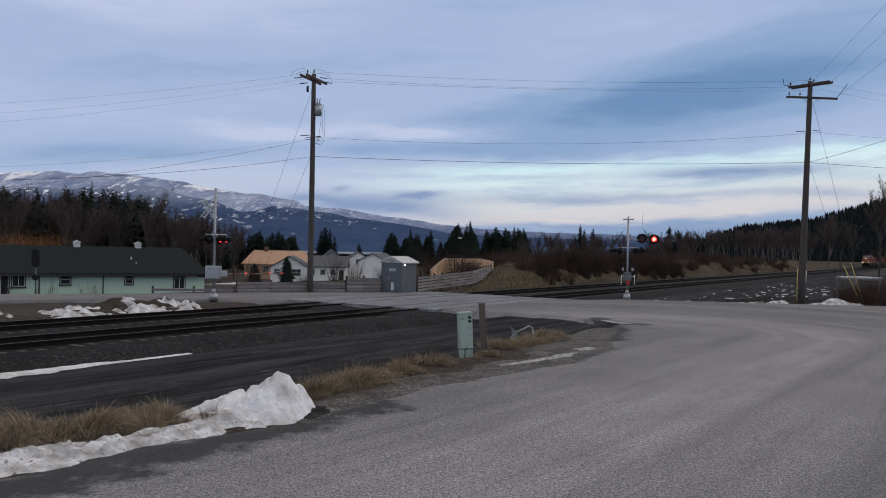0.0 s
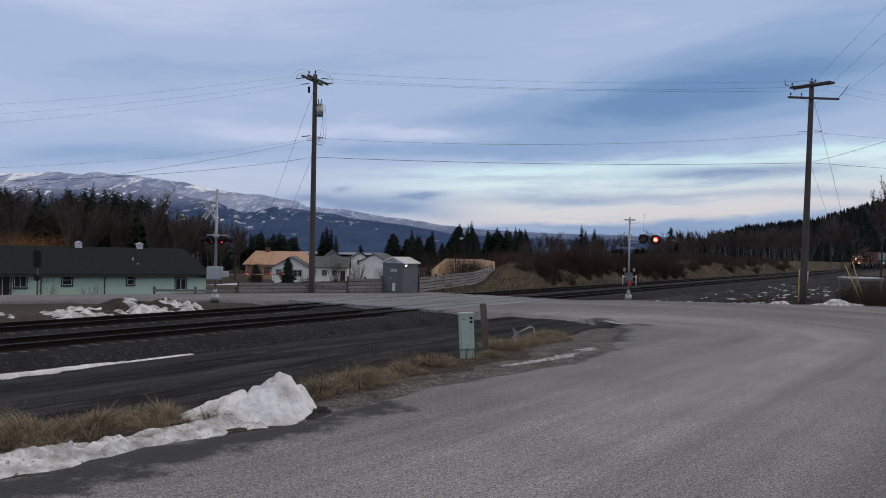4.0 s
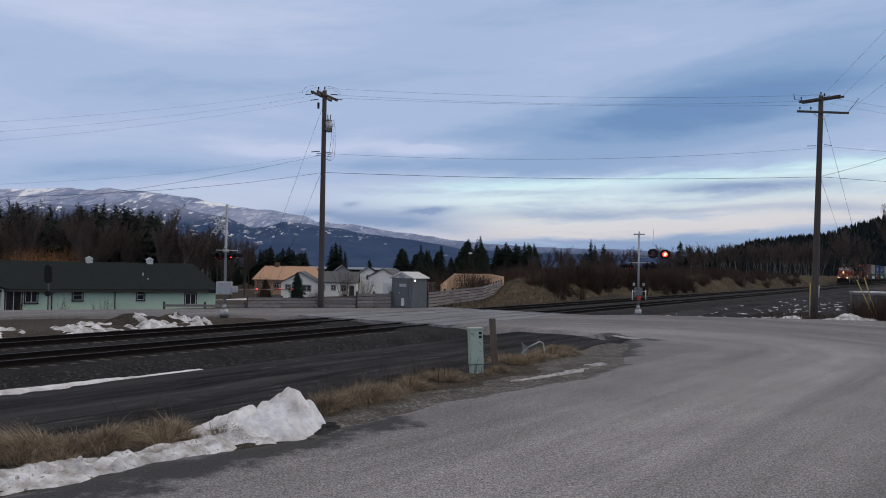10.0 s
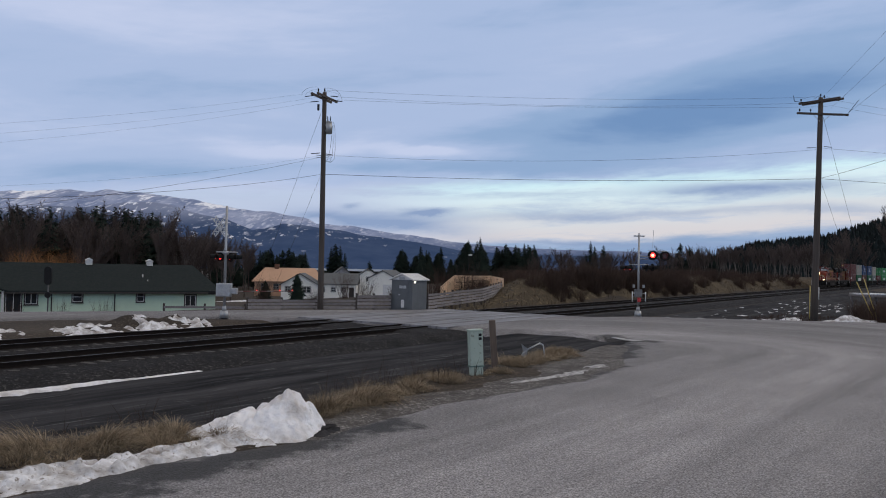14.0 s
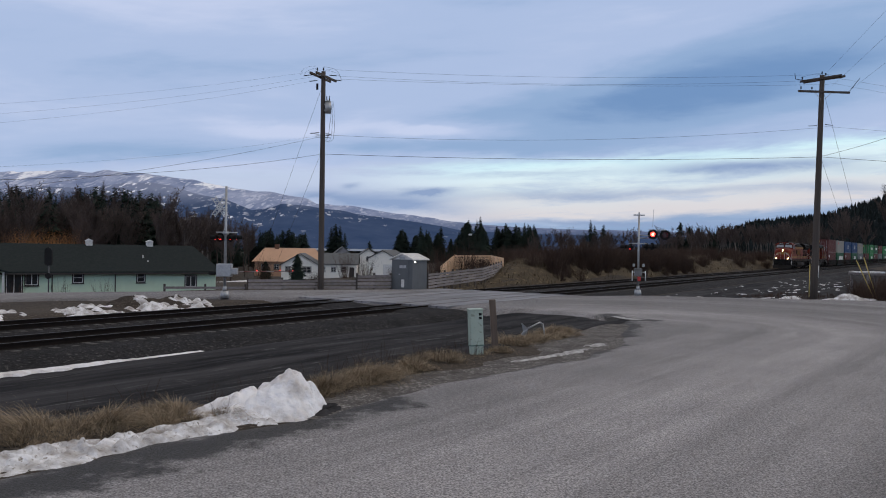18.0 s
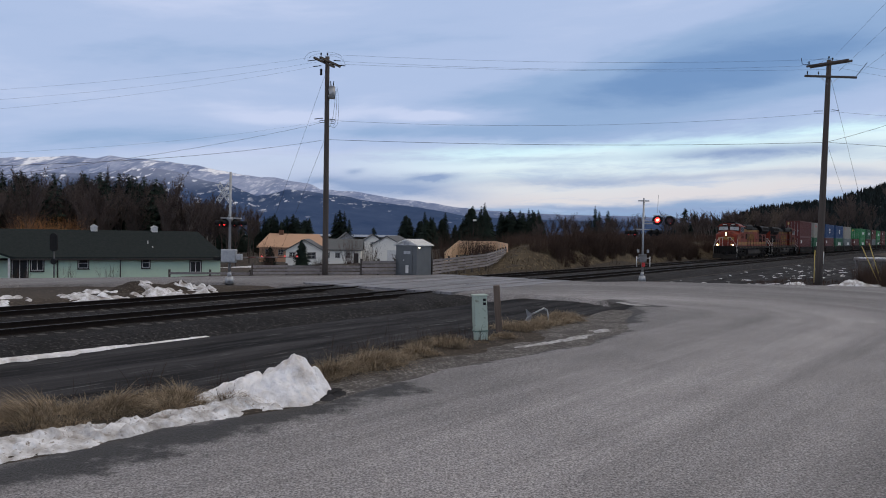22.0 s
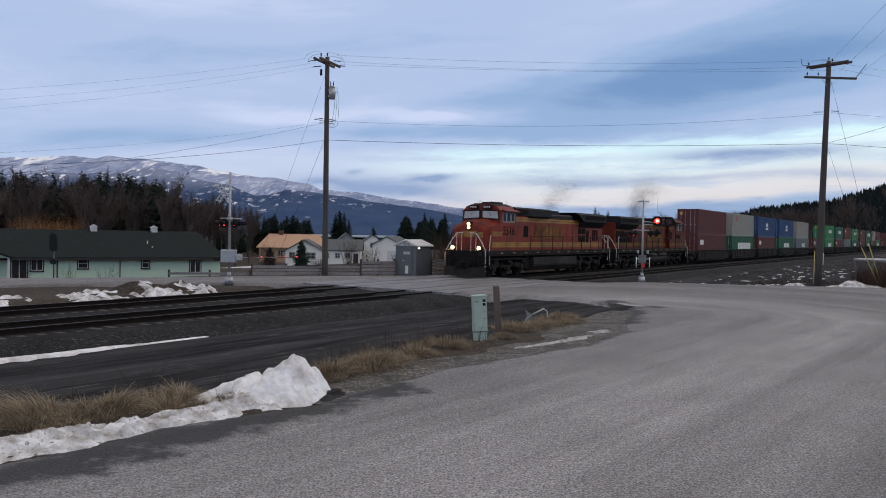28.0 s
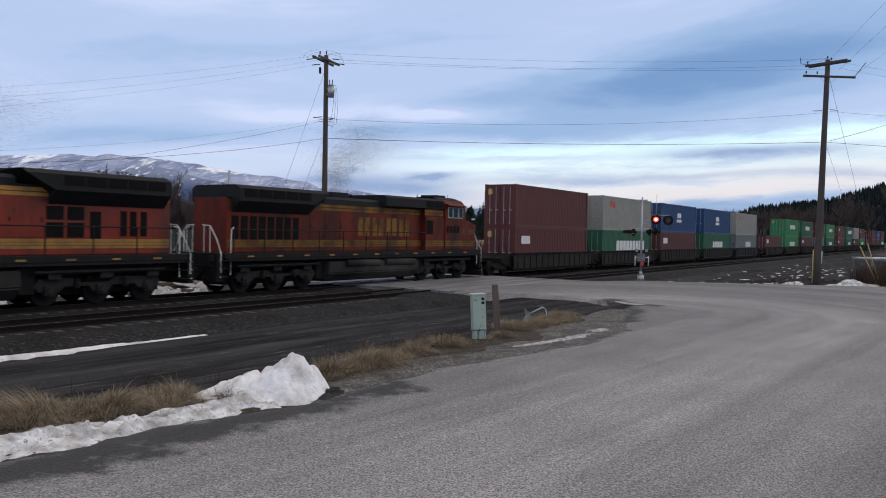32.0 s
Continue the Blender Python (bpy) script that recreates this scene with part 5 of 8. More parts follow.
    me = polar_mesh("hill", np.linspace(0.20, 1.6, 150), np.linspace(330, 900, 60), hill_h)
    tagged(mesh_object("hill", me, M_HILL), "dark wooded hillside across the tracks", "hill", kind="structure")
    rng = np.random.RandomState(4)
    verts, faces = [], []
    for k in range(3800):
        r = rng.uniform(0.24, 0.72)
        dd = rng.uniform(380, 800)
        if rng.rand() < 0.35:
            dd = rng.uniform(720, 775)
        z = float(hill_h(np.array(r), np.array(dd)))
        h = rng.uniform(6, 12)
        x, y, w = r * dd, dd, h * rng.uniform(0.18, 0.27)
        for lay in range(3):
            z0, z1, ww = z + h * (0.08 + 0.27 * lay), z + h * (0.55 + 0.225 * lay), w * (1 - 0.28 * lay)
            i0 = len(verts)
            a0 = rng.uniform(0, 6.28)
            for j in range(6):
                a = a0 + j * math.pi / 3
                q = ww * rng.uniform(0.55, 1.25)
                verts.append((x + q * math.cos(a), y + q * math.sin(a), z0 + rng.uniform(-0.5, 0.5)))
            verts.append((x + rng.uniform(-0.2, 0.2), y, z1))
            faces += [(i0 + j, i0 + (j + 1) % 6, i0 + 6) for j in range(6)]
    me = bpy.data.meshes.new("hill_conifers")
    me.from_pydata(verts, [], faces)
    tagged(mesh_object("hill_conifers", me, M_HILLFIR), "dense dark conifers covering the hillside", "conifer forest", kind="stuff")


build_far_land()


# ---- trees and brush ----


def conifer(height, seed, width=0.2, label="dark green conifer with drooping branches", boughs=13):
    rng = random.Random(seed)
    t = thing("conifer_tree", label, "conifer", group="conifers")
    bm = B()
    tube(bm, (0, 0, -0.6), (0, 0, height * 0.5), height * 0.018, height * 0.011, 8, cap=False)
    tube(bm, (0, 0, height * 0.5), (0, 0, height * 0.99), height * 0.011, 0.01, 6, cap=False)
    part("trunk", bm, M_BARK, t)
    verts, faces = [], []
    levels = 30
    for i in range(levels):
        f = i / levels
        z = height * (0.10 + 0.89 * f)
        reach = height * width * (1 - f) ** 0.7 * (0.55 + 0.45 * min(1.0, f * 6)) * rng.uniform(0.75, 1.15) + 0.12
        for k in range(boughs):
            a = rng.uniform(0, 2 * math.pi)
            ln = reach * rng.uniform(0.55, 1.15)
            ca, sa = math.cos(a), math.sin(a)
            zz = z + rng.uniform(-0.25, 0.25)
            droop = ln * rng.uniform(0.25, 0.5)
            for seg in range(3):
                f0, f1 = seg / 3, (seg + 1) / 3
                w0 = ln * 0.30 * (1.0 - 0.5 * f0) + 0.12
                for sgn in (-1, 1):
                    b = a + sgn * rng.uniform(0.35, 0.8)
                    px, py, pz = ca * ln * f0, sa * ln * f0, zz - droop * f0 ** 1.4
                    qx, qy, qz = ca * ln * f1, sa * ln * f1, zz - droop * f1 ** 1.4
                    i0 = len(verts)
                    verts += [(px, py, pz), (qx, qy, qz), (px + math.cos(b) * w0 * 1.6, py + math.sin(b) * w0 * 1.6, pz - w0 * rng.uniform(0.5, 1.0))]
                    faces.append((i0, i0 + 1, i0 + 2))
    me = bpy.data.meshes.new("crown")
    me.from_pydata(verts, [], faces)
    mesh_object("crown", me, M_FIR, t)
    return t


def bare_tree(height, seed, mat, label, spread=0.5, group="bare trees", girth=0.014):
    rng = random.Random(seed)
    t = thing("bare_tree", label, "bare tree", group=group)
    trunk, crown = B(), B()
    twigs_v, twigs_f = [], []

    def twig(p, d, ln):
        q = p + d * ln
        side = d.cross(Vector((rng.uniform(-1, 1), rng.uniform(-1, 1), rng.uniform(-1, 1))))
        if side.length < 1e-4:
            return
        side = side.normalized() * 0.022 * height / 12
        i0 = len(twigs_v)
        twigs_v.extend([tuple(p - side), tuple(p + side), tuple(q)])
        twigs_f.append((i0, i0 + 1, i0 + 2))

    def grow(p, d, ln, r, depth):
        n = 3
        bmx = trunk if depth == 0 else crown
        for i in range(n):
            d2 = (d + Vector((rng.uniform(-1, 1), rng.uniform(-1, 1), rng.uniform(-0.3, 0.6))) * 0.13).normalized()
            q = p + d2 * ln / n
            r2 = r * 0.86
            tube(bmx, p, q, r, r2, 6 if depth == 0 else 4, cap=False)
            if depth < 3 and (depth > 0 or i > 0):
                for _ in range(3 if depth == 0 else 2):
                    a = rng.uniform(0, 2 * math.pi)
                    dd = (d2 * rng.uniform(0.7, 1.2) + Vector((math.cos(a), math.sin(a), rng.uniform(0.1, 0.7))) * spread).normalized()
                    grow(q, dd, ln * rng.uniform(0.4, 0.62), r2 * 0.5, depth + 1)
            if depth >= 2:
                for _ in range(4):
                    dd = (d2 + Vector((rng.uniform(-1, 1), rng.uniform(-1, 1), rng.uniform(-0.4, 1)))).normalized()
                    twig(q, dd, ln * rng.uniform(0.25, 0.6))
            p, d, r = q, d2, r2
        if depth >= 1:
            for _ in range(4):
                dd = (d + Vector((rng.uniform(-1, 1), rng.uniform(-1, 1), rng.uniform(-0.2, 1))) * 0.7).normalized()
                twig(p, dd, ln * rng.uniform(0.3, 0.6))
    grow(Vector((0, 0, -0.4)), Vector((0, 0, 1)), height * 0.62, height * girth, 0)
    part("trunk", trunk, mat, t)
    c = part("crown", crown, mat, t)
    me = bpy.data.meshes.new("twig_haze")
    me.from_pydata(twigs_v, [], twigs_f)
    mesh_object("twig_haze", me, M_TWIG, c)
    return t


def brush_mesh(name, seed, w, h, n, thick=0.014):
    """A leafless shrub: many thin stems that fan out from the ground."""
    rng = random.Random(seed)
    v, f = [], []
    for _ in range(n):
        a, r = rng.uniform(0, 6.283), w * math.sqrt(rng.random()) * 0.55
        p = Vector((r * math.cos(a), r * math.sin(a), -0.1))
        d = Vector((math.cos(a) * rng.uniform(0, 0.6), math.sin(a) * rng.uniform(0, 0.6), 1)).normalized()
        ln = h * rng.uniform(0.45, 1.05)
        for k in range(3):
            q = p + d * ln / 3
            th = thick * (1.4 - 0.4 * k)
            s = Vector((d.y, -d.x, rng.uniform(-0.2, 0.2)))
            s = (s.normalized() if s.length > 1e-3 else Vector((1, 0, 0))) * th
            i0 = len(v)
            v += [tuple(p - s), tuple(p + s), tuple(q + s * 0.6), tuple(q - s * 0.6)]
            f.append((i0, i0 + 1, i0 + 2, i0 + 3))
            if k > 0:
                for _ in range(2):
                    e = (d + Vector((rng.uniform(-1, 1), rng.uniform(-1, 1), rng.uniform(-0.2, 0.6))) * 0.8).normalized() * ln * 0.3
                    i0 = len(v)
                    v += [tuple(q - s * 0.5), tuple(q + s * 0.5), tuple(q + e)]
                    f.append((i0, i0 + 1, i0 + 2))
            p, d = q, (d + Vector((rng.uniform(-1, 1), rng.uniform(-1, 1), 0)) * 0.16).normalized()
    me = bpy.data.meshes.new(name)
    me.from_pydata(v, [], f)
    return me


def foot(x, y, sink=0.1):
    s, d = sd_of(x, y)
    return Vector((x, y, float(ground_z(s, d)) - sink))


def plant(source, x, y, scale, rng):
    m = Matrix.Translation(foot(x, y)) @ Matrix.Rotation(rng.uniform(0, 6.28), 4, "Z")
    ob = copy_thing(source, m)
    ob.scale = (scale * rng.uniform(0.9, 1.1), scale * rng.uniform(0.9, 1.1), scale)
    return ob


def build_woods():
    rng = random.Random(12)
    firs = [conifer(18, s, w) for s, w in ((1, 0.22), (2, 0.27), (3, 0.19), (4, 0.32))]
    pines = [conifer(16, s, w, "broad dark pine with a dense crown", 30) for s, w in ((5, 0.34), (6, 0.40), (7, 0.30))]
    bares = [bare_tree(14, 11, M_TWIG, "leafless brown deciduous tree"), bare_tree(14, 12, M_BARK, "leafless grey-brown deciduous tree"), bare_tree(15, 13, M_TWIG, "tall leafless brown tree", 0.35)]
    aspens = [bare_tree(15, 21, M_BIRCH, "slender pale-barked leafless aspen", 0.13, girth=0.009), bare_tree(15, 22, M_BIRCH, "slender pale-barked leafless aspen", 0.17, girth=0.009)]
    used = set()

    def put(kind, ratio, y, h, base):
        src = kind[rng.randrange(len(kind))]
        x = ratio * y
        if src not in used:
            used.add(src)
            src.matrix_basis = Matrix.Translation(foot(x, y)) @ Matrix.Rotation(rng.uniform(0, 6.28), 4, "Z")
            src.scale = (h / base,) * 3
        else:
            plant(src, x, y, h / base, rng)
    ex = [-0.70, -0.55, -0.45, -0.36, -0.32, -0.26, -0.22, -0.06, 0.12, 0.20, 0.30, 0.62]
    ey = [0.068, 0.064, 0.060, 0.052, 0.032, 0.020, 0.020, 0.014, 0.016, 0.019, 0.024, 0.038]

    def tall(kind, r, y, base, lo=0.6, hi=1.05):
        """A tree whose top reaches the wood's skyline in its direction."""
        top = 2.78 + y * float(np.interp(r, ex, ey)) * rng.uniform(lo, hi)
        put(kind, r, y, max(3.0, (top - foot(r * y, y).z) * 0.97), base)
    for _ in range(40):     # wood behind the green house
        tall(bares, rng.uniform(-0.68, -0.29), rng.uniform(170, 240), 13.5, 0.45, 0.72)
    for _ in range(60):
        tall(aspens, rng.uniform(-0.66, -0.30), rng.uniform(128, 165), 14, 0.35, 0.72)
    for _ in range(40):
        tall(firs, rng.uniform(-0.455, -0.355), rng.uniform(140, 190), 17, 0.6, 1.22)
    for _ in range(34):
        tall(firs, rng.uniform(-0.66, -0.44), rng.uniform(140, 230), 18, 0.6, 1.20)
    for _ in range(10):
        tall(firs, rng.uniform(-0.36, -0.27), rng.uniform(230, 280), 18, 0.7, 1.0)
    for _ in range(22):
        tall(bares, rng.uniform(-0.62, -0.26), rng.uniform(125, 160), 13.5, 0.3, 0.6)
    for _ in range(20):
        tall(bares, rng.uniform(-0.36, -0.24), rng.uniform(180, 260), 13.5, 0.7, 1.0)
    for _ in range(34):     # behind the cream houses
        tall(firs, rng.uniform(-0.27, -0.165), rng.uniform(230, 330), 18, 0.6, 1.05)
    for r, y, h in ((-0.215, 240, 13), (-0.20, 240, 12.5), (-0.192, 240, 13), (-0.172, 235, 11), (-0.139, 240, 13.5), (-0.134, 238, 14.5), (-0.128, 238, 14), (-0.122, 245, 12), (-0.091, 230, 9.5)):
        put(firs, r, y, h, 18)
    for _ in range(12):
        put(bares, rng.uniform(-0.22, -0.05), rng.uniform(170, 230), rng.uniform(4, 6), 14)
    for r0, r1, n, h0, h1 in ((-0.055, -0.047, 5, 14, 17), (-0.035, 0.004, 26, 11, 16.5), (0.022, 0.052, 26, 12, 18.5), (0.066, 0.120, 34, 10.5, 16.5), (0.01, 0.02, 4, 9, 12)):
        for k in range(n):
            put(firs if k % 3 == 0 else pines, rng.uniform(r0, r1), rng.uniform(330, 380), rng.uniform(h0, h1) * 0.96, 16)
    for r, y, h in ((0.184, 330, 17), (0.189, 333, 15), (0.200, 335, 15.5), (0.178, 330, 12)):
        put(firs, r, y, h, 17)
    for _ in range(46):
        tall(bares, rng.uniform(0.11, 0.32), rng.uniform(190, 320), 13.5, 0.5, 1.0)
    for _ in range(120):     # pale stems at the foot of the hill
        tall(aspens, rng.uniform(0.31, 0.475), rng.uniform(230, 345), 14, 0.7, 1.05)
    for _ in range(20):
        put(firs, rng.uniform(0.285, 0.34), rng.uniform(330, 420), rng.uniform(10, 17), 18)
    for r, y, h in ((0.497, 245, 13.5), (0.512, 250, 12.5), (0.487, 255, 11.0), (0.528, 240, 11.0), (0.561, 150, 14.0), (0.585, 152, 10.5)):
        put(bares, r, y, h, 13.5)
    # brush on the bank
    shrubs = []
    for s in range(4):
        t = thing("shrub", "tangled leafless brown shrub", "shrub", group="shrubs on the bank")
        me = brush_mesh("brushwood", 40 + s, 1.6, 2.1, 190)
        me.materials.append(M_BRUSH)
        share("brushwood", me, t, Matrix.Identity(4))
        shrubs.append(t)
    first = set()

    def bush(s, d, sc):
        src = shrubs[rng.randrange(4)]
        p = at(s, d)
        if src not in first:
            first.add(src)
            src.matrix_basis = Matrix.Translation(foot(p.x, p.y))
            src.scale = (sc,) * 3
        else:
            plant(src, p.x, p.y, sc, rng)
    for _ in range(128):
        s = rng.uniform(62, 200)
        bush(s, rng.uniform(36 if s < 76 else 34, 46) if rng.random() < 0.75 else rng.uniform(31, 34), rng.uniform(0.5, 1.0))
    for _ in range(38):
        bush(rng.uniform(70, 260), rng.uniform(44, 80), rng.uniform(0.6, 1.0))
    for _ in range(48):
        bush(rng.uniform(78, 110), rng.uniform(31.0, 36.5), rng.uniform(0.5, 0.9))
    for _ in range(20):
        bush(rng.uniform(112, 230), rng.uniform(31.5, 35.0), rng.uniform(0.45, 0.8))
    for _ in range(120):
        bush(rng.uniform(66, 110), rng.uniform(30.6, 34.0), rng.uniform(0.45, 0.85))
    for _ in range(22):
        bush(rng.uniform(58, 75), rng.uniform(0, 7.5), rng.uniform(0.5, 0.9))


build_woods()


# ---- houses ----


def window(parent, x, z0, z1, w, frame_mat=None, mullion="vh"):
    """A window on the wall y = 0 of a house's own space."""
    bm = B()
    f = 0.09
    for a, b, c, d in ((x - w / 2 - f, x + w / 2 + f, z1, z1 + f), (x - w / 2 - f, x + w / 2 + f, z0 - f, z0), (x - w / 2 - f, x - w / 2, z0, z1), (x + w / 2, x + w / 2 + f, z0, z1)):
        box(bm, a, b, -0.05, 0.02, c, d)
    wd = part("window", bm, frame_mat or M_TRIM, parent, "window in a dark surround")
    bm = B()
    box(bm, x - w / 2 + 0.003, x + w / 2 - 0.003, -0.012, -0.004, z0 + 0.003, z1 - 0.003)
    part("pane", bm, M_GLASS, wd)
    bm = B()
    box(bm, x - w / 2 - 0.14, x + w / 2 + 0.14, -0.11, 0.0, z0 - f - 0.04, z0 - f - 0.003)
    part("sill", bm, frame_mat or M_TRIM, wd)
    bm = B()
    g = 0.05
    for a, b, c, d in ((x - w / 2, x + w / 2, z1 - g, z1), (x - w / 2, x + w / 2, z0, z0 + g), (x - w / 2, x - w / 2 + g, z0 + g, z1 - g), (x + w / 2 - g, x + w / 2, z0 + g, z1 - g)):
        box(bm, a, b, -0.035, -0.0125, c, d)
    part("window_frame", bm, M_WHITEP, wd, "white sash frame")
    if mullion:
        bm = B()
        if "v" in mullion:
            box(bm, x - 0.03, x + 0.03, -0.03, -0.0125, z0 + 0.003, z1 - 0.003)
        if "h" in mullion:
            box(bm, x - w / 2 + 0.05, x + w / 2 - 0.05, -0.028, -0.0125, (z0 + z1) / 2 - 0.025, (z0 + z1) / 2 + 0.025)
        part("mullion", bm, M_WHITEP, wd)
    return wd


def gable_house(name, label, m, length, depth, wall_h, rise, wall_mat, roof_mat, over=0.45, axis="x", hip=0.0):
    """Front wall on y = 0 from x = 0 to length; ridge along x (or y)."""
    h = thing(name, label, "house", m, group="houses")
    t = 0.2
    bm = B()
    box(bm, 0, length, 0, t, -0.6, wall_h)
    part("front_wall", bm, wall_mat, h)
    bm = B()
    box(bm, 0, length, depth - t, depth, -0.6, wall_h)
    part("back_wall", bm, wall_mat, h)
    for x0 in (0, length - t):
        bm = B()
        box(bm, x0, x0 + t, t, depth - t, -0.6, wall_h)
        part("side_wall", bm, wall_mat, h)
    bm = B()
    k = 0.16
    if axis == "x":
        a, b = -over, depth + over
        zb = wall_h - rise * over / (depth / 2)
        prism(bm, [(a, zb), (depth / 2, wall_h + rise), (b, zb), (b, zb + k), (depth / 2, wall_h + rise + k), (a, zb + k)], -over, length + over, "x")
        if hip:
            for v in bm.verts:
                if abs(v.co.y - depth / 2) < 0.1:
                    v.co.x += hip if v.co.x < length / 2 else -hip
        part("roof", bm, roof_mat, h)
        if not hip:
            for x0 in (0.0, length - t):
                bm = B()
                prism(bm, [(0, wall_h), (depth / 2, wall_h + rise - 0.02), (depth, wall_h)], x0, x0 + t, "x")
                part("gable", bm, wall_mat, h)
        else:
            bm = B()
            box(bm, 0.3, length - 0.3, 0.3, depth - 0.3, wall_h - 0.1, wall_h + 0.05)
            part("attic_floor", bm, M_TRIM, h)
    else:
        a, b = -over, length + over
        zb = wall_h - rise * over / (length / 2)
        prism(bm, [(a, zb), (length / 2, wall_h + rise), (b, zb), (b, zb + k), (length / 2, wall_h + rise + k), (a, zb + k)], -over, depth + over, "y")
        part("roof", bm, roof_mat, h)
        for y0 in (0.0, depth - t):
            bm = B()
            prism(bm, [(0, wall_h), (length / 2, wall_h + rise - 0.02), (length, wall_h)], y0, y0 + t, "y")
            part("gable", bm, wall_mat, h)
    return h


def build_houses():
    # long mint-green house below the road
    ang = math.atan2(10.0, 15.5)
    m = Matrix.Translation((-43.85, 63.9, -2.35)) @ Matrix.Rotation(ang, 4, "Z")
    h = gable_house("house", "long single-storey mint-green house with dark shingle roof", m, 26.0, 8.4, 2.52, 2.15, M_MINT, M_ROOF, 0.5, hip=1.6)
    for x, z0, z1, w in GREEN_OPENINGS:
        window(h, x, z0, z1, w, mullion="v" if w > 0.9 else "h")
    for x in GREEN_PIPES:
        bm = B()
        tube(bm, (x, -0.06, -0.3), (x, -0.06, 2.4), 0.05, seg=8)
        part("downpipe", bm, M_TRIM, h)
    bm = B()
    box(bm, -0.45, 26.45, -0.62, -0.5, 2.16, 2.30, 0.02)
    part("gutter", bm, M_TRIM, h)
    for x in (15.2, 20.7):
        bm = B()
        box(bm, x - 0.28, x + 0.28, 3.95, 4.45, 4.5, 5.15, 0.02)
        cp = part("roof_vent", bm, M_WHITEP, h, "white louvred roof vent")
        bm = B()
        prism(bm, [(x - 0.36, 5.15), (x, 5.36), (x + 0.36, 5.15)], 3.85, 4.55)
        part("vent_cap", bm, M_WHITEP, cp)
    for x, y in ((19.6, 1.9), (19.9, 1.2)):
        bm = B()
        tube(bm, (x, y, 2.5), (x, y, 3.9 if y > 1.5 else 3.4), 0.06, seg=8)
        part("flue_pipe", bm, M_GALV, h)
    # porch at the near end
    bm = B()
    prism(bm, [(1.4, 2.35), (4.7, 3.5), (8.0, 2.35), (8.0, 2.52), (4.7, 3.68), (1.4, 2.52)], -2.2, 0.9)
    pr = part("porch_roof", bm, M_ROOF, h)
    bm = B()
    prism(bm, [(1.6, 2.40), (4.7, 3.45), (7.8, 2.40)], -1.9, -1.8)
    part("porch_gable", bm, M_MINT, pr)
    for x in (1.7, 4.6, 7.7):
        bm = B()
        box(bm, x - 0.08, x + 0.08, -1.95, -1.79, -0.5, 2.42)
        part("porch_post", bm, M_WHITEP, pr)

    # cream houses
    m = Matrix.Translation((-30.1, 150.0, -3.3)) @ Matrix.Rotation(radians(4), 4, "Z")
    h = gable_house("house", "cream house with low gable and grey shingle roof", m, 6.9, 9.0, 2.35, 2.0, M_SIDING, M_ROOFGREY, 0.5, axis="y")
    for x, z0, z1, w in ((1.25, 1.1, 1.95, 0.95), (4.75, 0.9, 1.95, 1.5)):
        window(h, x, z0, z1, w)
    m2 = Matrix.Translation((-23.15, 151.4, -3.3)) @ Matrix.Rotation(radians(4), 4, "Z")
    h = gable_house("house", "cream house wing with grey shingle roof", m2, 6.9, 9.0, 2.6, 1.85, M_SIDING, M_ROOFGREY, 0.4)
    for x in (0.6, 2.6, 4.5):
        window(h, x, 1.15, 1.95, 0.75)
    bm = B()
    box(bm, 5.6, 6.5, -0.03, 0.0, -0.3, 1.95)
    part("door", bm, M_TRIM, h)
    m3 = Matrix.Translation((-13.9, 150.0, -3.3)) @ Matrix.Rotation(radians(-10), 4, "Z")
    h = gable_house("house", "white gabled outbuilding with grey roof", m3, 5.6, 10.0, 3.75, 1.5, M_SIDING, M_ROOFGREY, 0.35, axis="y")
    bm = B()
    box(bm, 2.9, 5.0, -0.04, 0.0, -0.4, 2.7)
    gd = part("garage_door", bm, M_WHITEP, h)
    for k in range(4):
        bm = B()
        box(bm, 2.95, 4.95, -0.055, -0.041, 0.1 + 0.62 * k, 0.64 + 0.62 * k)
        part("door_panel", bm, M_WHITEP, gd)
    m5 = Matrix.Translation((-17.3, 168, -3.3)) @ Matrix.Rotation(radians(8), 4, "Z")
    h = gable_house("house", "pale gabled house with white trim", m5, 3.6, 8.0, 4.2, 1.2, M_SIDING, M_ROOFGREY, 0.35, axis="y")
    window(h, 1.8, 3.0, 3.8, 0.7)
    m4 = Matrix.Translation((-38.6, 165, -3.2)) @ Matrix.Rotation(radians(6), 4, "Z")
    h = gable_house("house", "peach-coloured house lit warmly, with a tan roof", m4, 13.5, 9.0, 2.6, 2.5, M_PEACH, M_PEACH, 0.5, hip=2.0)
    for x in (1.8, 4.4):
        window(h, x, 0.9, 1.9, 0.9)
    bm = B()
    box(bm, 3.6, 4.5, 4.0, 4.9, 4.0, 6.0)
    part("chimney", bm, material("brown_brick", (0.16, 0.08, 0.05), rough=0.9), h)
    m6 = Matrix.Translation((-23.6, 172, -3.0)) @ Matrix.Rotation(radians(10), 4, "Z")
    h = gable_house("house", "grey house with dark roof behind the pole", m6, 4.4, 8.0, 3.6, 1.8, material("grey_siding", (0.33, 0.33, 0.34), rough=0.8), M_ROOFGREY, 0.4, axis="y")
    window(h, 2.0, 2.2, 3.2, 0.9)

# last entry: the porch recess, its dark shade drawn as a tall window
GREEN_OPENINGS = ((10.0, 1.25, 2.38, 0.95), (13.68, 1.42, 2.32, 0.8), (19.03, 1.42, 2.38, 0.65), (23.6, 0.95, 2.0, 1.0), (8.65, 0.2, 2.25, 1.2))
GREEN_PIPES = (16.8, 11.6)
build_houses()


# ---- snow, verge, grass ----


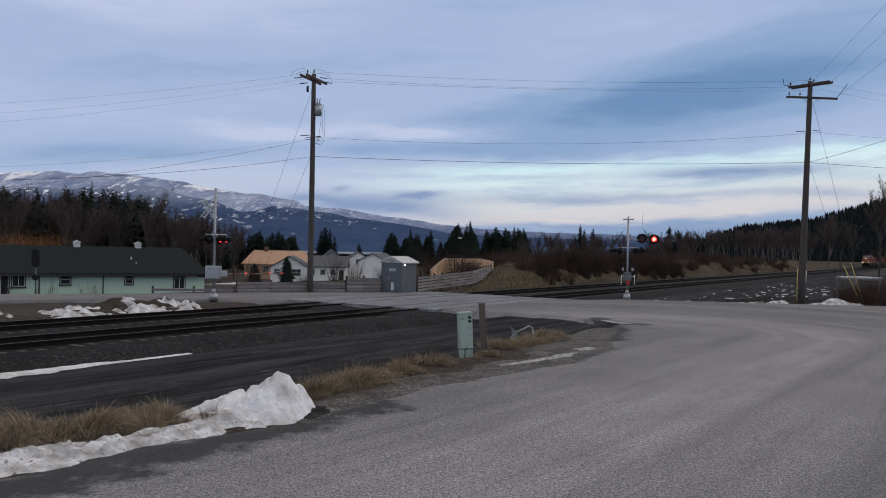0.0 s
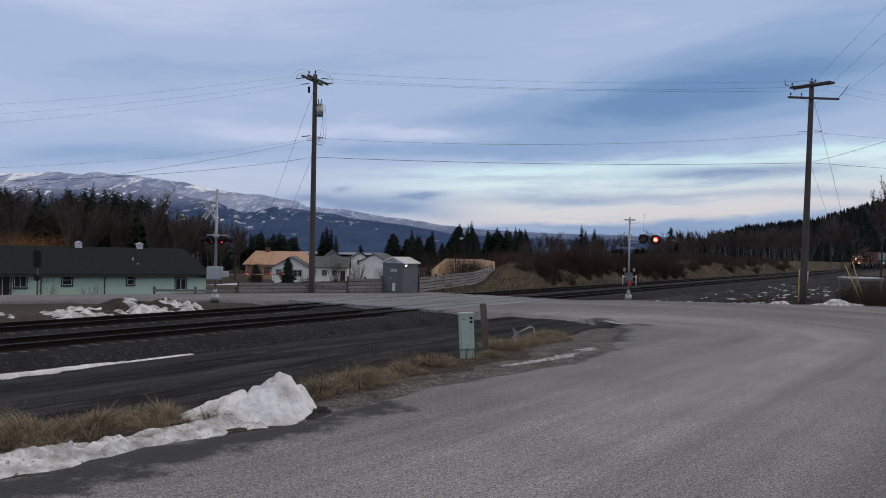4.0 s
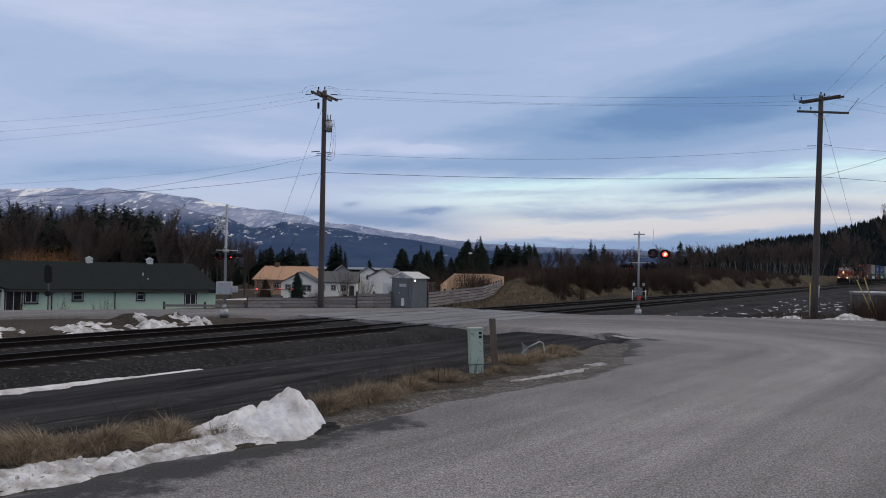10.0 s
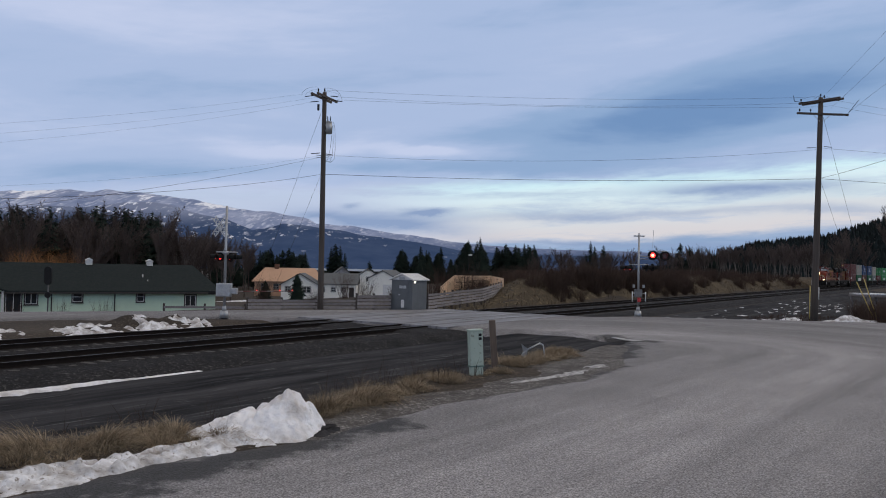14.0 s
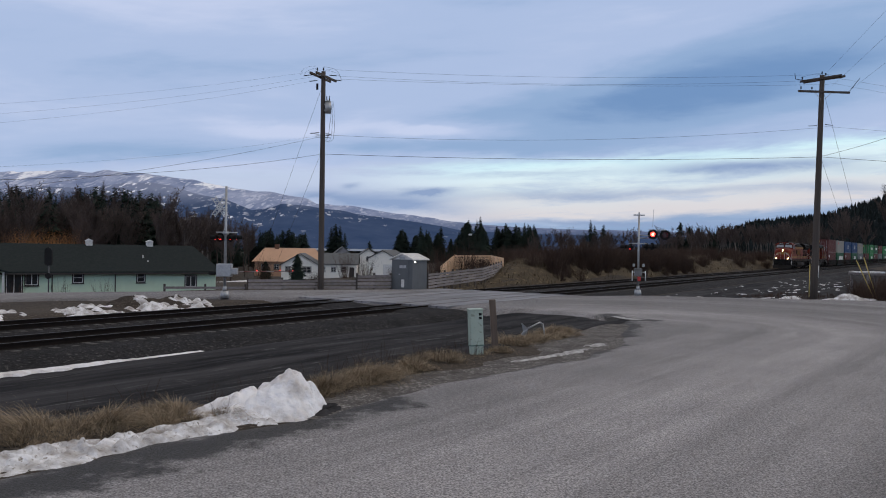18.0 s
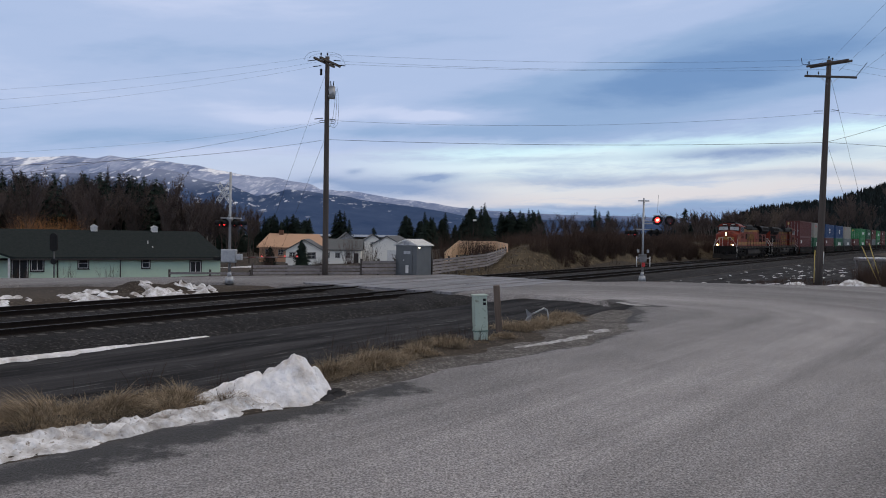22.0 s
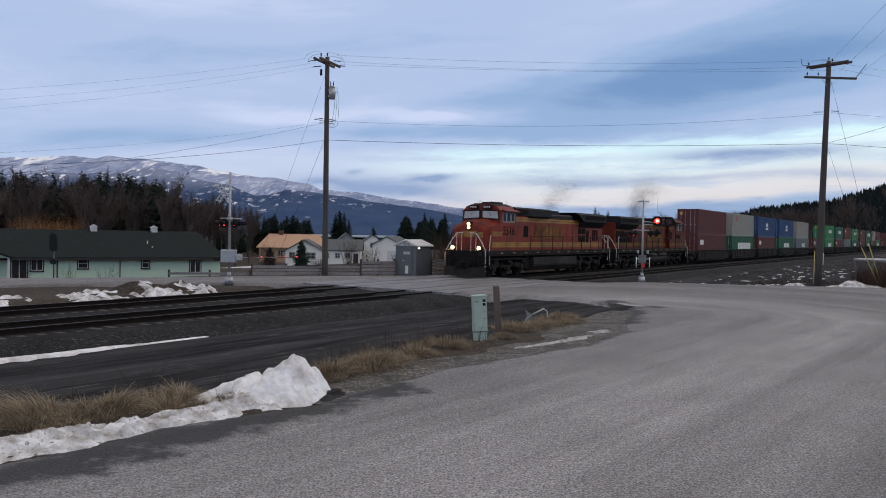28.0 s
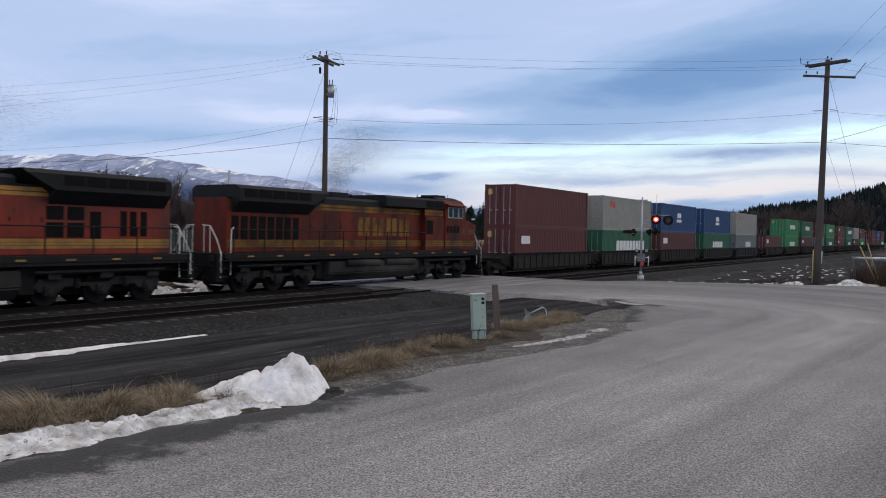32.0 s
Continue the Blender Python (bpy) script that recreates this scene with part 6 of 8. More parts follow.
def world_sheet(name, label, category, mat, x0, x1, y0, y1, step, thick, kind="stuff", base=None):
    """A lump or patch lying on the ground: thick(x, y) metres, kept where above zero."""
    xs, ys = np.arange(x0, x1 + step, step), np.arange(y0, y1 + step, step)
    X, Y = np.meshgrid(xs, ys, indexing="ij")
    T = thick(X, Y)
    S, Dd = X * U.x + Y * U.y, X * NV.x + Y * NV.y
    Z = (ground_z(S, Dd) if base is None else base(X, Y)) + np.clip(T, -0.06, 9)
    co = np.stack([X, Y, Z], -1).reshape(-1, 3)
    a, b = len(xs), len(ys)
    idx = np.arange(a * b).reshape(a, b)
    q = np.stack([idx[:-1, :-1], idx[1:, :-1], idx[1:, 1:], idx[:-1, 1:]], -1).reshape(-1, 4)
    k = T.ravel() > -0.004
    q = q[k[q].any(1)]
    used, inv = np.unique(q, return_inverse=True)
    me = bpy.data.meshes.new(name)
    me.from_pydata(co[used].tolist(), [], inv.reshape(-1, 4).tolist())
    me.polygons.foreach_set("use_smooth", [True] * len(me.polygons))
    me.update()
    return tagged(mesh_object(name, me, mat), label, category, kind=kind)


def line_distance(pts, X, Y):
    best = np.full(X.shape, 1e9)
    for (x0, y0), (x1, y1) in zip(pts, pts[1:]):
        ex, ey = x1 - x0, y1 - y0
        t = np.clip(((X - x0) * ex + (Y - y0) * ey) / (ex * ex + ey * ey), 0, 1)
        best = np.minimum(best, np.hypot(X - x0 - t * ex, Y - y0 - t * ey))
    return best


def build_snow():
    edge = [(-9.8, 1.2), (-7.2, 6.4), (-5.65, 9.9), (-4.78, 10.75), (-4.0, 11.80), (-3.3, 12.75), (-2.8, 13.3)]

    def ridge(X, Y):
        d = line_distance(edge, X, Y)
        w = 0.52 + 0.8 * (fractal(X, Y, 1.0, 3, 5) - 0.5) + 0.5 * (fractal(X, Y, 0.35, 2, 6) - 0.5)
        u = np.clip(d / w, 0, 2)
        dome = 0.12 * (1 - u ** 3)
        lumps = 0.18 * (fractal(X, Y, 0.6, 3, 33) - 0.5) + 0.08 * (np.abs(fractal(X, Y, 0.24, 3, 36) - 0.5) * 4 - 0.5) + 0.08 * (fractal(X, Y, 0.12, 2, 35) - 0.5)
        return dome + lumps * np.clip(1.35 - u, 0, 1) - 0.015
    world_sheet("snow_bank", "dirty old ploughed snow along the road edge", "snow", M_SNOW, -8.5, -2.0, 6.0, 14.6, 0.032, ridge)

    def pile(X, Y):
        h = np.interp(X, (-4.5, -4.1, -3.68, -3.25, -2.9, -2.58, -2.36, -2.16, -1.92), (0.0, 0.09, 0.24, 0.40, 0.56, 0.69, 0.62, 0.42, 0.0))
        mid = 13.72 + 0.22 * (X + 2.6)
        half = np.where(Y < mid, 0.80, 0.60) * (0.75 + 0.5 * smooth(0.0, 0.5, h))
        u = np.clip(np.abs(Y - mid) / half, 0, 1.3)
        body = h * np.cos(np.clip(u, 0, 1) * math.pi / 2) ** 1.15
        rough = 0.22 * (fractal(X, Y, 0.5, 2, 34) - 0.5) - 0.13 * np.exp(-(np.abs(fractal(X, Y, 0.42, 2, 9) - 0.5) / 0.05) ** 2) * 0.5 + 0.34 * (fractal(X, Y, 0.17, 2, 10) - 0.5) + 0.10 * (fractal(X, Y, 0.07, 2, 12) - 0.5)
        return body + rough * np.clip(h * 2.2, 0, 0.8) * np.clip(1.25 - u, 0, 1) - 0.05
    world_sheet("snow_pile", "heap of old ploughed snow beside dry grass", "snow", M_CLEANSNOW, -4.4, -1.7, 12.4, 14.9, 0.028, pile, kind="stuff")

    def clod(X, Y):
        r = np.hypot((X + 1.98) / 0.34, (Y - 13.75) / 0.62)
        return 0.07 * (1 - r ** 2) + 0.16 * (fractal(X, Y, 0.16, 3, 51) - 0.5) * np.clip(1.4 - r, 0, 1)
    world_sheet("dirt_clods", "clods of wet dark soil beside the snow heap", "soil", M_DIRT, -2.7, -1.4, 12.8, 14.8, 0.03, clod)

    seam = [(-16.0, 8.0), (-9.9, 17.6), (-9.43, 18.7), (-8.76, 19.9), (-7.8, 21.8), (-7.0, 23.2)]

    def strip_snow(X, Y):
        u = line_distance(seam, X, Y)
        w = (0.72 - 0.54 * smooth(17, 23.4, Y)) * (0.20 + 1.4 * fractal(X, Y, 0.9, 3, 61)) + 0.45 * (fractal(X, Y, 0.3, 3, 63) - 0.5)
        T = 0.06 * (1 - (u / np.maximum(w, 0.03)) ** 2) + 0.03 * (fractal(X, Y, 0.3, 3, 64) - 0.5)
        return np.where(T > -0.02, T + 0.09, -0.05)
    world_sheet("snow_strip", "thin strip of old snow along the ballast", "snow", M_CLEANSNOW, -16, -6, 8, 24, 0.06, strip_snow)

    kerb = [(1.75, 19.9), (2.55, 20.65), (3.45, 21.7), (4.25, 23.0), (4.9, 24.2)]

    def slush(X, Y):
        u = line_distance(kerb, X, Y) / (0.16 + 0.12 * smooth(19.6, 21.5, Y))
        n = 0.7 * fractal(X, Y, 0.55, 4, 71) + 0.3 * fractal(X, Y, 0.13, 3, 17)
        return np.clip(0.030 * (1 - u ** 2) + 0.16 * (n - 0.50), -0.05, 0.05) - 0.008 + 0.03 * smooth(0.6, 0.0, u)
    world_sheet("slush", "thin icy slush along the road edge", "snow", M_SLUSH, 0.2, 5.4, 17.4, 24.4, 0.035, slush)

    def mound(X, Y):
        s, d = X * U.x + Y * U.y, X * NV.x + Y * NV.y
        r = np.hypot((s - 24.6) / 3.2, (d - 32.4) / 1.0)
        return 0.40 * (1 - r ** 2) * (0.5 + 1.0 * fractal(X, Y, 0.8, 3, 13)) + 0.5 * (fractal(X, Y, 0.5, 3, 15) - 0.5) * (r < 1) - 0.06
    world_sheet("dirt_mound", "mound of dark dirt and rubble with snow", "dirt mound", M_GROUND, -19, -10, 33, 42, 0.12, mound, kind="stuff")

    def far_snow(X, Y):
        s, d = X * U.x + Y * U.y, X * NV.x + Y * NV.y
        n = fractal(s, d * 1.6, 1.1, 5, 81)
        m = smooth(29.6, 30.6, d) * (1 - smooth(33.0, 34.4, d)) * (1 - smooth(26.5, 28.5, s))
        f = 0.60 * (n - 0.70) + 0.62 * (fractal(X, Y, 0.45, 3, 83) - 0.5) - 0.3 * (1 - m) + 0.16 * np.exp(-((s - 24.0) / 2.5) ** 2) * m
        return np.where(f > 0, f + np.maximum(mound(X, Y), 0), f)
    world_sheet("far_snow_patches", "melting snow patches beyond the rails", "snow", M_SNOW, -24, -9, 24, 40, 0.10, far_snow)

    def flecks(X, Y):
        s, d = X * U.x + Y * U.y, X * NV.x + Y * NV.y
        n = fractal(s * 0.6, d * 2.0, 0.9, 3, 91)
        m = smooth(50, 54, s) * smooth(7, 9.5, d) * (1 - smooth(17, 18.5, d))
        clump = 0.25 * (fractal(s, d, 7, 2, 92) - 0.5)
        return 0.30 * (n - 0.628 + clump) - 0.25 * (1 - m)
    world_sheet("snow_flecks", "scattered snow remnants on dark gravel", "snow", M_SNOW, 14, 46, 44, 96, 0.13, flecks)

    def heap(X, Y):
        n = fractal(X, Y, 0.9, 4, 95)
        a = 0.40 * (1 - np.hypot((X - 27.0) / 1.9, (Y - 53.4) / 0.8) ** 2)
        b = 0.25 * (1 - np.hypot((X - 23.7) / 1.0, (Y - 54.0) / 0.6) ** 2)
        return np.maximum(a, b) * (0.55 + 0.9 * n) + 0.40 * (n - 0.5) * (np.maximum(a, b) > -0.1) + 0.01
    world_sheet("snow_heap", "low heaps of dirty snow by the pole", "snow pile", M_SNOW, 22, 29.5, 52, 55, 0.10, heap)

    def wet_snow(X, Y):
        n = fractal(X, Y * 0.6, 0.7, 3, 106)
        e = 1 - (line_distance([(7.3, 33.7), (7.8, 32.6), (8.3, 32.4)], X, Y) / 0.32) ** 2
        return np.clip(0.03 * (e - 0.8 + 2.6 * (n - 0.5)), -0.03, 0.012)
    world_sheet("slush", "remnants of icy slush on wet asphalt", "snow", M_SLUSH, 6.0, 9.0, 30.5, 35, 0.06, wet_snow, base=lambda X, Y: 0 * X + 0.008)

    def lawn(X, Y):
        r = np.hypot((X + 29.0) / 3.6, (Y - 119.0) / 8.0)
        return 0.10 * (1 - r ** 2) + 0.30 * (fractal(X, Y, 3.0, 4, 121) - 0.5)
    world_sheet("lawn_snow", "patch of old snow on a lawn", "snow", M_SNOW, -34, -24, 108, 130, 0.35, lawn)

    def gravel(X, Y):
        d = inside(ROAD, X, Y) * -1
        n = fractal(X, Y, 1.2, 4, 111)
        reach = 0.8 + 1.9 * smooth(21, 25, Y)
        return 0.02 - 0.10 * smooth(reach, reach + 0.8, d + 1.2 * (n - 0.5) + 6.0 * smooth(29.5, 32.0, Y)) + 0.012 * (n - 0.5)
    world_sheet("roadside_gravel", "loose grey gravel along the road edge", "gravel", M_GRAVEL, -4, 8, 13, 38, 0.12, gravel)


build_snow()


def blades(name, label, mat, spots, lean=0.35, width=0.006, seed=1):
    """Grass as one object: spots are (x, y, radius, count, length)."""
    rng = np.random.RandomState(seed)
    V, F = [], []
    for x, y, r, n, ln in spots:
        a, q = rng.uniform(0, 6.283, n), r * np.sqrt(rng.rand(n))
        sway, way = abs(rng.normal(0, 0.45)) * min(1.0, lean), rng.uniform(0, 6.283)
        wx, wy = sway * math.cos(way), sway * math.sin(way)
        px, py = x + q * np.cos(a), y + q * np.sin(a)
        pz = ground_z(px * U.x + py * U.y, px * NV.x + py * NV.y) - 0.02
        for i in range(n):
            h = ln * rng.uniform(0.45, 1.15) * (1.1 - 0.45 * q[i] / r)
            b = a[i] + rng.normal(0, 1.1)
            k = abs(rng.normal(0, lean)) + 0.08 + 0.3 * lean * q[i] / r
            dx, dy = math.cos(b), math.sin(b)
            w = width * rng.uniform(0.7, 1.4)
            v = rng.uniform(0, 3.1416)
            sx, sy = math.cos(v) * w, math.sin(v) * w
            j = len(V)
            for f, ww in ((0.0, 1.0), (0.45, 0.85), (0.78, 0.6)):
                out, rise = k * h * f ** 1.7, h * (f - 0.38 * min(1.4, k) * f * f)
                cx, cy, cz = px[i] + dx * out + wx * h * f ** 1.7, py[i] + dy * out + wy * h * f ** 1.7, pz[i] + rise
                V += [(cx - sx * ww, cy - sy * ww, cz), (cx + sx * ww, cy + sy * ww, cz)]
            V.append((px[i] + (dx * k + wx) * h, py[i] + (dy * k + wy) * h, pz[i] + h * max(0.06, 1 - 0.5 * k)))
            F += [(j, j + 1, j + 3, j + 2), (j + 2, j + 3, j + 5, j + 4), (j + 4, j + 5, j + 6)]
    me = bpy.data.meshes.new(name)
    me.from_pydata(V, [], F)
    return tagged(mesh_object(name, me, mat), label, "grass", kind="stuff")


def build_grass():
    rng = random.Random(8)
    spots = []

    def along(x0, y0, x1, y1, n, depth, cnt, ln):
        for _ in range(n):
            t = rng.random()
            off = rng.uniform(0, depth)
            k = rng.choice((0.3, 0.5, 0.75, 1.0, 1.3))
            spots.append((x0 + (x1 - x0) * t - off * 0.5, y0 + (y1 - y0) * t + off, rng.uniform(0.08, 0.24) * (0.6 + 0.6 * k), int(cnt * 2.4 * rng.uniform(0.8, 1.9) * k), ln * k))
    along(-8.6, 7.8, -6.3, 11.2, 9, 0.8, 150, 0.44)
    along(-6.15, 11.2, -5.75, 11.75, 5, 0.3, 170, 0.46)
    along(-5.35, 11.95, -4.45, 12.45, 7, 0.3, 210, 0.52)
    along(-4.2, 12.75, -3.5, 13.05, 5, 0.25, 170, 0.38)
    along(-7.2, 9.3, -4.0, 12.6, 34, 0.8, 90, 0.32)
    along(-2.2, 15.4, -0.3, 17.9, 15, 0.8, 170, 0.48)
    along(-2.3, 15.0, -1.2, 16.6, 12, 0.5, 150, 0.50)
    along(-0.5, 18.0, 0.7, 20.2, 12, 0.9, 130, 0.36)
    along(0.9, 20.6, 2.0, 22.0, 9, 0.7, 90, 0.28)
    along(2.2, 22.6, 4.7, 26.6, 60, 1.5, 130, 0.32)
    along(3.9, 26.4, 5.3, 29.5, 14, 1.0, 80, 0.20)
    blades("dry_grass", "tufts of dry straw-coloured grass on the verge", M_GRASS, spots, lean=0.95, width=0.0034, seed=2)
    mats = [(x + rng.uniform(-0.2, 0.2), y + rng.uniform(-0.2, 0.3), r * 2.1, int(n * 0.22), ln * 0.6) for x, y, r, n, ln in spots]
    blades("matted_grass", "flattened dead grass matted between the tufts", M_MATTED, mats, lean=2.4, width=0.0045, seed=5)
    tall = []
    for _ in range(95):
        t = rng.random()
        tall.append((-2.6 + 3.6 * t + rng.uniform(-0.4, 0.4), 16.4 + 4.6 * t + rng.uniform(0, 1.2), 0.12, 3, rng.uniform(0.6, 1.0)))
    for _ in range(26):
        tall.append((rng.uniform(-6.5, -2.8), rng.uniform(12.8, 15.0), 0.12, 3, rng.uniform(0.5, 0.9)))
    blades("grass_stalks", "thin dead grass stalks standing in the verge", M_BRUSH, tall, lean=0.25, width=0.004, seed=3)
    bank = []
    for _ in range(1500):
        s, d = rng.uniform(47, 210), rng.uniform(30.2, 38.5)
        p = at(s, d)
        bank.append((p.x, p.y, 0.55, 9, rng.uniform(0.35, 0.7)))
    for _ in range(260):
        s, d = rng.uniform(20, 44), rng.uniform(45, 50)
        p = at(s, d)
        bank.append((p.x, p.y, 0.6, 7, rng.uniform(0.3, 0.55)))
    blades("bank_grass", "long dry grass on the trackside bank", M_GRASS2, bank, lean=0.5, width=0.022, seed=4)
    me = grid_mesh("bank", spaced((46, 120, 1.0), (120, 340, 5)), spaced((29.6, 40, 0.7), (40, 56, 2.0)), lambda S, Dd: ground_z(S, Dd) + 0.03 - 0.2 * (1 - smooth(29.8, 31.0, Dd)))
    tagged(mesh_object("bank", me, M_BANKGRASS), "dry grassy bank beside the railway", "bank", kind="structure")
    # straw-coloured stubble round the right-hand pole
    rough = []
    for _ in range(160):
        x, y = rng.uniform(22.5, 34), rng.uniform(52.6, 62)
        rough.append((x, y, 0.4, 10, rng.uniform(0.25, 0.6)))
    blades("rough_grass", "rough brown weeds by the utility pole", M_BRUSH, rough, lean=0.4, width=0.012, seed=6)


M_MATTED = material("matted_dead_grass", (0.15, 0.125, 0.098), (0.060, 0.050, 0.042), 0.95, scale=2.0, spread=0.9, by_island=0.4, spec=0.1)
M_GRASS2 = material("bleached_bank_grass", (0.135, 0.103, 0.065), (0.058, 0.044, 0.031), 0.95, scale=0.15, spread=0.7)
build_grass()


def build_right_side():
    t = thing("snow_covered_platform", "low dark timber platform with snow on top", "platform", Matrix.Translation((30.5, 57.5, -0.3)) @ Matrix.Rotation(radians(12), 4, "Z"))
    bm = B()
    box(bm, 0, 2.4, 0, 2.0, 1.62, 1.76, 0.01)
    part("deck", bm, M_WOODGREY, t)
    for x in (0.1, 2.15):
        for y in (0.1, 1.8):
            bm = B()
            box(bm, x, x + 0.14, y, y + 0.14, -0.3, 1.62)
            part("leg", bm, M_WOODGREY, t)
    bm = B()
    box(bm, 0.02, 2.38, 0.02, 1.98, 1.76, 1.86, 0.04)
    part("snow_cover", bm, M_SNOW, t, "layer of clean snow")
    yel = material("yellow_guard", (0.55, 0.42, 0.10), (0.45, 0.34, 0.10), 0.5)
    for x0, y0, x1, z1 in ((24.5, 53.55, 24.52, 2.1), (29.35, 54.2, 28.45, 2.6), (29.05, 54.0, 27.85, 2.4)):
        g = thing("guy_marker", "yellow plastic guy-wire marker tube", "guy marker", Matrix.Translation((x0, y0, 0)), group="guy markers")
        bm = B()
        tube(bm, (0, -0.03, -0.1), (x1 - x0, -0.03, z1), 0.03, seg=8)
        part("tube", bm, yel, g)
    # willow thicket behind the green house
    w = thing("willow_bush", "orange-twigged leafless willow thicket", "shrub")
    me = brush_mesh("brushwood", 77, 5.4, 7.6, 1500, 0.018)
    me.materials.append(M_WILLOW)
    share("brushwood", me, w, Matrix.Translation(foot(-58, 116)))
    # small leafless bushes against the green house
    for i, (x, y, sc) in enumerate(((-30.0, 70.6, 1.25), (-35.9, 67.6, 0.75), (-31.2, 65.9, 0.5))):
        b = thing("bush", "small leafless bush against the house wall", "shrub", Matrix.Translation((x, y, -2.35)))
        me = brush_mesh("brushwood", 60 + i, 1.0 * sc, 2.0, 34, 0.013)
        me.materials.append(M_BRUSH)
        share("brushwood", me, b, Matrix.Identity(4))
    # yard lamp by the cedar fence
    l = thing("yard_lamp", "thin dark pole with a small white lamp head", "street lamp", Matrix.Translation((3.0, 92, 0.6)))
    bm = B()
    tube(bm, (0, 0, -0.5), (0, 0, 3.7), 0.05, 0.04, 8)
    part("pole", bm, M_BLACK, l)
    bm = B()
    box(bm, -0.05, 0.35, -0.1, 0.1, 3.6, 3.8, 0.03)
    part("lamp_head", bm, M_WHITEP, l)
    rng = random.Random(9)
    # dark yew-like conifers in the yards
    for x, y, h in ((-20.6, 114, 3.9), (4.9, 82.2, 1.9), (-33, 150, 4.0)):
        c = conifer(h, 90 + int(h * 10), 0.34, "small dark garden spruce", 22)
        c.matrix_basis = Matrix.Translation(foot(x, y))
    for x, y, h in ((-15.5, 128, 4.5), (-11.5, 122, 3.5), (-25, 112, 3.4), (0.2, 80, 3.2), (2.4, 79, 3.0), (-1.0, 76, 3.0), (-0.2, 84, 3.4)):
        b = thing("bush", "leafless brown garden bush", "shrub", Matrix.Translation(foot(x, y)))
        me = brush_mesh("brushwood", int(abs(x) * 7 + y), 1.5, h, 90, 0.018)
        me.materials.append(M_BRUSH)
        share("brushwood", me, b, Matrix.Identity(4))


build_right_side()


# ---- the train ----
M_ORANGE = material("faded_orange_paint", (0.222, 0.0215, 0.0055), (0.140, 0.0150, 0.0052), 0.55, scale=1.3, spread=0.8, stretch=(1, 1, 0.45), speck=(0.075, 0.021, 0.014), speck_scale=6, speck_amount=0.32, bump=0.05, spec=0.3, dirt=(0.034, 0.010, 0.0070), dirt_scale=0.8, dirt_amount=0.44)
M_ORANGE_SOOTY = material("sooty_orange_paint", (0.160, 0.0165, 0.0052), (0.088, 0.0105, 0.0046), 0.65, scale=1.1, spread=0.8, stretch=(1, 1, 0.4), speck=(0.050, 0.016, 0.012), speck_scale=5, speck_amount=0.4, bump=0.05, spec=0.2, dirt=(0.018, 0.0075, 0.0062), dirt_scale=0.7, dirt_amount=0.62)
M_YELLOW_SOOTY = material("sooty_yellow_stripe", (0.24, 0.12, 0.016), (0.12, 0.060, 0.012), 0.7, scale=1.5, spec=0.2, dirt=(0.040, 0.022, 0.012), dirt_scale=0.9, dirt_amount=0.65)
M_LBLACK = material("sooty_black_paint", (0.006, 0.0065, 0.0075), (0.012, 0.012, 0.0135), 0.7, scale=2, spec=0.2)
M_YELLOW = material("faded_yellow_stripe", (0.36, 0.185, 0.018), (0.20, 0.098, 0.014), 0.55, scale=1.5, dirt=(0.09, 0.045, 0.02), dirt_scale=0.9, dirt_amount=0.4)
M_UNDER = material("grimy_undercarriage", (0.006, 0.0056, 0.0054), (0.012, 0.011, 0.0105), 0.85, scale=3, spec=0.15)
M_TRUCK = material("dusty_cast_truck", (0.030, 0.027, 0.025), (0.013, 0.012, 0.0115), 0.85, scale=3, spec=0.15)
M_TANK = material("dusty_fuel_tank", (0.052, 0.044, 0.040), (0.024, 0.021, 0.020), 0.8, scale=1.1, spec=0.15, dirt=(0.010, 0.009, 0.009), dirt_scale=0.5, dirt_amount=0.5)
M_HANDRAIL = material("white_handrail", (0.62, 0.60, 0.56), (0.5, 0.48, 0.45), 0.5)
# the reflected sky is put into the windscreen glass as a pale base colour
M_CABGLASS = material("pale_reflection_glass", (0.36, 0.37, 0.36), (0.27, 0.28, 0.27), 0.12, scale=1, spec=0.8)
M_HEADLAMP = material("burning_headlamp", (1.0, 0.9, 0.7), rough=0.3, emit=(1.0, 0.62, 0.26), emit_strength=9.0)
M_DARKGLASS = material("dark_cab_glass", (0.006, 0.007, 0.008), (0.012, 0.013, 0.014), 0.2, scale=2, spec=0.25)
M_INTAKE = material("dark_grille", (0.004, 0.004, 0.0045), (0.008, 0.0075, 0.0075), 0.85, scale=4, spec=0.1)
M_PLOW = material("dusty_plow", (0.010, 0.0092, 0.0088), (0.022, 0.0195, 0.0178), 0.85, scale=2, spec=0.2)
M_NUMBER = material("number_black", (0.010, 0.008, 0.008), rough=0.9, spec=0.1)
M_DECK = material("dark_sill", (0.008, 0.0075, 0.0075), (0.015, 0.0135, 0.013), 0.75, scale=3, spec=0.15)
LOCO_LEN = 22.3
TRAIN = []


def train_s(t):
    """Place of the first coupler along the track at t seconds."""
    return 20.991 + 10.8667 * (30 - t) - 0.00753 * (30 - t) ** 2


def car_pose(s, length):
    a, _ = on_track(s + 0.18 * length)
    b, _ = on_track(s + 0.82 * length)
    h = math.atan2(b.x - a.x, b.y - a.y)
    p = a - (b - a).normalized() * 0.18 * length
    return Matrix.Translation(p) @ Matrix.Rotation(-h, 4, "Z")


def mirrored(fn):
    for sg in (-1, 1):
        fn(sg)


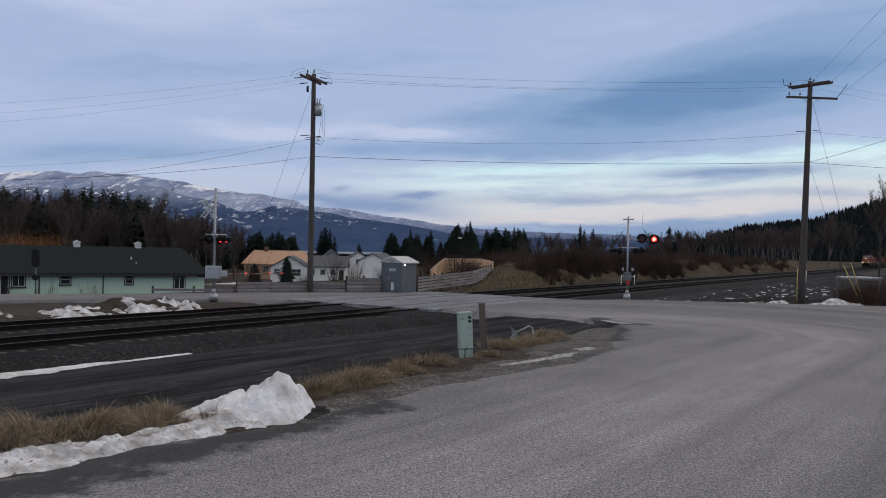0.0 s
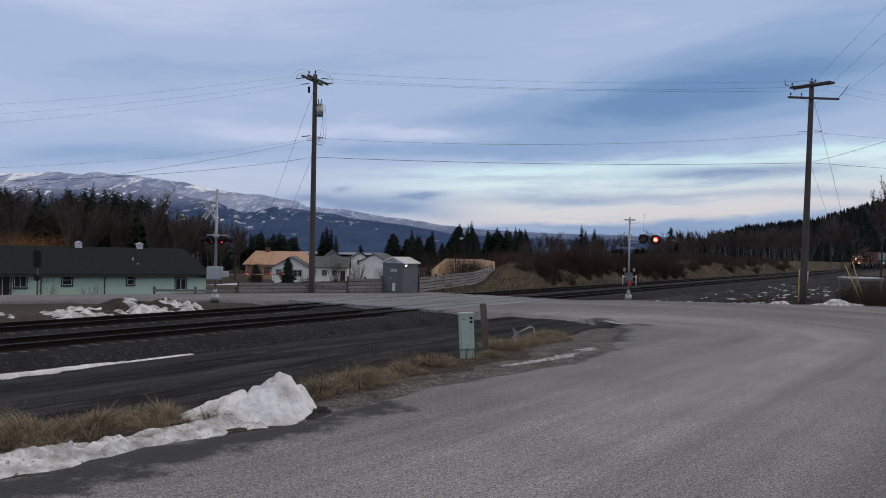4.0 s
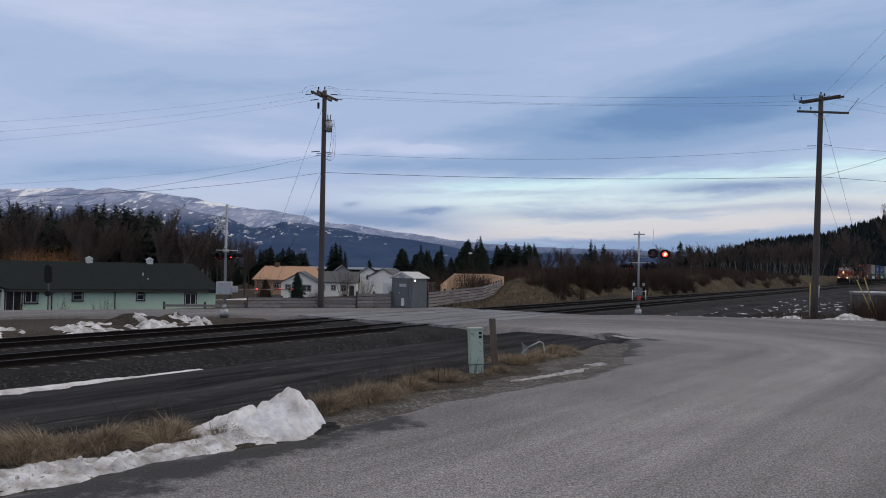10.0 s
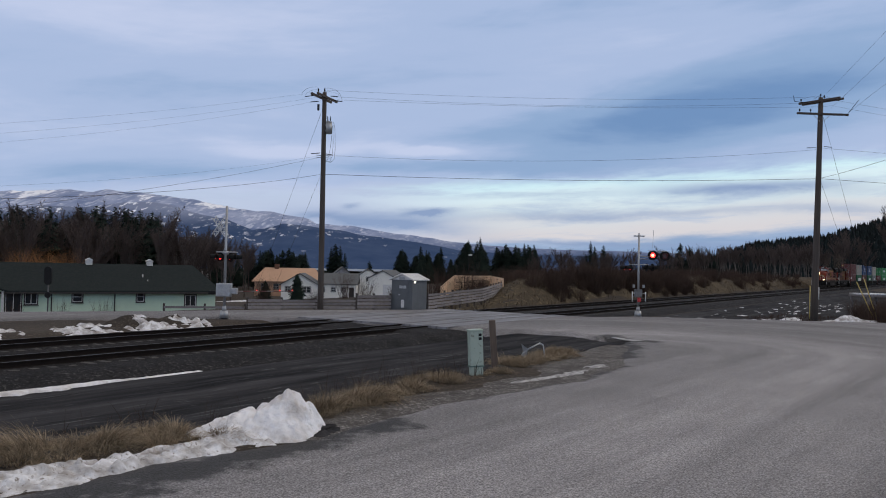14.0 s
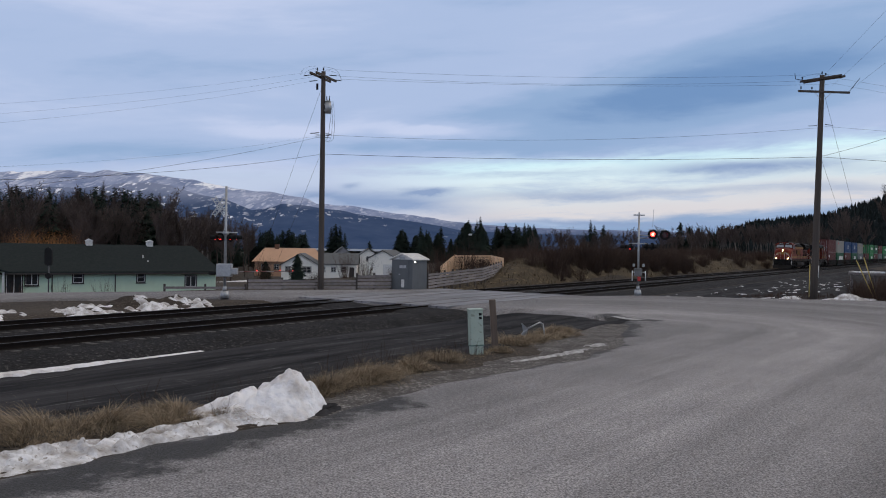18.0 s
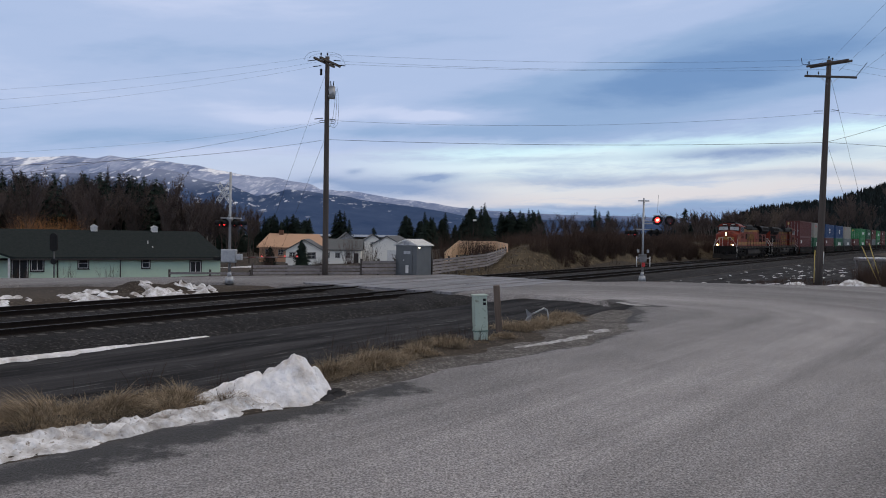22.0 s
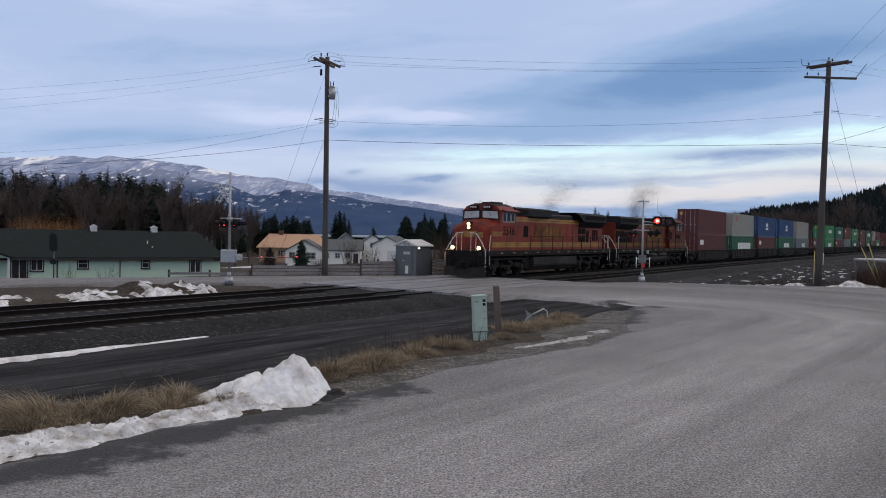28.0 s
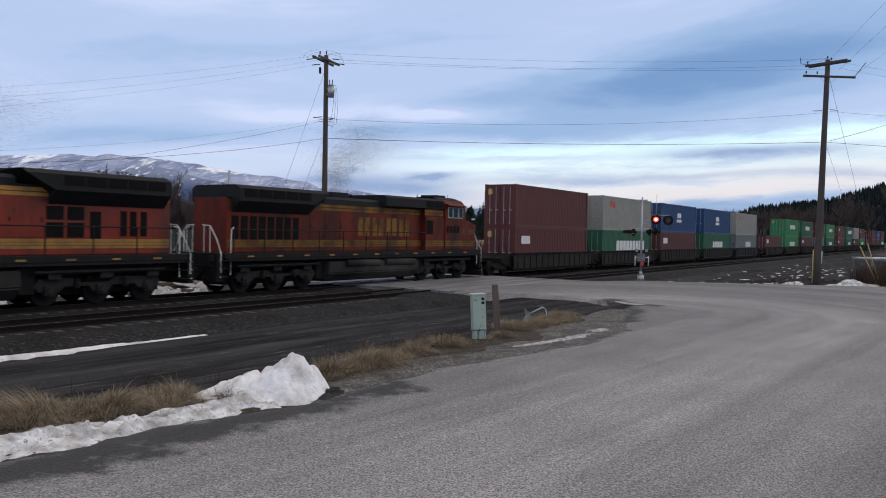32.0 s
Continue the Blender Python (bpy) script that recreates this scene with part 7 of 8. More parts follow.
def wheelset(name, parent, y, r=0.53):
    bm = B()
    tube(bm, (-0.95, 0, 0), (0.95, 0, 0), 0.09, seg=8)
    for sg in (-1, 1):
        tube(bm, (sg * 0.70, 0, 0), (sg * 0.84, 0, 0), r, r * 0.99, 22)
        tube(bm, (sg * 0.66, 0, 0), (sg * 0.70, 0, 0), r + 0.025, r + 0.025, 22)
    ob = part(name, bm, M_UNDER, parent)
    ob.matrix_basis = Matrix.Translation((0, y, r))
    return ob


def three_axle_truck(parent, yc):
    bm = B()
    for sg in (-1, 1):
        prism(bm, [(yc - 2.45, 0.72), (yc - 2.3, 0.92), (yc - 1.1, 0.95), (yc - 0.8, 0.78), (yc + 0.3, 0.78), (yc + 0.6, 0.95), (yc + 2.3, 0.92), (yc + 2.45, 0.72),
                   (yc + 2.3, 0.50), (yc + 1.55, 0.50), (yc + 1.4, 0.66), (yc + 0.45, 0.66), (yc + 0.3, 0.46), (yc - 0.3, 0.46), (yc - 0.45, 0.66), (yc - 1.4, 0.66), (yc - 1.55, 0.50), (yc - 2.3, 0.50)],
              sg * 1.0 - 0.09, sg * 1.0 + 0.09, "x")
    t = part("truck_frame", bm, M_TRUCK, parent, "grimy cast truck side frames")
    for k in (-1.93, 0.0, 1.93):
        wheelset("wheelset", t, yc + k)
        for sg in (-1, 1):
            bm = B()
            box(bm, sg * 1.09 - 0.10, sg * 1.09 + 0.10, yc + k - 0.19, yc + k + 0.19, 0.36, 0.72, 0.03)
            tube(bm, (sg * 1.19, yc + k, 0.54), (sg * 1.24, yc + k, 0.54), 0.13, 0.11, 12)
            part("axle_box", bm, M_TRUCK, t)
    for k in (-0.95, 0.95):
        for sg in (-1, 1):
            bm = B()
            for j in range(5):
                tube(bm, (sg * 1.14, yc + k, 0.60 + 0.07 * j), (sg * 1.14, yc + k, 0.64 + 0.07 * j), 0.10, 0.10, 10)
            part("spring", bm, M_TRUCK, t)
    return t


def handrail(parent, pts, r=0.02, mat=None, label=""):
    bm = B()
    path_tube(bm, pts, r, 6)
    return part("handrail", bm, mat or M_HANDRAIL, parent, label)


def locomotive(label, second):
    paint = M_ORANGE_SOOTY if second else M_ORANGE
    stripe = M_YELLOW_SOOTY if second else M_YELLOW
    L = thing("locomotive", label, "locomotive", group="locomotives")
    # frame and sill
    bm = B()
    box(bm, -1.52, 1.52, 0.95, 21.35, 1.50, 1.74, 0.02)
    box(bm, -0.9, 0.9, 1.0, 21.3, 1.05, 1.50)
    box(bm, -1.50, 1.50, 1.1, 21.2, 1.40, 1.50)
    part("frame", bm, M_DECK, L, "black underframe and walkway sill")
    for k in range(11):
        for sg in (-1, 1):
            bm = B()
            y = 2.6 + k * 1.72
            box(bm, sg * 1.526 - 0.006, sg * 1.526 + 0.006, y, y + 0.34, 1.56, 1.63)
            part("reflector_strip", bm, M_YELLOW, L)
    # plow and pilot
    bm = B()
    lo = [bm.verts.new(v) for v in ((-1.5, 0.78, 0.13), (-1.5, 0.50, 0.13), (-0.5, 0.02, 0.13), (0.5, 0.02, 0.13), (1.5, 0.50, 0.13), (1.5, 0.78, 0.13))]
    hi = [bm.verts.new(v) for v in ((-1.5, 0.78, 0.74), (-1.5, 0.66, 0.74), (-0.5, 0.30, 0.62), (0.5, 0.30, 0.62), (1.5, 0.66, 0.74), (1.5, 0.78, 0.74))]
    for k in range(6):
        bm.faces.new((lo[k], lo[(k + 1) % 6], hi[(k + 1) % 6], hi[k]))
    bm.faces.new(list(reversed(lo)))
    bm.faces.new(hi)
    part("snowplow", bm, M_PLOW, L, "dusty black snowplow")
    for y0, y1 in ((0.55, 1.0), (21.3, 21.75)):
        bm = B()
        box(bm, -1.45, 1.45, y0 + 0.12, y1 - 0.02, 0.58, 1.74, 0.03)
        pp = part("pilot_plate", bm, M_UNDER, L)
        f = y0 + 0.06 if y0 < 5 else y1 + 0.04
        for x in (-1.05, -0.78, 0.78, 1.05):
            bm = B()
            path_tube(bm, [(x, f + 0.04, 1.35), (x * 1.02, f - 0.10, 1.1), (x * 0.96, f - 0.06, 0.82), (x * 0.9, f + 0.04, 0.7)], 0.035, 6)
            part("cable", bm, M_LBLACK, pp, "hanging black jumper cable")
        bm = B()
        tube(bm, (-1.3, f, 1.22), (1.3, f, 1.22), 0.022, seg=6)
        tube(bm, (-0.2, f, 1.22), (-0.1, f - 0.1, 1.02), 0.018, seg=6)
        part("uncoupling_lever", bm, M_TRUCK, pp)
        bm = B()
        box(bm, -0.42, 0.42, f - 0.05, f + 0.03, 0.66, 1.12, 0.04)
        part("draft_pocket", bm, M_LBLACK, pp)
        for x in (-1.18, 1.18):
            bm = B()
            box(bm, x - 0.14, x + 0.14, f - 0.03, f + 0.02, 1.42, 1.66, 0.02)
            part("anticlimber", bm, M_TRUCK, pp)
    for y, sy in ((0.0, 1), (22.3, -1)):
        bm = B()
        box(bm, -0.14, 0.14, min(y, y + sy * 0.7), max(y, y + sy * 0.7), 0.74, 1.02, 0.04)
        part("coupler", bm, M_UNDER, L)
        for x in (-0.5, -0.3, 0.3, 0.5):
            bm = B()
            path_tube(bm, [(x, y + sy * 0.66, 1.1), (x * 0.98, y + sy * 0.40, 0.85), (x * 0.9, y + sy * 0.2, 0.62), (x * 0.8, y + sy * 0.12, 0.58)], 0.03, 6)
            part("brake_hose", bm, M_LBLACK, L)
    # corner steps
    for y0, sy in ((0.72, 1), (21.58, -1)):
        for sg in (-1, 1):
            bm = B()
            for k in range(4):
                z = 0.42 + 0.33 * k
                box(bm, sg * 1.2 - 0.3, sg * 1.2 + 0.3, min(y0, y0 + sy * 0.42), max(y0, y0 + sy * 0.42), z, z + 0.035)
            st = part("steps", bm, M_DECK, L)
            for k in range(4):
                bm = B()
                z = 0.455 + 0.33 * k
                box(bm, sg * 1.2 - 0.31, sg * 1.2 + 0.31, y0 - 0.012 if sy > 0 else y0 - 0.03, y0 + 0.03 if sy > 0 else y0 + 0.012, z - 0.03, z + 0.008)
                part("step_edge", bm, M_HANDRAIL, st, "white step edge")
    # nose and cab
    bm = B()
    rings = []
    for y, w, ze, zc in ((1.16, 1.24, 3.04, 3.34), (1.40, 1.40, 3.24, 3.58), (1.62, 1.42, 3.30, 3.64), (2.66, 1.42, 3.52, 3.84)):
        rings.append([bm.verts.new((x, y, z)) for x, z in ((-w, 1.74), (w, 1.74), (w, ze), (0.42 * w, zc), (-0.42 * w, zc), (-w, ze))])
    for r0, r1 in zip(rings, rings[1:]):
        for k in range(6):
            bm.faces.new((r0[k], r0[(k + 1) % 6], r1[(k + 1) % 6], r1[k]))
    bm.faces.new(list(reversed(rings[0])))
    bm.faces.new(rings[-1])
    bmesh.ops.recalc_face_normals(bm, faces=bm.faces)
    bmesh.ops.bevel(bm, geom=[e for e in bm.edges if e.calc_face_angle(0) > 0.3], offset=0.03, segments=2, affect="EDGES")
    part("nose", bm, paint, L, "orange wide nose")
    bm = B()
    prism(bm, [(-1.42, 1.74), (1.42, 1.74), (1.42, 4.34), (1.12, 4.64), (0.55, 4.79), (-0.55, 4.79), (-1.12, 4.64), (-1.42, 4.34)], 2.62, 4.86)
    bmesh.ops.bevel(bm, geom=[e for e in bm.edges if e.calc_face_angle(0) > 0.3], offset=0.03, segments=2, affect="EDGES")
    cab = part("cab", bm, paint, L, "orange driver's cab")
    bm = B()
    prism(bm, [(-1.05, 4.68), (-0.56, 4.83), (0.56, 4.83), (1.05, 4.68), (0.56, 4.80), (-0.56, 4.80)], 2.75, 4.95)
    part("cab_roof", bm, M_LBLACK, cab)
    bm = B()
    box(bm, -0.55, 0.55, 3.55, 4.55, 4.82, 4.95, 0.04)
    part("air_conditioner", bm, M_LBLACK, cab, "flat black roof unit")
    for x, y in ((-0.4, 3.1), (0.35, 3.3), (0.7, 4.7)):
        bm = B()
        tube(bm, (x, y, 4.78), (x, y, 5.02), 0.012, seg=5)
        part("antenna", bm, M_LBLACK, cab)
    for sg in (-1, 1):
        bm = B()
        prism(bm, [(sg * 0.10, 3.88), (sg * 0.10, 4.34), (sg * 1.26, 4.31), (sg * 1.33, 3.80)], 2.585, 2.64)
        w = part("windscreen", bm, M_CABGLASS, cab, "windscreen with the reflected sky painted pale")
        bm = B()
        for a, b in (((0.09, 3.86), (0.09, 4.36)), ((0.09, 4.36), (1.28, 4.33)), ((1.28, 4.33), (1.35, 3.78)), ((1.35, 3.78), (0.09, 3.86))):
            tube(bm, (sg * a[0], 2.58, a[1]), (sg * b[0], 2.58, b[1]), 0.04, seg=6)
        part("window_seal", bm, M_LBLACK, w)
        bm = B()
        tube(bm, (sg * 0.6, 2.56, 4.27), (sg * 0.75, 2.55, 4.0), 0.012, seg=5)
        part("wiper", bm, M_LBLACK, w)
        bm = B()
        box(bm, sg * 0.52 - 0.32, sg * 0.52 + 0.32, 2.46, 2.75, 4.45, 4.70, 0.02)
        nb = part("number_board", bm, M_LBLACK, cab, "dark number board")
        for k in range(4):
            bm = B()
            x = sg * 0.52 - 0.2 + 0.13 * k
            box(bm, x - 0.035, x + 0.035, 2.45, 2.459, 4.52, 4.63)
            part("number_bar", bm, M_HANDRAIL, nb)
        # side windows
        for y0, y1 in ((2.98, 3.42), (3.50, 4.02), (4.10, 4.55)):
            bm = B()
            box(bm, sg * 1.405 - 0.03, sg * 1.405 + 0.03, y0, y1, 3.62, 4.22, 0.01)
            w = part("side_window", bm, M_DARKGLASS, cab)
            bm = B()
            for a, b in (((y0, 3.62), (y0, 4.22)), ((y0, 4.22), (y1, 4.22)), ((y1, 4.22), (y1, 3.62)), ((y1, 3.62), (y0, 3.62))):
                tube(bm, (sg * 1.43, a[0], a[1]), (sg * 1.43, b[0], b[1]), 0.028, seg=6)
            part("window_frame", bm, M_GALV, w)
        bm = B()
        prism(bm, [(sg * 1.36, 4.46), (sg * 1.70, 4.33), (sg * 1.70, 4.29), (sg * 1.38, 4.40)], 2.95, 4.85)
        part("sun_shade", bm, paint, cab)
        # nose stripes
        for z in (2.72, 2.83, 2.94):
            bm = B()
            box(bm, sg * 1.425 - 0.006, sg * 1.425 + 0.006, 1.62, 2.9, z - 0.035, z + 0.035)
            part("stripe", bm, stripe, cab)
        for z0, z1 in ((1.96, 2.05), (2.07, 2.17), (2.19, 2.29)):
            bm = B()
            box(bm, sg * 1.426 - 0.006, sg * 1.426 + 0.006, 1.66, 4.84, z0, z1)
            part("stripe", bm, stripe, cab)
            bm = B()
            box(bm, min(sg * 0.62, sg * 1.02), max(sg * 0.62, sg * 1.02), 1.142, 1.158, z0 + 0.62, z1 + 0.62)
            part("stripe", bm, stripe, cab)
    for sg in (-1, 1):
        if second:
            for k in range(4):
                bm = B()
                y = 3.36 + 0.36 * k
                box(bm, sg * 1.432 - 0.004, sg * 1.432 + 0.004, y, y + 0.26, 2.74, 3.14)
                part("number_bar", bm, M_NUMBER, cab, "faded dark number bar")
            continue
        cu = bpy.data.curves.new("road_number", "FONT")
        cu.body, cu.size, cu.extrude, cu.align_x = "5516", 0.80, 0.004, "CENTER"
        t = new("road_number_text", cu)
        dg = bpy.context.evaluated_depsgraph_get()
        me = bpy.data.meshes.new_from_object(t.evaluated_get(dg))
        bpy.data.objects.remove(t)
        me.transform(Matrix.Translation((sg * 1.432, 3.82, 2.78)) @ Matrix.Rotation(radians(90 * sg), 4, "Z") @ Matrix.Rotation(radians(90), 4, "X"))
        tagged(mesh_object("road_number", me, M_NUMBER, cab), "black painted road number")
    # headlamps and ditch lights
    bm = B()
    box(bm, -0.17, 0.17, 1.08, 1.40, 3.06, 3.60, 0.05)
    hh = part("headlamp_housing", bm, M_LBLACK, cab)
    if not second:
        for z in (3.21, 3.43):
            bm = B()
            tube(bm, (0, 1.09, z), (0, 1.03, z), 0.085, 0.092, 16)
            part("headlamp", bm, M_HEADLAMP, hh, "burning warm headlamp")
        for sg in (-1, 1):
            bm = B()
            box(bm, sg * 0.98 - 0.14, sg * 0.98 + 0.14, 0.78, 1.02, 1.74, 2.06, 0.03)
            dl = part("ditch_light_box", bm, M_LBLACK, L)
            bm = B()
            tube(bm, (sg * 0.98, 0.78, 1.91), (sg * 0.98, 0.70, 1.91), 0.10, 0.112, 16)
            part("ditch_light", bm, M_HEADLAMP, dl, "burning warm ditch light")
    bm = B()
    box(bm, 0.42, 0.64, 1.12, 1.20, 2.62, 2.92, 0.02)
    part("nose_hatch", bm, M_LBLACK, cab)
    bm = B()
    prism(bm, [(-0.58, 2.98), (0.58, 2.98), (0.58, 2.86), (0.30, 2.60), (-0.30, 2.60), (-0.58, 2.86)], 1.140, 1.158)
    part("nose_emblem", bm, stripe, cab, "yellow emblem shape on the nose")
    # long hood
    hood = B()
    box(hood, -1.02, 1.02, 4.85, 20.9, 1.74, 4.05, 0.04)
    hood_ob = part("hood", hood, paint, L, "orange engine hood")
    bm = B()
    box(bm, -1.36, 1.36, 4.86, 6.75, 1.74, 3.62, 0.03)
    part("equipment_cabinet", bm, paint, hood_ob)
    bm = B()
    box(bm, -1.30, 1.30, 4.88, 6.80, 3.63, 4.06, 0.01)
    part("air_intake_panel", bm, paint, hood_ob)
    for sg in (-1, 1):
        for z0, z1 in ((3.70, 3.82), (3.86, 3.99)):
            bm = B()
            box(bm, sg * 1.306 - 0.006, sg * 1.306 + 0.006, 4.9, 6.78, z0, z1)
            part("stripe", bm, stripe, hood_ob)
        for k in range(2):
            bm = B()
            box(bm, sg * 1.366 - 0.008, sg * 1.366 + 0.008, 5.1 + 0.85 * k, 5.85 + 0.85 * k, 4.16, 4.52)
            part("blower_screen", bm, M_INTAKE, hood_ob)
            for j in range(4):
                bm = B()
                box(bm, sg * 1.376 - 0.008, sg * 1.376 + 0.008, 5.1 + 0.85 * k, 5.85 + 0.85 * k, 4.19 + 0.09 * j, 4.21 + 0.09 * j)
                part("screen_bar", bm, M_DECK, hood_ob)
    bm = B()
    box(bm, -1.04, 1.04, 4.9, 20.88, 4.0, 4.08, 0.01)
    part("roof_edge", bm, M_LBLACK, hood_ob)
    bm = B()
    prism(bm, [(-1.12, 4.02), (-1.36, 4.10), (-1.36, 4.55), (-1.2, 4.66), (1.2, 4.66), (1.36, 4.55), (1.36, 4.10), (1.12, 4.02)], 4.9, 10.4)
    part("blower_housing", bm, M_LBLACK, hood_ob, "black roof housing")
    bm = B()
    prism(bm, [(-1.03, 4.0), (-1.03, 4.25), (-0.8, 4.38), (0.8, 4.38), (1.03, 4.25), (1.03, 4.0)], 10.4, 14.9)
    part("hood_roof", bm, M_LBLACK, hood_ob)
    bm = B()
    prism(bm, [(-1.05, 3.46), (-1.48, 3.92), (-1.48, 4.45), (-1.2, 4.60), (1.2, 4.60), (1.48, 4.45), (1.48, 3.92), (1.05, 3.46)], 15.0, 20.6)
    for v in bm.verts:
        if v.co.y < 15.1 and v.co.z < 4.2:
            v.co.y += 1.0
    rad = part("radiator_wing", bm, M_LBLACK, hood_ob, "flared black radiator section")
    for sg in (-1, 1):
        for k in range(5):
            bm = B()
            y = 16.3 + k * 0.82
            box(bm, sg * 1.485 - 0.008, sg * 1.485 + 0.008, y, y + 0.74, 4.08, 4.42)
            part("radiator_screen", bm, M_INTAKE, rad)
    bm = B()
    box(bm, -0.42, 0.42, 12.35, 13.6, 4.36, 4.66, 0.03)
    part("exhaust_outlet", bm, M_LBLACK, hood_ob)
    bm = B()
    for dy in (0, 0.28, 0.56):
        tube(bm, (0.2, 11.3 + dy, 4.58), (0.2, 11.52 + dy, 4.58), 0.04, 0.085, 10)
    tube(bm, (0.2, 11.5, 4.36), (0.2, 11.5, 4.58), 0.03, seg=6)
    part("horn", bm, M_LBLACK, hood_ob, "triple air horn")
    for sg in (-1, 1):
        x = sg * 1.026
        for z0, z1, nm in ((3.70, 3.82, "stripe"), (3.86, 3.99, "stripe"), (1.96, 2.05, "stripe"), (2.07, 2.17, "stripe"), (2.19, 2.29, "stripe")):
            bm = B()
            box(bm, x - 0.006, x + 0.006, 6.76, 20.85, z0, z1)
            part(nm, bm, stripe, hood_ob)
            if z0 < 3:
                bm = B()
                box(bm, sg * 1.366 - 0.005, sg * 1.366 + 0.005, 4.9, 6.74, z0, z1)
                part(nm, bm, stripe, hood_ob)
        # doors along the hood
        for k in range(8):
            bm = B()
            y = 7.3 + k * 1.08
            box(bm, sg * 1.022 - 0.012, sg * 1.022 + 0.012, y, y + 1.02, 2.34, 3.68, 0.006)
            dr = part("hood_door", bm, paint, hood_ob)
            bm = B()
            box(bm, sg * 1.04 - 0.012, sg * 1.04 + 0.012, y + 0.9, y + 0.95, 2.85, 3.0)
            part("latch", bm, M_LBLACK, dr)
        # large plain lettering panel: four yellow shapes in place of the brand
        for k in range(4):
            bm = B()
            y = (8.4 if not second else 7.9) + k * 1.16
            x0, x1 = sg * 1.045 - 0.006, sg * 1.045 + 0.006
            for a, b, c, d in ((0.02, 0.42, 2.50, 3.46), (0.56, 0.94, 2.50, 3.46)):
                box(bm, x0, x1, y + a, y + b, c, d)
            part("emblem_bar", bm, M_YELLOW_SOOTY, hood_ob, "large faded yellow emblem shape")
        # dark panel drawn for the recess in the cabinet side
        bm = B()
        box(bm, sg * 1.372 - 0.012, sg * 1.372 + 0.012, 6.05, 6.68, 2.66, 3.42, 0.005)
        part("cabinet_grille", bm, M_INTAKE, hood_ob)
        if not second:
            spans = [(15.95, 16.55, 2.35, 2.85), (16.7, 17.3, 2.35, 2.85), (15.95, 16.55, 2.95, 3.4), (16.7, 17.3, 2.95, 3.4), (17.55, 17.95, 2.3, 3.25), (18.75, 19.0, 2.4, 3.3), (19.15, 19.4, 2.4, 3.3), (19.6, 19.85, 2.4, 3.3)]
        else:
            spans = [(16.6 + 0.52 * k, 16.6 + 0.52 * k + 0.36, 2.3, 3.3) for k in range(8)]
        for a, b, c, d in spans:
            bm = B()
            box(bm, sg * 1.03 - 0.02, sg * 1.03 + 0.02, a, b, c, d, 0.005)
            part("intake_grille", bm, M_INTAKE, hood_ob)
        # walkway handrail with stanchions
        handrail(L, [(sg * 1.46, 6.9, 2.72), (sg * 1.46, 13.5, 2.72), (sg * 1.46, 20.9, 2.72)], 0.026, M_LBLACK)
        for k in range(9):
            bm = B()
            y = 6.95 + k * 1.74
            tube(bm, (sg * 1.46, y, 1.72), (sg * 1.46, y, 2.72), 0.026, seg=6)
            part("stanchion", bm, M_LBLACK, L)
    # end handrails, white
    for y0, sy in ((1.0, 1), (21.3, -1)):
        for sg in (-1, 1):
            handrail(L, [(sg * 1.46, y0 + sy * 0.28, 0.85), (sg * 1.46, y0 + sy * 0.28, 2.0), (sg * 1.46, y0 + sy * 0.30, 2.25 if sy > 0 else 2.7), (sg * 1.38, y0 + sy * (0.55 if sy > 0 else 0.5), 2.8)], 0.024)
            handrail(L, [(sg * 1.46, y0 - sy * 0.24, 0.95), (sg * 1.46, y0 - sy * 0.24, 1.75), (sg * 1.15, y0 - sy * 0.2, 2.3), (sg * 0.72, y0 - sy * 0.18, 2.85), (sg * 0.25, y0 - sy * 0.18, 2.88)], 0.024)
            for x in (0.35, 0.72):
                bm = B()
                tube(bm, (sg * x, y0 - sy * 0.18, 1.74), (sg * x, y0 - sy * 0.18, 2.86), 0.018, seg=6)
                part("stanchion", bm, M_HANDRAIL, L)
    # fuel tank and trucks
    bm = B()
    prism(bm, [(-1.40, 1.28), (-1.44, 0.70), (-1.05, 0.30), (1.05, 0.30), (1.44, 0.70), (1.40, 1.28)], 7.5, 14.9)
    bmesh.ops.bevel(bm, geom=list(bm.edges), offset=0.05, segments=2, affect="EDGES")
    part("fuel_tank", bm, M_TANK, L, "dusty grey fuel tank")
    if second:
        for sg in (-1, 1):
            for k in range(2):
                bm = B()
                tube(bm, (sg * 1.36, 7.9 + 3.1 * k, 1.16), (sg * 1.36, 10.5 + 3.1 * k, 1.16), 0.19, 0.19, 14)
                part("air_tank", bm, M_TANK, L)
    for y0, y1 in ((6.75, 7.45), (14.95, 15.5)):
        bm = B()
        box(bm, -1.15, 1.15, y0, y1, 0.45, 1.45, 0.04)
        part("equipment_box", bm, M_UNDER, L)
    for y0, y1 in ((1.6, 7.0), (15.2, 20.7)):
        bm = B()
        box(bm, -0.62, 0.62, y0, y1, 0.35, 1.3, 0.04)
        part("traction_motor", bm, M_UNDER, L)
        for sg in (-1, 1):
            bm = B()
            path_tube(bm, [(sg * 1.28, y0 + 0.2, 1.18), (sg * 1.28, y1 - 0.2, 1.18)], 0.06, 8)
            part("sand_pipe", bm, M_TRUCK, L)
            for k in range(3):
                bm = B()
                y = y0 + 0.7 + k * 1.93
                box(bm, sg * 1.18 - 0.07, sg * 1.18 + 0.07, y, y + 0.5, 0.92, 1.22, 0.03)
                part("brake_cylinder", bm, M_TRUCK, L)
    three_axle_truck(L, 4.35)
    three_axle_truck(L, 17.95)
    return L


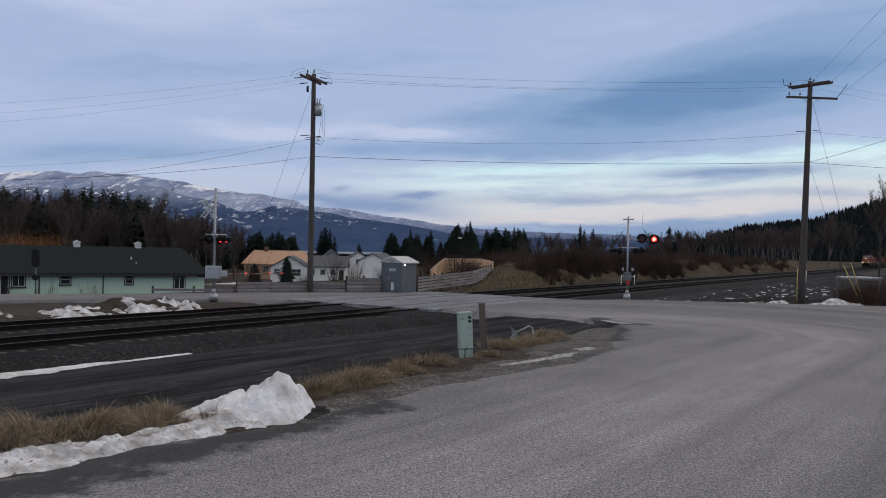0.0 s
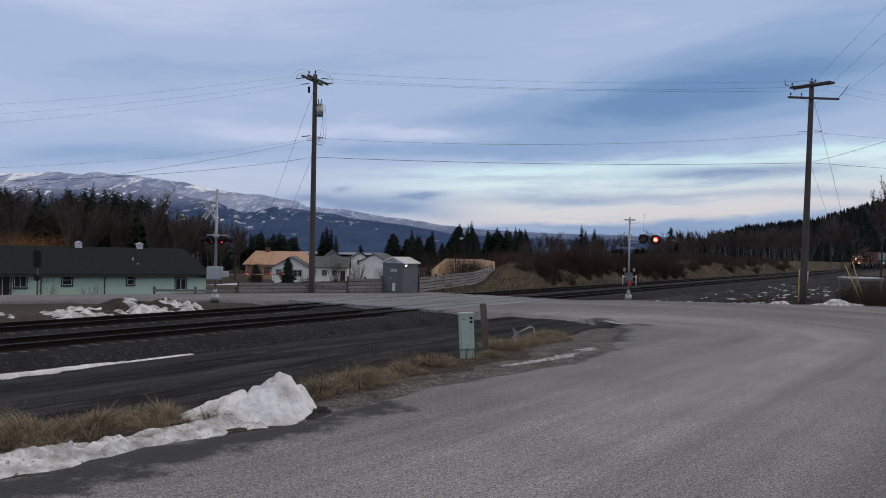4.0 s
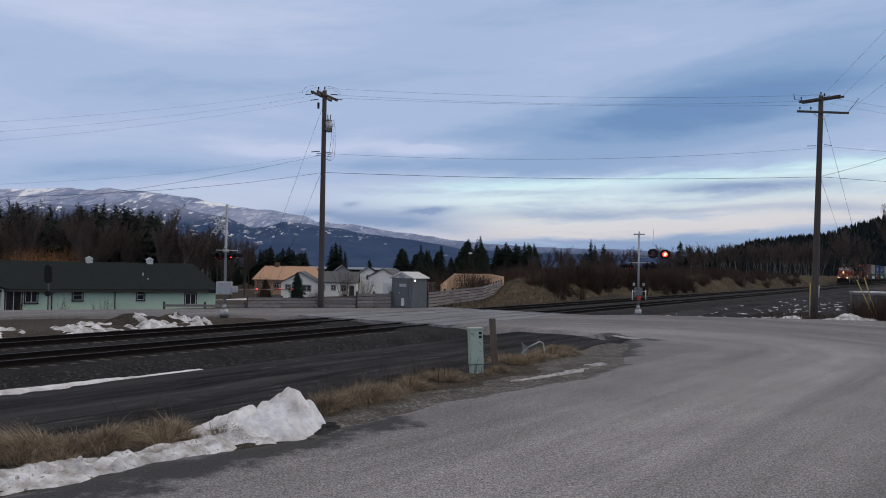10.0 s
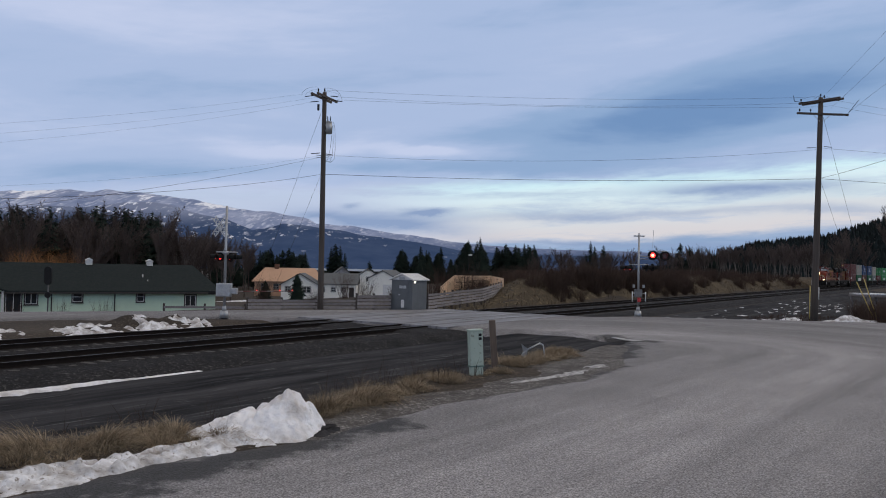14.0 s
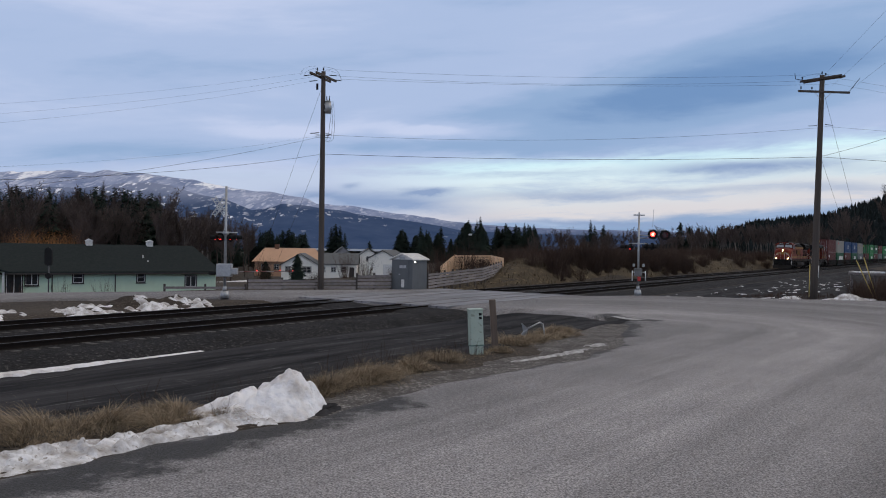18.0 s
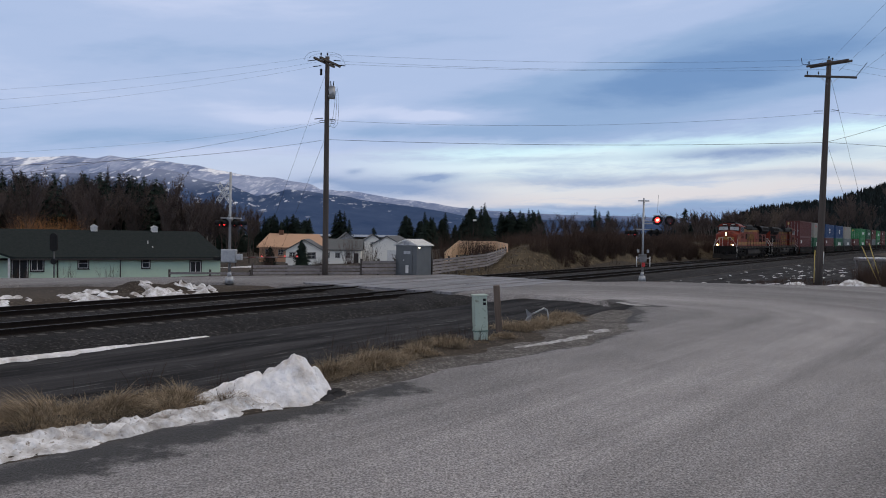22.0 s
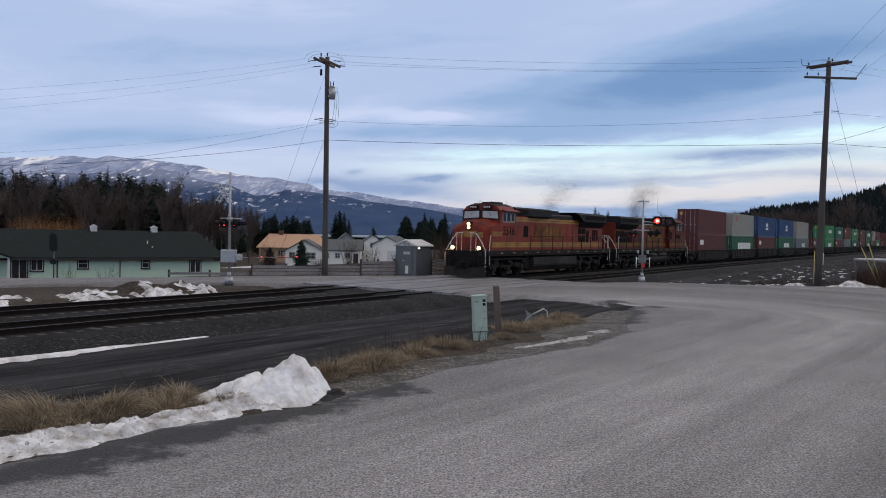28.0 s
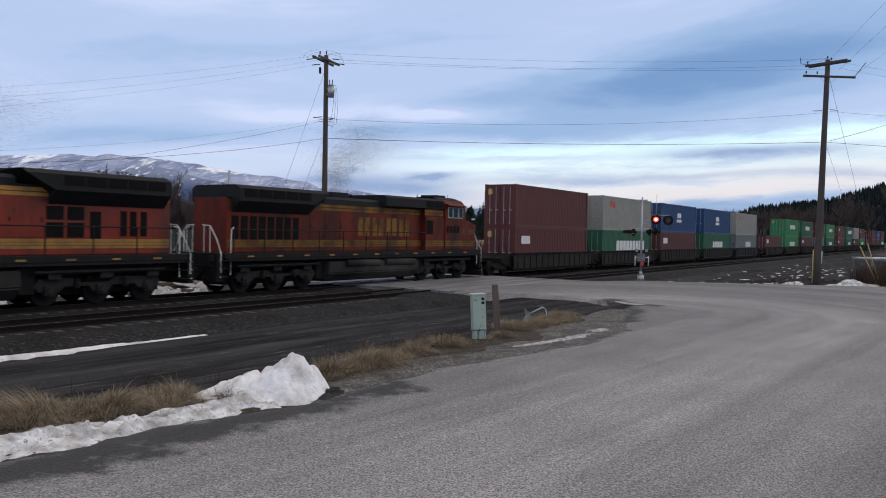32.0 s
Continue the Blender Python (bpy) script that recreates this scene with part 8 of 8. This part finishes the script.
# containers
def container_mesh(name, colour, colour2):
    mat = material(name, colour, colour2, 0.6, scale=1.0, speck=tuple(c * 0.55 for c in colour2), speck_scale=4, speck_amount=0.1)
    bm = B()
    pitch, depth, n = 0.278, 0.036, 43
    out = []
    y = 0.12
    for i in range(n):
        out += [(1.205, y), (1.205, y + 0.07), (1.205 - depth, y + 0.14), (1.205 - depth, y + 0.21)]
        y += pitch
    right = out + [(1.205, 12.07)]
    left = [(-x, yy) for x, yy in reversed(right)]
    ring = right + left
    lo = [bm.verts.new((x, yy, 0.14)) for x, yy in ring]
    hi = [bm.verts.new((x, yy, 2.80)) for x, yy in ring]
    k = len(ring)
    for i in range(k):
        bm.faces.new((lo[i], lo[(i + 1) % k], hi[(i + 1) % k], hi[i]))
    bm.faces.new(hi)
    bm.faces.new(list(reversed(lo)))
    me = bpy.data.meshes.new(name)
    bm.to_mesh(me)
    bm.free()
    me.materials.append(mat)
    fr = bpy.data.meshes.new(name + "_frame")
    bm = B()
    for sx in (-1, 1):
        for y in (0.0, 12.01):
            box(bm, sx * 1.14 - 0.08, sx * 1.14 + 0.08, y, y + 0.18, 0, 2.896)
        box(bm, sx * 1.18 - 0.04, sx * 1.18 + 0.04, 0.18, 12.01, 0, 0.16)
        box(bm, sx * 1.18 - 0.04, sx * 1.18 + 0.04, 0.18, 12.01, 2.78, 2.88)
    for y in (0.02, 12.09):
        box(bm, -1.06, 1.06, y, y + 0.08, 0, 0.15)
        box(bm, -1.06, 1.06, y, y + 0.08, 2.74, 2.88)
    bm.to_mesh(fr)
    bm.free()
    fr.materials.append(mat)
    door = bpy.data.meshes.new(name + "_door")
    bm = B()
    box(bm, -0.52, 0.52, 0, 0.05, 0.16, 2.73)
    for k in range(5):
        box(bm, -0.46, 0.46, -0.012, 0.0, 0.3 + 0.49 * k, 0.62 + 0.49 * k)
    bm.to_mesh(door)
    bm.free()
    door.materials.append(mat)
    return me, fr, door


CONT = {}
M_DECALW = material("white_decal", (0.70, 0.70, 0.68), rough=0.6)
M_DECALR = material("red_decal", (0.5, 0.06, 0.05), rough=0.6)
M_DECALY = material("yellow_decal", (0.6, 0.42, 0.08), rough=0.6)


def lock_rod_mesh():
    bm = B()
    tube(bm, (0, 0, 0.18), (0, 0, 2.7), 0.02, seg=6)
    box(bm, -0.03, 0.16, -0.02, 0.02, 1.1, 1.16)
    me = bpy.data.meshes.new("lock_rod")
    bm.to_mesh(me)
    bm.free()
    me.materials.append(M_GALV)
    return me


LOCK_ROD = lock_rod_mesh()


def container(kind, label, decal):
    body, fr, door = CONT[kind]
    c = thing("shipping_container", label, "shipping container", group="containers on the train")
    share("body", body, c, Matrix.Identity(4))
    share("frame", fr, c, Matrix.Identity(4))
    for sx in (-0.54, 0.54):
        share("door", door, c, pose(sx, 0.0, 0))
        for k in (-0.24, 0.24):
            share("lock_rod", LOCK_ROD, c, pose(sx + k, -0.04, 0))
    for mat, y0, y1, z0, z1 in decal:
        for sg in (-1, 1):
            bm = B()
            a, b = (y0, y1) if sg > 0 else (12.19 - y1, 12.19 - y0)
            box(bm, sg * 1.214 - 0.004, sg * 1.214 + 0.004, a, b, z0, z1)
            part("marking", bm, mat, c, "plain painted marking")
    bm = B()
    box(bm, -0.92, -0.62, -0.022, -0.014, 2.2, 2.58)
    part("placard", bm, M_DECALY, c, "small yellow placard")
    return c


def letters(y0, y1, z0, z1, n, mat):
    w = (y1 - y0) / n
    return [(mat, y0 + i * w + 0.08 * w, y0 + (i + 1) * w - 0.08 * w, z0, z1) for i in range(n)]


def well_car(label):
    """One well unit, 15.5 m long, the well from 1.65 to 13.85."""
    w = thing("well_car", label, "freight car", group="well cars")
    for sg in (-1, 1):
        bm = B()
        box(bm, sg * 1.36 - 0.06, sg * 1.36 + 0.06, 1.25, 14.25, 0.42, 1.42, 0.02)
        s = part("side_sill", bm, M_TRUCK, w, "dark ribbed side sill")
        for k in range(14):
            bm = B()
            y = 1.7 + k * 0.93
            box(bm, sg * 1.44 - 0.03, sg * 1.44 + 0.03, y, y + 0.10, 0.45, 1.36)
            part("rib", bm, M_TRUCK, s)
        bm = B()
        box(bm, sg * 1.40 - 0.11, sg * 1.40 + 0.11, 1.25, 14.25, 1.40, 1.47, 0.01)
        part("top_chord", bm, M_UNDER, s)
    bm = B()
    box(bm, -1.3, 1.3, 1.5, 14.0, 0.24, 0.325)
    part("well_floor", bm, M_UNDER, w)
    for y0, y1 in ((-0.1, 1.45), (14.05, 15.6)):
        bm = B()
        prism(bm, [(y0, 1.12), (y0, 0.85), (y1, 0.42), (y1, 1.42), ((y0 + y1) / 2, 1.25)], -1.15, 1.15, "x")
        part("end_platform", bm, M_UNDER, w)
    bm = B()
    for sg in (-1, 1):
        prism(bm, [(-1.05, 0.62), (-0.7, 0.40), (0.7, 0.40), (1.05, 0.62), (0.6, 0.80), (-0.6, 0.80)], sg * 1.0 - 0.07, sg * 1.0 + 0.07, "x")
    tr = part("truck_frame", bm, M_UNDER, w)
    for k in (-0.88, 0.88):
        wheelset("wheelset", tr, k, 0.46)
    for y in (0.3, 15.2):
        for sg in (-1, 1):
            handrail(w, [(sg * 1.25, y, 0.7), (sg * 1.25, y, 2.05), (sg * 0.7, y, 2.05), (sg * 0.7, y, 1.2)], 0.02, M_UNDER)
    return w


def exhaust(label, seed, n, wide, high):
    """Thin smoke: a loose cloud of soot flecks, denser low down and in the middle."""
    rng = np.random.RandomState(seed)
    e = thing("exhaust_smoke", label, "smoke", group="exhaust smoke")
    for lump in range(3):
        k = n // 3
        up = high * (0.25 + 0.32 * lump)
        c = np.stack([rng.normal(0.25 * lump, wide * (0.45 + 0.25 * lump), k), rng.normal(0.9 * lump, wide * (0.7 + 0.5 * lump), k), rng.normal(up, high * 0.18, k)], -1)
        c[:, 2] = np.abs(c[:, 2]) + 0.05
        v = c[:, None, :] + rng.normal(0, 0.0062, (k, 3, 3))
        me = bpy.data.meshes.new("smoke_puff")
        me.from_pydata(v.reshape(-1, 3).tolist(), [], np.arange(k * 3).reshape(-1, 3).tolist())
        mesh_object("smoke_puff", me, M_SMOKE, e)
    return e


M_SMOKE = material("sooty_smoke", (0.15, 0.115, 0.085), (0.11, 0.085, 0.065), 1.0, spec=0.0)


def build_train():
    a = locomotive("orange and black diesel locomotive with headlamps burning", False)
    TRAIN.append((a, 0.0, LOCO_LEN, False, 0.0))
    b = locomotive("dirty orange diesel locomotive coupled back to front", True)
    TRAIN.append((b, LOCO_LEN, LOCO_LEN, True, 0.0))
    TRAIN.append((exhaust("thin brown exhaust smoke above the leading locomotive", 3, 30000, 0.7, 2.2), 13.0, 1.0, False, 4.6))
    TRAIN.append((exhaust("brown exhaust smoke above the trailing locomotive", 4, 90000, 0.85, 3.2), LOCO_LEN + 9.3, 1.0, False, 4.6))
    for kind, c1, c2 in (("maroon", (0.092, 0.0125, 0.0105), (0.068, 0.011, 0.0095)), ("rust", (0.09, 0.0175, 0.014), (0.065, 0.0145, 0.0125)), ("green", (0.009, 0.092, 0.041), (0.008, 0.07, 0.032)),
                         ("bright_green", (0.015, 0.18, 0.05), (0.015, 0.142, 0.045)), ("blue", (0.005, 0.046, 0.150), (0.005, 0.034, 0.105)), ("beige", (0.27, 0.26, 0.225), (0.225, 0.214, 0.19)), ("grey", (0.13, 0.15, 0.15), (0.103, 0.122, 0.122))):
        CONT[kind] = container_mesh(kind + "_container_steel", c1, c2)
    sign = letters(3.2, 10.4, 1.15, 2.0, 9, M_DECALW)
    small = letters(4.0, 8.6, 1.25, 1.95, 6, M_DECALW)
    globe = [(M_DECALW, 5.3, 6.6, 1.5, 2.0), (M_DECALW, 5.1, 6.8, 1.05, 1.35)]
    tag = [(M_DECALW, 0.9, 2.2, 1.75, 2.3)]
    red2 = [(M_DECALR, 1.6, 2.1, 2.0, 2.5), (M_DECALR, 2.25, 2.75, 1.9, 2.4)]
    stacks = [(48.75, "maroon", tag, "maroon", []), (64.2, "green", sign, "beige", red2), (79.4, "rust", tag, "blue", globe), (94.95, "green", small, "blue", globe), (110.4, "grey", small[2:], "beige", red2[:1]),
              (129.0, "rust", tag, None, []), (144.8, "bright_green", small, "bright_green", small), (160.4, "rust", tag, "green", small), (175.9, "grey", [], "maroon", tag), (191.4, "green", small, "bright_green", small),
              (210.0, "rust", tag, "rust", tag), (225.5, "green", small, "green", sign), (241.0, "maroon", tag, "beige", red2), (256.5, "bright_green", small, "rust", tag), (272.0, "rust", [], None, []),
              (290.0, "rust", [], "maroon", []), (305.5, "maroon", [], "blue", globe), (321.0, "green", sign, "rust", [])]
    words = {"maroon": "dark maroon", "rust": "rust-red", "green": "dark green", "bright_green": "bright green", "blue": "deep blue", "beige": "dirty beige", "grey": "pale grey-green"}
    first = None
    for s0, lo, dlo, hi, dhi in stacks:
        if first is None:
            first = w = well_car("black ribbed double-stack well car")
        else:
            w = copy_thing(first, Matrix.Identity(4))
        TRAIN.append((w, s0 - 1.65, 15.5, False, 0.0))
        c = container(lo, words[lo] + " corrugated steel container low in a well car", dlo)
        TRAIN.append((c, s0, 12.19, False, 0.334))
        if hi:
            c = container(hi, words[hi] + " corrugated steel container stacked on another", dhi)
            TRAIN.append((c, s0, 12.19, False, 0.334 + 2.9))


build_train()


def flash():
    """The lamps of each pair flash in turn: the lens turns its lit face forward and away."""
    period, lit = 0.976, 0.47
    spans = []
    for n in range(33):
        a, b = 0.32 + period * n, 0.32 + period * n + lit
        if n in (12, 13):
            a = n + 0.10
        if n == 14:
            a = 13.93
        if n in (29, 30, 31):
            b = n + 0.12
        spans.append((a, b))
    for lens, phase in FLASHERS:
        turns, now = [(0.0, 180.0 if phase == 0 else 0.0)], 180.0 if phase == 0 else 0.0
        for a, b in spans:
            for t0 in (a, b):
                if t0 > 31.85:
                    continue
                k = round((t0 - 0.05) * FPS) / FPS
                for j in range(4):
                    turns.append((k + j / FPS, now + 60.0 * j))
                now += 180.0
        turns.append((32.0, now))
        base = lens.matrix_basis.copy()
        walk(lens, [(t, base @ pose(0, 0, 0, 0, 0, r % 360.0)) for t, r in turns])


def motions():
    for ob, s_off, length, back, z in TRAIN:
        rows = []
        for i in range(33):
            m = car_pose(train_s(float(i)) + s_off, length)
            if back:
                m = m @ pose(0, length, 0, 0, 0, 180)
            rows.append((float(i), m @ pose(0, 0, z)))
        walk(ob, rows)
    flash()


motions()
